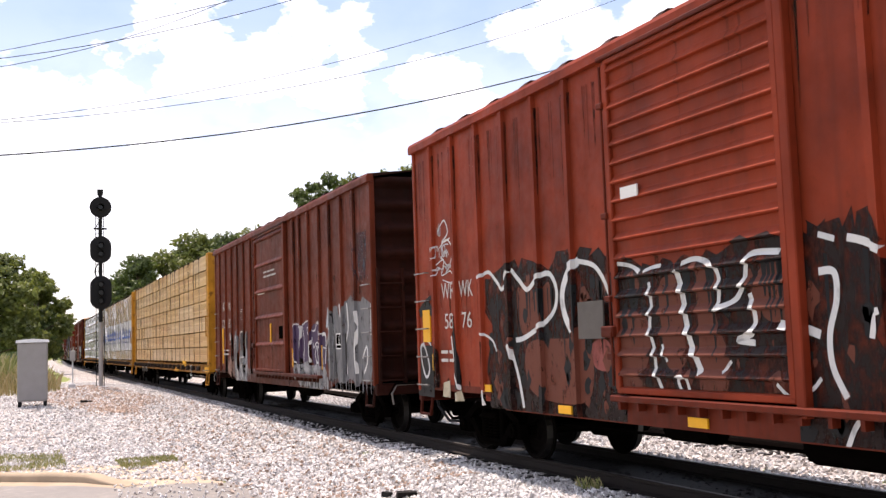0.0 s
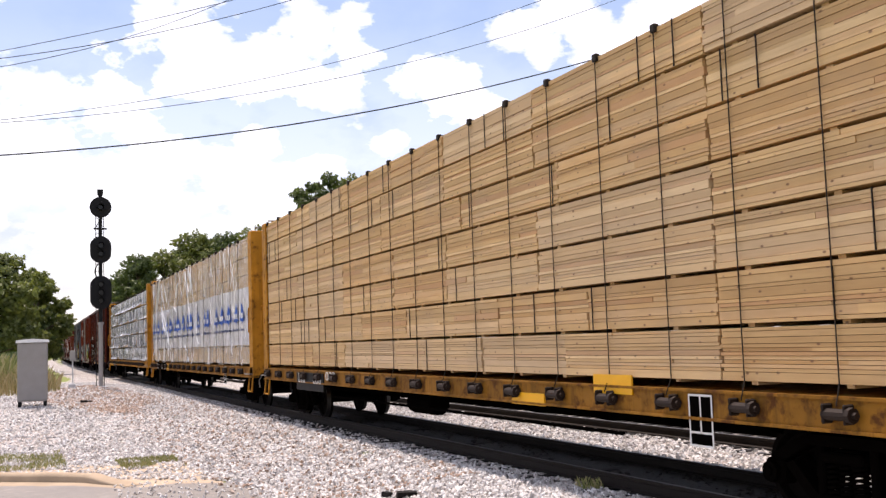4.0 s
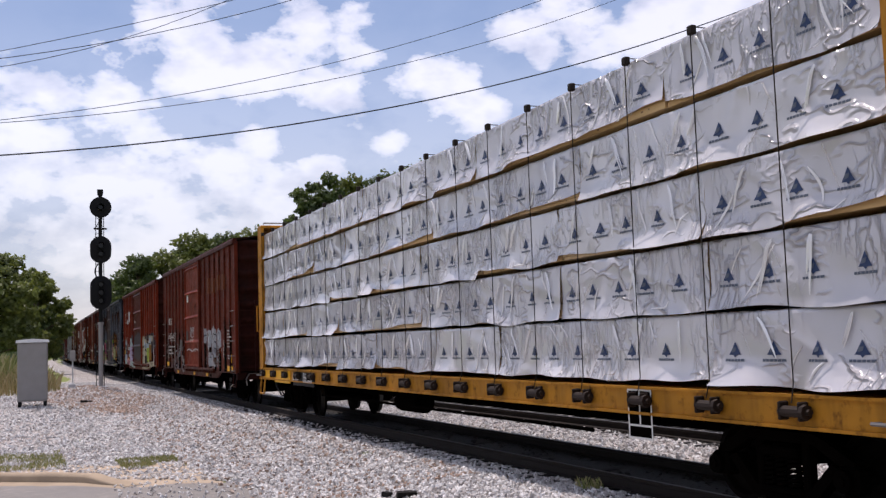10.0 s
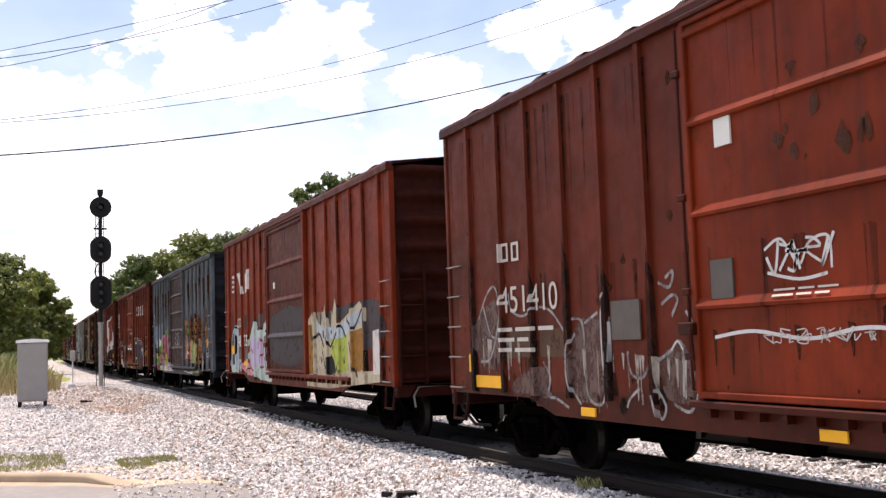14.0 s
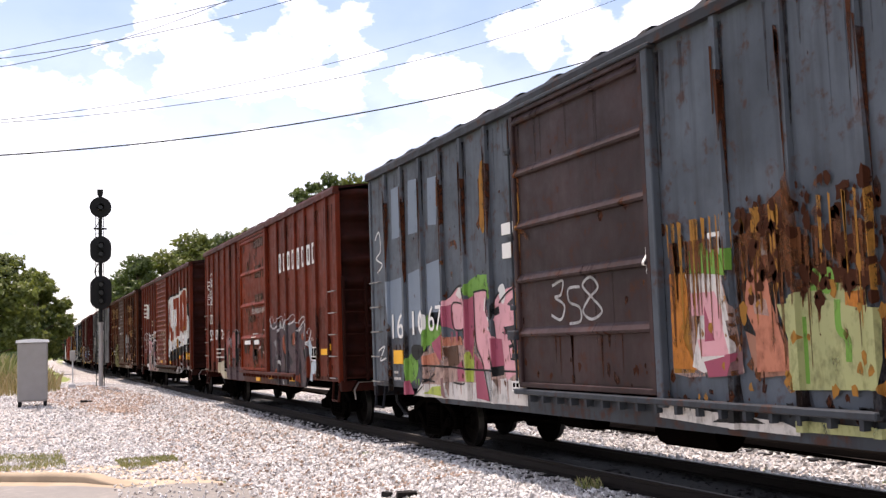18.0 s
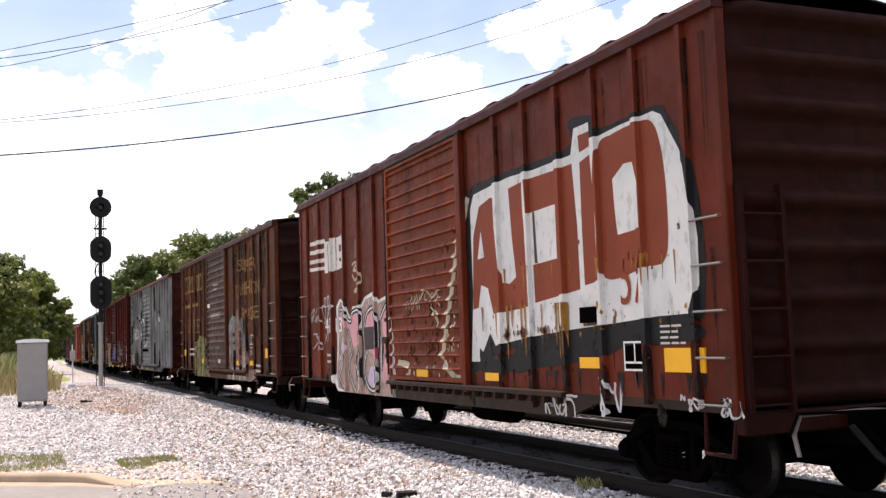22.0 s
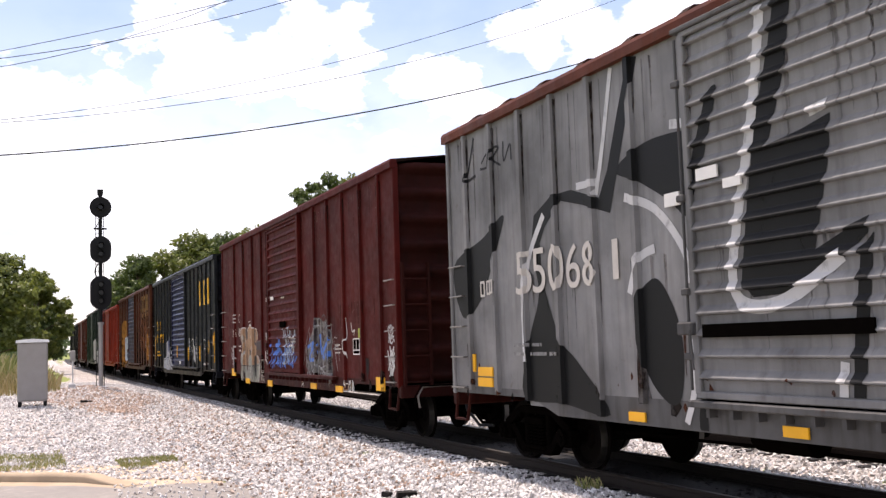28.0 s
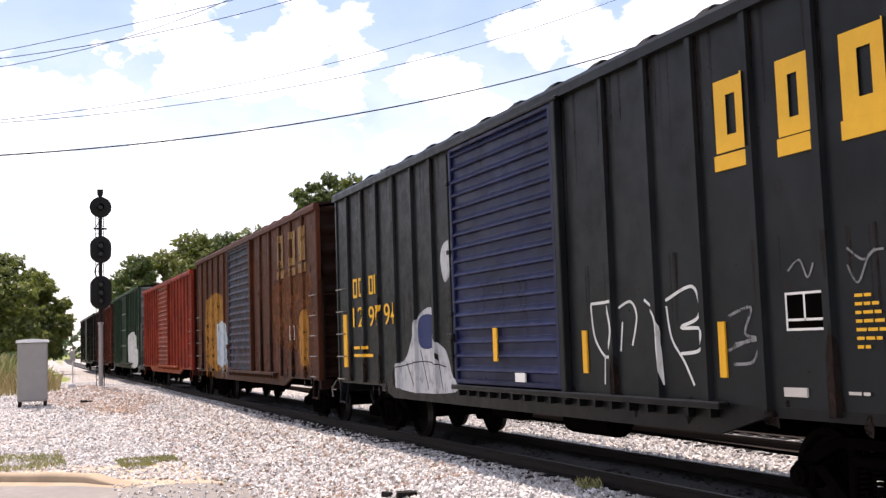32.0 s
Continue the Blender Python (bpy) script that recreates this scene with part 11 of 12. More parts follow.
g.stroke(G_GREYPALE, 0.03, [(-1.96, 1.76), (-2.22, 1.1), (-2.83, 1.33), (-3.5, 1.14)])
g.stroke(G_GREYPALE, 0.03, [(-4.16, 1.67), (-4.51, 1.72), (-4.59, 1.42)])
g.stroke(G_WHITE, 0.03, [(-5.1, 2.31), (-5.17, 1.95), (-5, 1.78), (-5.14, 1.48)])
g.stroke(G_WHITE, 0.04, [(-7.63, 1.63), (-7.71, 1.45), (-7.82, 1.63), (-7.85, 1.41), (-7.99, 1.59)])
g.stroke(G_WHITE, 0.04, [(-7.64, 1.26), (-7.76, 1.4), (-7.84, 1.22), (-7.97, 1.36)])
g.stroke(G_WHITE, 0.03, [(-7.67, 2.05), (-7.8, 1.77), (-7.92, 1.79)])
g.flakes(G_BLUE, 26, -2.22, 2.01, -4.1, 1.5, 0.08, 54)
g.scribble(G_GREYPALE, 0.025, 6, 1, -1.79, 2.26, -4.44, 1.15, 55)
g.scribble(G_BLUE, 0.05, 6, 1, 1.48, 1.79, -1.27, 1.19, 57)
g.scribble(G_PALEBLUE, 0.03, 4, 2, -0.02, 2.15, -1.19, 1.31, 58)
g.scribble(G_WHITE, 0.02, 7, 1, 0.27, 1, -1.65, 0.76, 59)
g.scribble(G_WHITE, 0.025, 4, 1, -4.84, 1.04, -5.51, 0.8, 60)
g.scribble(G_WHITE, 0.03, 3, 3, -7.69, 1.67, -7.98, 1.16, 61)
g.scribble(G_LTGREY, 0.02, 3, 2, -7.7, 2.08, -8, 1.77, 62)
g.drips(G_BLACK, 6, -6.35, 1.47, -6.57, 1.47, 0.4, 63)
g.done(car12, "graffiti", "blue and white scribbled graffiti")
g = Paint(side12)
g.stroke(G_WHITE, 0.03, [(-0.73, 1.78), (-0.99, 1.46), (-0.92, 1.78)])
g.stroke(G_TAN, 0.03, [(0.35, 0.93), (-0.26, 0.83), (-0.66, 0.97), (-1.02, 0.78), (-1.55, 0.92)])
g.stroke(G_TAN, 0.03, [(-4.88, 1), (-5.07, 0.83), (-5.28, 1.02), (-5.41, 0.85)])
g.stroke(G_WHITE, 0.03, [(-5.44, 2.2), (-5.52, 2.02), (-5.66, 2.05), (-5.6, 1.94)])
g.done(car12, "tag", "thin scribbles along the sill")
data_panel(car12, -5.97, -5.55, 1.55, 1.88)
plate(car12, -6.14, -5.94, 1.89, 2.07, G_LIME, None, "sticker")
bars(car12, -0.76, 1.94, 0.5, 0.09, 3, STENCIL)
bars(car12, -4.35, 1.74, 0.37, 0.08, 3, STENCIL)
plate(car12, -7.42, -6.95, 0.88, 1.13, YELLOW_TAB, None, "reflector")
plate(car12, -4.78, -4.3, 0.77, 0.9, YELLOW_TAB, None, "reflector")
plate(car12, -2.79, -2.33, 0.78, 0.91, YELLOW_TAB, None, "reflector")
plate(car12, 6.25, 6.77, 0.91, 1.13, YELLOW_TAB, None, "reflector")
plate(car12, 4.23, 4.75, 0.73, 0.87, YELLOW_TAB, None, "reflector")
plate(car12, 1.47, 1.96, 0.72, 0.88, YELLOW_TAB, None, "reflector")
stencil(car12, "EE", 6.37, 6.07, 2.52, 2.78, STENCIL)
stencil(car12, "C", 5.64, 5.46, 2.51, 2.77, STENCIL)
stencil(car12, "46", 6.3, 6.02, 2.09, 2.34, STENCIL)
stencil(car12, "8", 5.66, 5.45, 2.1, 2.34, STENCIL)
bars(car12, 6.3, 1.78, 0.24, 0.13, 2, STENCIL)
bars(car12, 5.62, 1.78, 0.3, 0.13, 2, STENCIL)
plate(car12, 1.66, 1.91, 2.96, 3.08, WHITE, -1.570, "paper_label")
plate(car12, 1.56, 1.84, 2.51, 2.73, WHITE, -1.570, "paper_label")
plate(car12, 1.75, 2.07, 1.38, 1.65, WHITE, -1.570, "paper_label")
plate(car12, 0.85, 1.13, 2.97, 3.06, WHITE, -1.635, "paper_label")
plate(car12, -0.35, 0.2, 2.24, 2.39, IRON, -1.635, "plate")
bars(car12, 0.16, 2.97, 0.57, 0.10, 1, STENCIL, -HALF - 0.085)

# paint on the fourteenth car
block(car13, -5.36, -4.87, 3.50, 4.21, CSXYEL, bold=0.36)
block(car13, -6.18, -5.76, 3.49, 4.19, CSXYEL, bold=0.36)
block(car13, -7.07, -6.54, 3.48, 4.21, CSXYEL, bold=0.36)
plate(car13, -5.34, -4.83, 3.33, 3.48, CSXYEL, None, "underline")
plate(car13, -6.15, -5.73, 3.32, 3.48, CSXYEL, None, "underline")
plate(car13, -7.08, -6.51, 3.32, 3.48, CSXYEL, None, "underline")
data_panel(car13, -6.17, -5.69, 1.76, 2.1)
bars(car13, -6.53, 2.02, 0.28, 0.07, 7, CSXYEL)
plate(car13, -7.79, -7.5, 1.87, 2.21, YELLOW_TAB, None, "reflector")
plate(car13, -7.84, -7.85, 1.29, 2.32, YELLOW_TAB, -1.580, "reflector")
plate(car13, -5.91, -5.62, 1.18, 1.26, STENCIL, None, "plate")
stencil(car13, "12", 6.89, 6.18, 2.1, 2.49, CSXYEL)
stencil(car13, "97", 5.9, 5.18, 2.09, 2.48, CSXYEL)
stencil(car13, "94", 5.02, 4.32, 2.1, 2.49, CSXYEL)
block(car13, 6.58, 6.84, 2.68, 3.06, CSXYEL)
block(car13, 6.26, 6.48, 2.69, 3.06, CSXYEL)
block(car13, 5.61, 5.85, 2.70, 3.06, CSXYEL)
block(car13, 5.32, 5.55, 2.70, 3.06, CSXYEL)
bars(car13, 6.88, 1.66, 1.59, 0.15, 2, CSXYEL)
plate(car13, 7.33, 7.56, 1.3, 2.37, YELLOW_TAB, None, "reflector")
plate(car13, -2.22, -2.12, 1.33, 1.84, YELLOW_TAB, None, "reflector")
plate(car13, -4.83, -4.73, 1.33, 1.87, YELLOW_TAB, None, "reflector")
plate(car13, 0.09, 0.21, 1.46, 1.93, YELLOW_TAB, -1.635, "reflector")
plate(car13, -0.74, -0.45, 1.19, 1.31, WHITE, -1.635, "paper_label")
g = Paint(side13)
g.stroke(G_WHITE, 0.035, [(-2.33, 2.14), (-2.4, 1.74), (-2.66, 1.52), (-2.82, 1.8), (-2.76, 2.11)])
g.stroke(G_WHITE, 0.035, [(-2.33, 2.15), (-2.84, 2.16)])
g.stroke(G_WHITE, 0.03, [(-2.94, 2.08), (-3.19, 2.14), (-3.3, 1.97), (-3.19, 1.65)])
g.stroke(G_WHITE, 0.03, [(-3.01, 1.92), (-2.95, 1.59)])
g.stroke(G_WHITE, 0.03, [(-3.46, 2.15), (-3.7, 1.96), (-3.73, 1.6), (-3.76, 1.23)])
g.stroke(G_WHITE, 0.03, [(-3.87, 2.06), (-3.94, 1.72), (-4.14, 1.48), (-4.29, 1.24)])
g.stroke(G_WHITE, 0.035, [(-3.86, 2.12), (-4.34, 2.24), (-4.42, 1.94), (-4.11, 1.83), (-4.49, 1.8), (-4.41, 1.6), (-4.09, 1.56)])
g.stroke(G_WHITE, 0.025, [(-2.61, 1.54), (-2.58, 1.21)])
g.blob(G_SILVER, [(4.54, 1.33), (3.95, 1.51), (3.35, 2.18), (2.67, 2.31), (2.57, 1.81), (2.16, 1.61), (1.96, 1.27), (1.85, 0.97), (4.22, 0.94)])
g.blob(G_BLUEDK, [(3.3, 2.15), (2.68, 2.18), (2.68, 1.7), (3.28, 1.7)])
g.stroke(G_BLACK, 0.03, [(3.95, 1.43), (3.58, 0.96)])
g.stroke(G_BLACK, 0.03, [(3.26, 1.63), (2.94, 0.98)])
g.stroke(G_BLACK, 0.03, [(2.52, 1.58), (2.33, 0.99)])
g.stroke(G_BLACK, 0.02, [(4.39, 1.33), (3.15, 1.44), (2.18, 1.36)])
g.blob(G_SILVER, [(2.13, 3.31), (1.76, 3.33), (1.77, 2.96), (2.11, 2.7), (2.27, 3.07)])
g.stroke(G_CHALK, 0.02, [(-5.75, 2.29), (-5.9, 2.38), (-5.99, 2.22), (-6.07, 2.34)])
g.stroke(G_CHALK, 0.03, [(-4.89, 1.92), (-5.22, 1.99), (-5.12, 1.75), (-5.32, 1.7), (-4.95, 1.65)])
g.stroke(G_CHALK, 0.03, [(-4.86, 1.59), (-5.28, 1.7), (-5.22, 1.49), (-4.93, 1.46)])
g.stroke(G_CHALK, 0.02, [(-6.47, 2.43), (-6.64, 2.32), (-6.77, 2.4)])
g.stroke(G_CHALK, 0.02, [(-6.46, 2.29), (-6.57, 2.14), (-6.71, 2.36), (-6.86, 2.39)])
g.done(car13, "graffiti", "white outline tag and silver patch")
bars(car13, -6.4, 1.22, 0.36, 0.07, 1, STENCIL, -HALF - 0.01)

# paint on the fifteenth car
block(car14, -4.97, -4.33, 3.75, 4.58, CREAM, bold=0.36)
block(car14, -6.15, -5.5, 3.73, 4.56, CREAM, bold=0.36)
block(car14, -7.08, -6.44, 3.77, 4.59, CREAM, bold=0.36)
plate(car14, -5.01, -4.25, 3.48, 3.68, CREAM, None, "underline")
plate(car14, -6.12, -5.48, 3.48, 3.67, CREAM, None, "underline")
plate(car14, -7.06, -6.41, 3.5, 3.71, CREAM, None, "underline")
g = Paint(side14)
g.rag(G_RUST, [(-3.98, 3.43), (-7.21, 3.49), (-7.23, 1.92), (-4.04, 1.82)])
g.rag(G_OCHRE, [(-6.36, 2.47), (-7.13, 2.51), (-7.09, 1.4), (-6.38, 1.39)])
g.rag(G_OCHRE, [(6.21, 3.3), (3.17, 3.35), (3.23, 1.34), (6.13, 1.32)])
g.rag(G_PALEBLUE, [(4.23, 2.46), (2.76, 2.51), (2.66, 1.34), (4.01, 1.33)])
g.done(car14, "paint_patch", "bare rust where the paint is gone")
data_panel(car14, -5.89, -5.42, 1.92, 2.25)

# paint on the seventeenth car
g = Paint(side16)
g.blob(G_WHITE, [(-1.46, 2.48), (-5.74, 2.74), (-6.87, 1.04), (-2.85, 1)])
g.done(car16, "graffiti", "white smear near the sill")

# paint on the third car
plate(car2, 5.82, 8.14, 0.72, 1.13, BLACK, -1.503, "plate")
block(car2, 7.78, 7.9, 0.90, 1.12, WHITE, -0.012)
block(car2, 7.58, 7.66, 0.90, 1.12, WHITE, -0.012)
block(car2, 7.35, 7.49, 0.90, 1.12, WHITE, -0.012)
stencil(car2, "856", 6.59, 5.98, 0.89, 1.1, WHITE, -0.012)
stencil(car2, "033", 5.59, 4.88, 0.99, 1.18, WHITE, -0.012)
data_panel(car2, -7.99, -7.6, 0.62, 1.15, -1.512)
data_panel(car4, -7.62, -7.15, 0.62, 1.17, -1.512)
plate(car2, -4.49, -3.55, 0.88, 1.04, YELLOW_TAB, -1.503, "plate")
plate(car2, -11.62, -10.87, 0.94, 1.12, YELLOW_TAB, -1.503, "plate")
plate(car2, -6.57, -5.75, 1.1, 1.32, YELLOW_TAB, -1.503, "plate")

# paint on the fourth car
plate(car3, 6.15, 9.17, 0.9, 1.21, IRON, -1.512, "plate")
block(car3, 8.9, 9.06, 0.93, 1.15, WHITE, -0.012)
block(car3, 8.66, 8.83, 0.93, 1.15, WHITE, -0.012)
block(car3, 8.42, 8.58, 0.94, 1.15, WHITE, -0.012)
stencil(car3, "863", 7.75, 7.19, 0.94, 1.14, WHITE, -0.012)
stencil(car3, "751", 6.7, 6.23, 0.93, 1.14, WHITE, -0.012)
plate(car3, 5.49, 6.13, 0.87, 1.18, YELLOW_TAB, -1.503, "plate")
data_panel(car3, -7.6, -7.15, 0.62, 1.17, -1.512)

# paint on the fifth car
plate(car4, 5.91, 7.79, 0.81, 1.13, BLACK, -1.503, "plate")
block(car4, 7.67, 7.76, 0.93, 1.12, WHITE, -0.012)
block(car4, 7.49, 7.6, 0.93, 1.12, WHITE, -0.012)
block(car4, 7.23, 7.42, 0.94, 1.12, WHITE, -0.012)
stencil(car4, "86580", 6.81, 6.04, 0.9, 1.13, WHITE, -0.012)
plate(car4, 8.14, 9.69, 0.84, 1.15, YELLOW_TAB, -1.503, "plate")
plate(car4, 10.23, 11.09, 0.94, 1.14, YELLOW_TAB, -1.503, "plate")


# ---- beside the line ----
MASTGREY = plain("dull_grey_paint", (0.27, 0.26, 0.255), 0.5, 0.0, 0.2, 3)


def signal():
    sg = thing("railroad_signal", "tall grey mast with three black signal heads seen from behind", "railroad signal", m=pose(3.72, 48.0, 0.08))
    part("foundation", Build().box(-0.4, 0.4, -0.4, 0.4, -0.3, 0.14, 0.04), CONCRETE, sg)
    part("base_plate", Build().box(-0.26, 0.26, -0.26, 0.26, 0.14, 0.2, 0.02), GREYSTEEL, sg)
    part("mast", Build().rod((0, 0, 0.2), (0, 0, 2.95), 0.095, 14).rod((0, 0, 2.9), (0, 0, 3.0), 0.13, 14), MASTGREY, sg, "grey steel mast")
    part("upper_mast", Build().rod((0, 0, 2.95), (0, 0, 8.65), 0.085, 12).rod((0, 0, 8.65), (0, 0, 8.9), 0.12, 12, 0.14), BLACK, sg, "black upper mast")

    def head(name, z, hw, hh):
        pts = []
        for i in range(32):
            a = 2 * math.pi * i / 32
            r = hw
            pts.append((r * math.cos(a), z + r * math.sin(a) + (hh - hw if math.sin(a) > 1e-6 else -(hh - hw) if math.sin(a) < -1e-6 else 0)))
        b = Build().prism(pts, 1, -0.2, -0.16)
        o = part("signal_head", b, BLACK, sg, "black oval background with hooded lamps")
        n = 1 if hh <= hw + 0.01 else 2 if hh < 0.62 else 3
        for k in range(n):
            zc = z + (k - (n - 1) / 2) * 0.36
            part("lamp_housing", Build().rod((0, -0.17, zc), (0, 0.1, zc), 0.15, 14).box(-0.14, 0.14, -0.16, 0.05, zc - 0.16, zc + 0.16, 0.03), BLACK, o)
            part("hood", Build().rod((0, -0.5, zc), (0, -0.19, zc), 0.13, 14, caps=False), BLACK, o)
            part("lens", Build().rod((0, -0.215, zc), (0, -0.2, zc), 0.1, 14), GLASSY, o)
        part("bracket", Build().rod((0, 0, z - 0.1), (0, -0.16, z - 0.1), 0.05, 8).rod((0, 0, z + 0.1), (0, -0.16, z + 0.1), 0.05, 8), BLACK, o)
    head("a", 8.09, 0.465, 0.465)
    head("b", 6.2, 0.455, 0.60)
    head("c", 4.3, 0.455, 0.74)
    part("bracket_arm", Build().box(-0.28, 0.28, -0.12, 0.12, 7.12, 7.18, 0.01).rod((-0.25, 0, 7.15), (0, 0, 7.5), 0.02), BLACK, sg)
    part("cable_loop", Build().path([(-0.08, -0.1, 5.6), (-0.22, -0.12, 5.4), (-0.25, -0.12, 5.2), (-0.18, -0.12, 5.02), (-0.05, -0.1, 4.95)], 0.025, 6), BLACK, sg)
    lad = Build()
    for x in (-0.17, 0.17):
        lad.rod((x, 0.32, 0.2), (x, 0.32, 8.0), 0.018, 5)
    part("ladder", lad, BLACK, sg)
    for i in range(22):
        part("ladder_rung", Build().rod((-0.17, 0.32, 0.5 + 0.34 * i), (0.17, 0.32, 0.5 + 0.34 * i), 0.012, 5), BLACK, sg)


def cabinet():
    cb = thing("relay_cabinet", "dull aluminium trackside relay cabinet on short steel legs", "cabinet", m=pose(0.7, 36.0, 0.12, 0, 0, -3))
    w, d, hgt = 0.45, 0.32, 2.03
    part("body", Build().box(-w, w, -d, d, 0.16, hgt, 0.02), MASTGREY, cb)
    part("lid", Build().prism([(-w - 0.05, hgt), (w + 0.05, hgt), (w + 0.03, hgt + 0.08), (0.0, hgt + 0.12), (-w - 0.03, hgt + 0.08)], 1, -d - 0.06, d + 0.05), plain("white_lid", (0.75, 0.76, 0.77), 0.5), cb)
    part("cabinet_door", Build().box(-w + 0.02, w - 0.02, -d - 0.014, -d + 0.005, 0.2, hgt - 0.04, 0.008), MASTGREY, cb)
    for x in (-1, 1):
        part("leg", Build().box(x * (w - 0.12), x * (w - 0.02), -d + 0.02, d - 0.02, -0.06, 0.17), BLACK, cb)


def small_post():
    p = thing("marker_post", "thin steel post with a small grey box on a concrete foot", "post", m=pose(2.55, 48.0, 0.03))
    part("foot", Build().box(-0.35, 0.35, -0.3, 0.3, -0.1, 0.18, 0.04), CONCRETE, p)
    part("pole", Build().rod((0, 0, 0.18), (0, 0, 1.5), 0.03, 8), GREYSTEEL, p)
    part("box", Build().box(-0.11, 0.11, -0.1, 0.1, 1.4, 1.85, 0.02), MASTGREY, p)
    part("crank_case", Build().box(-0.17, 0.12, -0.15, 0.15, 0.18, 0.42, 0.03), GREYSTEEL, p)


signal()
cabinet()
small_post()


def debris():
    rng = random.Random(3)
    for x, y, l, r, m in ((4.95, 13.3, 0.36, 12, TIE), (4.75, 13.55, 0.2, 50, TIE), (2.5, 38.5, 0.8, 60, TIE)):
        b = Build().prism([(-l / 2, -0.05), (l / 2 - 0.06, -0.07), (l / 2, 0.03), (l / 2 - 0.1, 0.07), (-l / 2 + 0.05, 0.06)], 2, -0.03, 0.05)
        ob = part("timber_scrap", b, m)
        ob.matrix_world = pose(x, y, ground_z(x, y) + 0.04, 6, 4, r)
        tagged(ob, "broken weathered piece of timber lying on gravel", "debris", "timber scraps")


debris()


def overhead(r, a, b, c, label):
    """A line that crosses beyond the train, sagging between poles that stand out of sight."""
    pts = [(-24 + 2.0 * i, 62.0, a * (-24 + 2.0 * i) ** 2 + b * (-24 + 2.0 * i) + c) for i in range(50)]
    tagged(part("power_line", Build().path(pts, r, 5), BLACK), label, "power line", "overhead lines")


overhead(0.042, 0.002800, 0.11125, 12.939, "heavy black cable sagging across the sky")
overhead(0.02, 0.003613, 0.17532, 14.974, "thin overhead wire crossing the sky")
overhead(0.02, 0.003546, 0.13086, 14.793, "thin overhead wire crossing the sky")
overhead(0.02, 0.002232, 0.29542, 18.976, "thin overhead wire crossing the sky")
overhead(0.022, 0.004908, 0.22119, 18.512, "thin overhead wire crossing the sky")
overhead(0.02, 0.011213, 0.26577, 18.052, "thin overhead wire crossing the sky")


def pole(x, y, heights):
    p = thing("utility_pole", "weathered wooden utility pole carrying overhead wires", "utility pole", "utility poles", pose(x, y, ground_z(x, y) - 0.2))
    top = max(heights) + 0.8
    part("post", Build().rod((0, 0.16, 0), (0, 0.16, top), 0.17, 10, 0.12), BARK, p)
    for z in heights:
        part("insulator", Build().rod((0, -0.04, z - 0.12), (0, -0.04, z + 0.12), 0.05, 8).rod((0, 0.12, z), (0, -0.04, z), 0.03, 6), GREYSTEEL, p)


LINES = ((0.002800, 0.11125, 12.939), (0.003613, 0.17532, 14.974), (0.003546, 0.13086, 14.793), (0.002232, 0.29542, 18.976), (0.004908, 0.22119, 18.512), (0.011213, 0.26577, 18.052))
for px in (-24.0, 74.0):
    pole(px, 62.0, [a * px * px + b * px + c - ground_z(px, 62.0) + 0.2 for a, b, c in LINES])


def blades(name, count, x0, x1, y0, y1, hgt, mat, label, seed):
    rng = np.random.default_rng(seed)
    V, F = [], []
    for i in range(count):
        x, y = rng.uniform(x0, x1), rng.uniform(y0, y1)
        if noise.noise((x * 0.9, y * 0.9, seed)) < -0.15:
            continue
        z, a, h = ground_z(x, y), rng.uniform(0, 6.28), hgt * rng.uniform(0.4, 1.2)
        dx, dy, w = math.cos(a) * h * 0.4, math.sin(a) * h * 0.4, 0.008 + 0.03 * h
        k = len(V)
        V += [(x - math.sin(a) * w, y + math.cos(a) * w, z - 0.02), (x + math.sin(a) * w, y - math.cos(a) * w, z - 0.02), (x + dx * 0.5, y + dy * 0.5, z + h * 0.7), (x + dx, y + dy, z + h)]
        F += [(k, k + 1, k + 2), (k + 1, k + 3, k + 2)]
    sheet(name, V, F, mat, "stuff", label, "grass")


blades("grass_tuft", 14000, -6, 1.0, 20.6, 23.6, 0.09, BLADE, "thin patchy roadside grass behind the kerb", 3)
blades("grass_tuft", 4000, 1.9, 3.0, 19.4, 21.2, 0.08, BLADE, "sparse grass at the edge of the gravel", 4)
blades("weed_tuft", 110, 6.8, 7.05, 11.6, 12.0, 0.15, BLADE, "small weed growing beside the rail", 5)
blades("grass_tuft", 11000, -9, 2.1, 48, 85, 0.9, DRYBLADE, "tall dry grass on the bank", 6)
blades("grass_tuft", 9000, -14, 0.4, 55, 95, 1.6, BLADE, "tall green weeds on the bank", 8)
blades("grass_tuft", 2500, -5, -0.6, 36, 52, 0.35, DRYBLADE, "dry grass beside the gravel", 9)


def crown_leaves(rng, blobs, count, size):
    n = len(blobs)
    wts = np.array([b[3] ** 2 for b in blobs])
    pick = rng.choice(n, count, p=wts / wts.sum())
    B = np.array(blobs)[pick]
    d = rng.normal(size=(count, 3))
    d /= np.linalg.norm(d, axis=1)[:, None]
    rad = B[:, 3] * (0.62 + 0.42 * rng.random(count)) * (0.8 + 0.35 * np.sin(d[:, 0] * 5 + B[:, 0]) * np.sin(d[:, 2] * 6 + B[:, 1]))
    c = B[:, :3] + d * rad[:, None] * (1, 1, 0.8)
    a = rng.normal(size=(count, 3))
    a /= np.linalg.norm(a, axis=1)[:, None]
    b = np.cross(a, d + 0.4 * rng.normal(size=(count, 3)))
    b /= np.linalg.norm(b, axis=1)[:, None] + 1e-9
    s = size * (0.5 + rng.random(count))[:, None]
    V = np.stack([c - a * s, c - b * s * 0.6, c + a * s, c + b * s * 0.6], 1).reshape(-1, 3)
    F = np.arange(4 * count).reshape(-1, 4)
    return V.tolist(), F.tolist()


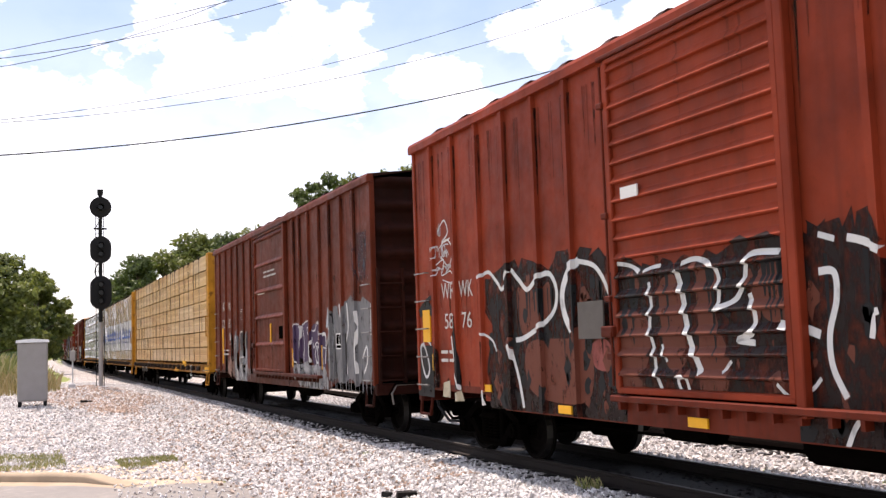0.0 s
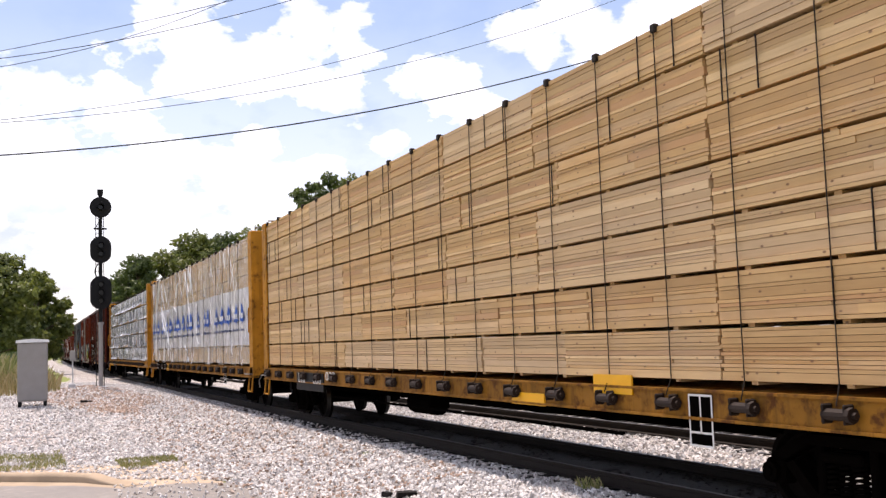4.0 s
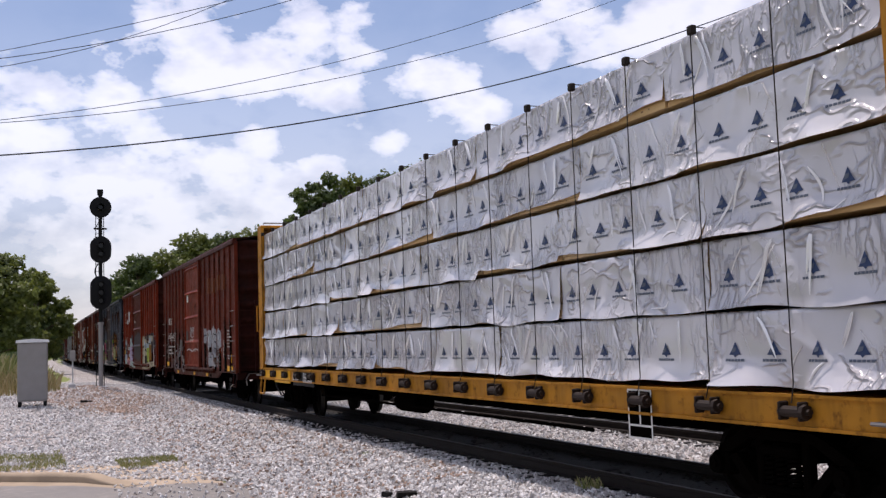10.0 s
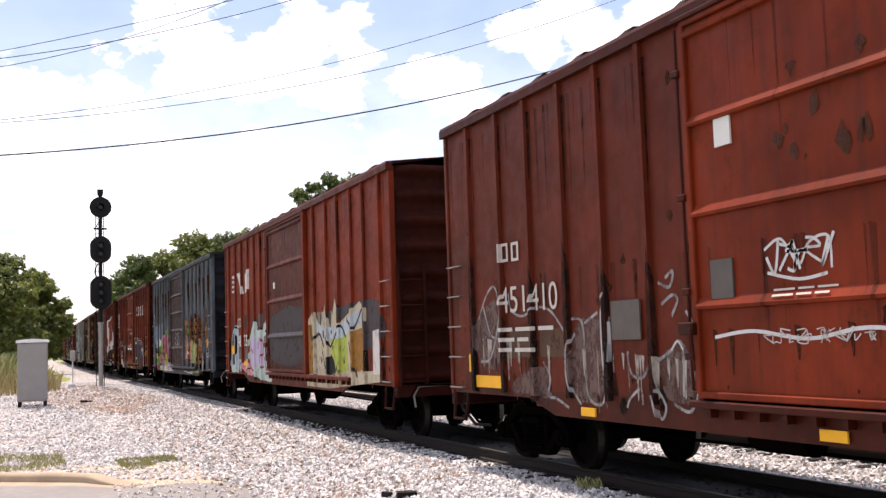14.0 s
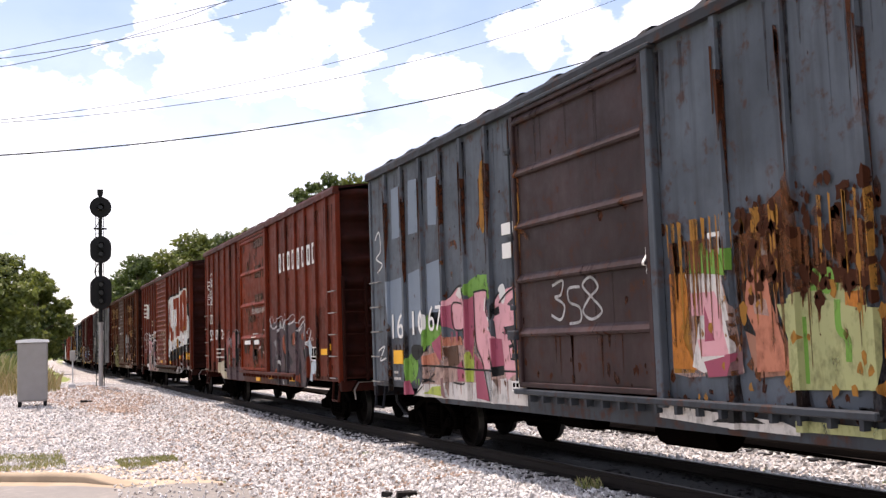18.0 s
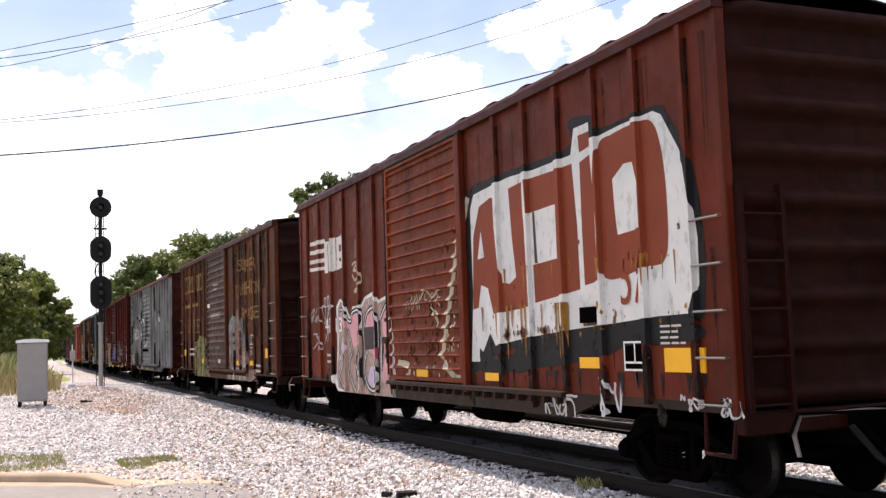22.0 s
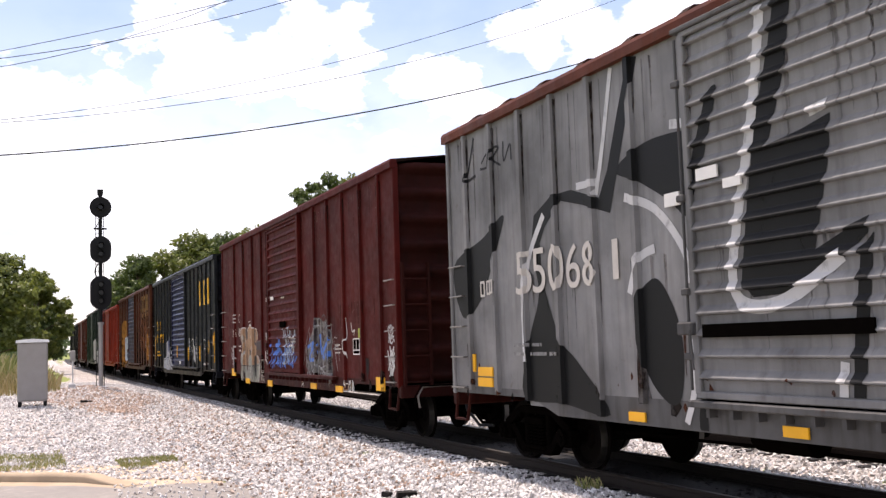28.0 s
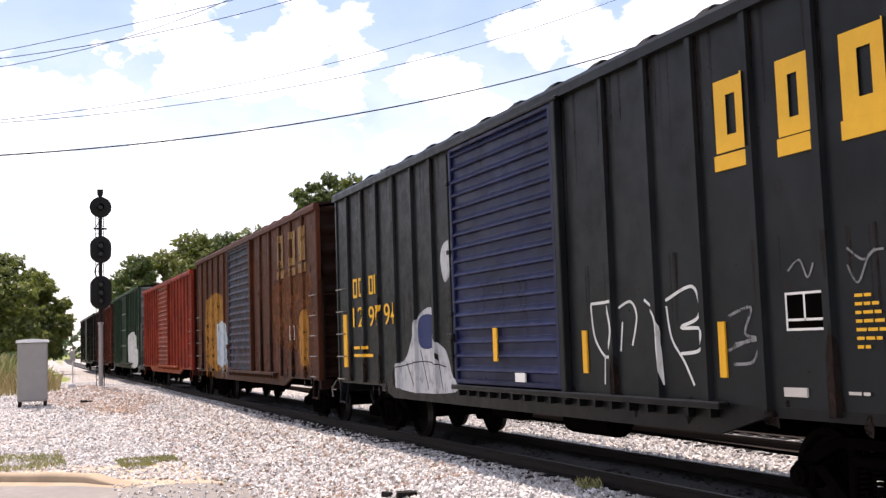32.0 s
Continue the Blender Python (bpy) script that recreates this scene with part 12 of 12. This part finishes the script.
def tree(x, y, h, r, mat, seed, leaves=5000, size=0.24, low=0.25, label="broad leafy roadside tree in full summer leaf"):
    rng = np.random.default_rng(seed)
    z = ground_z(x, y) - 0.1
    t = thing("tree", label, "tree", "trees", pose(x, y, z))
    b = Build()
    b.rod((0, 0, 0), (0.1, 0, h * 0.4), 0.03 * h * 0.7, 8, 0.02 * h * 0.7).rod((0.1, 0, h * 0.4), (0, 0.1, h * 0.85), 0.02 * h * 0.7, 7, 0.04)
    blobs = []
    nb = 24
    for i in range(nb):
        k = (i + 0.5) / nb
        zz = h * (low + (0.97 - low) * k)
        wid = r * (0.45 + 0.65 * math.sin(math.pi * min(1, 0.12 + 0.8 * k))) * (1.05 - 0.55 * k * k)
        a = i * 2.4 + rng.uniform(-0.5, 0.5)
        d = wid * (0.35 + 0.6 * rng.random())
        br = r * (0.24 + 0.22 * rng.random())
        px, py = math.cos(a) * d, math.sin(a) * d
        blobs.append((px, py, min(zz, h - br * 0.7), br))
        if i % 2 == 0:
            b.rod((0.05, 0.02, zz * 0.75), (px * 0.8, py * 0.8, zz), 0.012 * h * 0.5, 5, 0.03)
    part("trunk", b, BARK, t)
    V, F = crown_leaves(rng, blobs, leaves, size)
    me = bpy.data.meshes.new("crown")
    me.from_pydata(V, [], F)
    me.materials.append(mat)
    o = new("crown", me)
    o.parent = t
    return t


TREES = [
    # left bank
    (-1.0, 82, 9.4, 3.4, LEAF_B, 1), (1.8, 90, 8.6, 2.6, LEAF_B, 2), (-4.5, 86, 11.5, 4.2, LEAF_A, 3), (-9.0, 84, 11.5, 4.0, LEAF_B, 4), (2.4, 104, 7.2, 2.6, LEAF_A, 5), (-14.5, 88, 12, 4.2, LEAF_A, 26),
    # beyond the train
    (12.1, 128, 10.9, 2.8, LEAF_A, 40), (13.4, 120, 12.7, 3.6, LEAF_A, 41), (16.6, 123, 13.8, 4.2, LEAF_B, 42), (19.8, 119, 15.8, 4.3, LEAF_B, 43), (23.1, 118, 15.7, 4.2, LEAF_A, 44), (26.4, 118, 16.4, 4.6, LEAF_B, 45), (19.7, 130, 15.2, 4.2, LEAF_A, 46), (25.7, 93, 17.8, 2.7, LEAF_A, 47), (28.1, 95, 18.9, 3.2, LEAF_A, 48), (31.6, 98, 19.2, 3.6, LEAF_B, 49), (34.4, 97, 19.3, 4.2, LEAF_A, 50), (38.8, 98, 20.8, 4.5, LEAF_B, 51),
    (46, 118, 16, 5.0, LEAF_B, 14), (54, 112, 15, 5.0, LEAF_A, 15), (62, 104, 14, 5.0, LEAF_A, 25),
    (24, 140, 16.5, 5.0, LEAF_A, 16), (13.6, 138, 12.5, 3.0, LEAF_A, 17),
]
for tx, ty, th, tr, tm, sd in TREES:
    tree(tx, ty, th, tr, tm, sd, leaves=13000 if ty < 132 else 6000, size=0.17)


def far_woods():
    rng = np.random.default_rng(4)
    blobs = []
    for i in range(150):
        x = -160 + 420 * i / 150 + rng.uniform(-4, 4)
        y = 330 + rng.uniform(-15, 30) if -20 < x < 60 else 260 + rng.uniform(-20, 60)
        for k in range(2):
            r = rng.uniform(2.5, 4.2)
            blobs.append((x + rng.uniform(-3, 3), y, 2 + k * rng.uniform(3, 5.5), r))
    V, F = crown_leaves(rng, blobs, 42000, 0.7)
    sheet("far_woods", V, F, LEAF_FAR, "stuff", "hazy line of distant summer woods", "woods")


far_woods()


# ---- motion of the train ----
def motions():
    for car, mid in cars:
        walk(car, [(t * 0.5, on_track(mid - travel(t * 0.5))) for t in range(65)])
    step = 1.0 / 15.0
    turns = [(i * step, math.degrees(travel(i * step) / WHEEL_R)) for i in range(481)]
    for w, y in wheelsets:
        walk(w, [(t, pose(0, y, WHEEL_R, a % 360.0)) for t, a in turns])


motions()
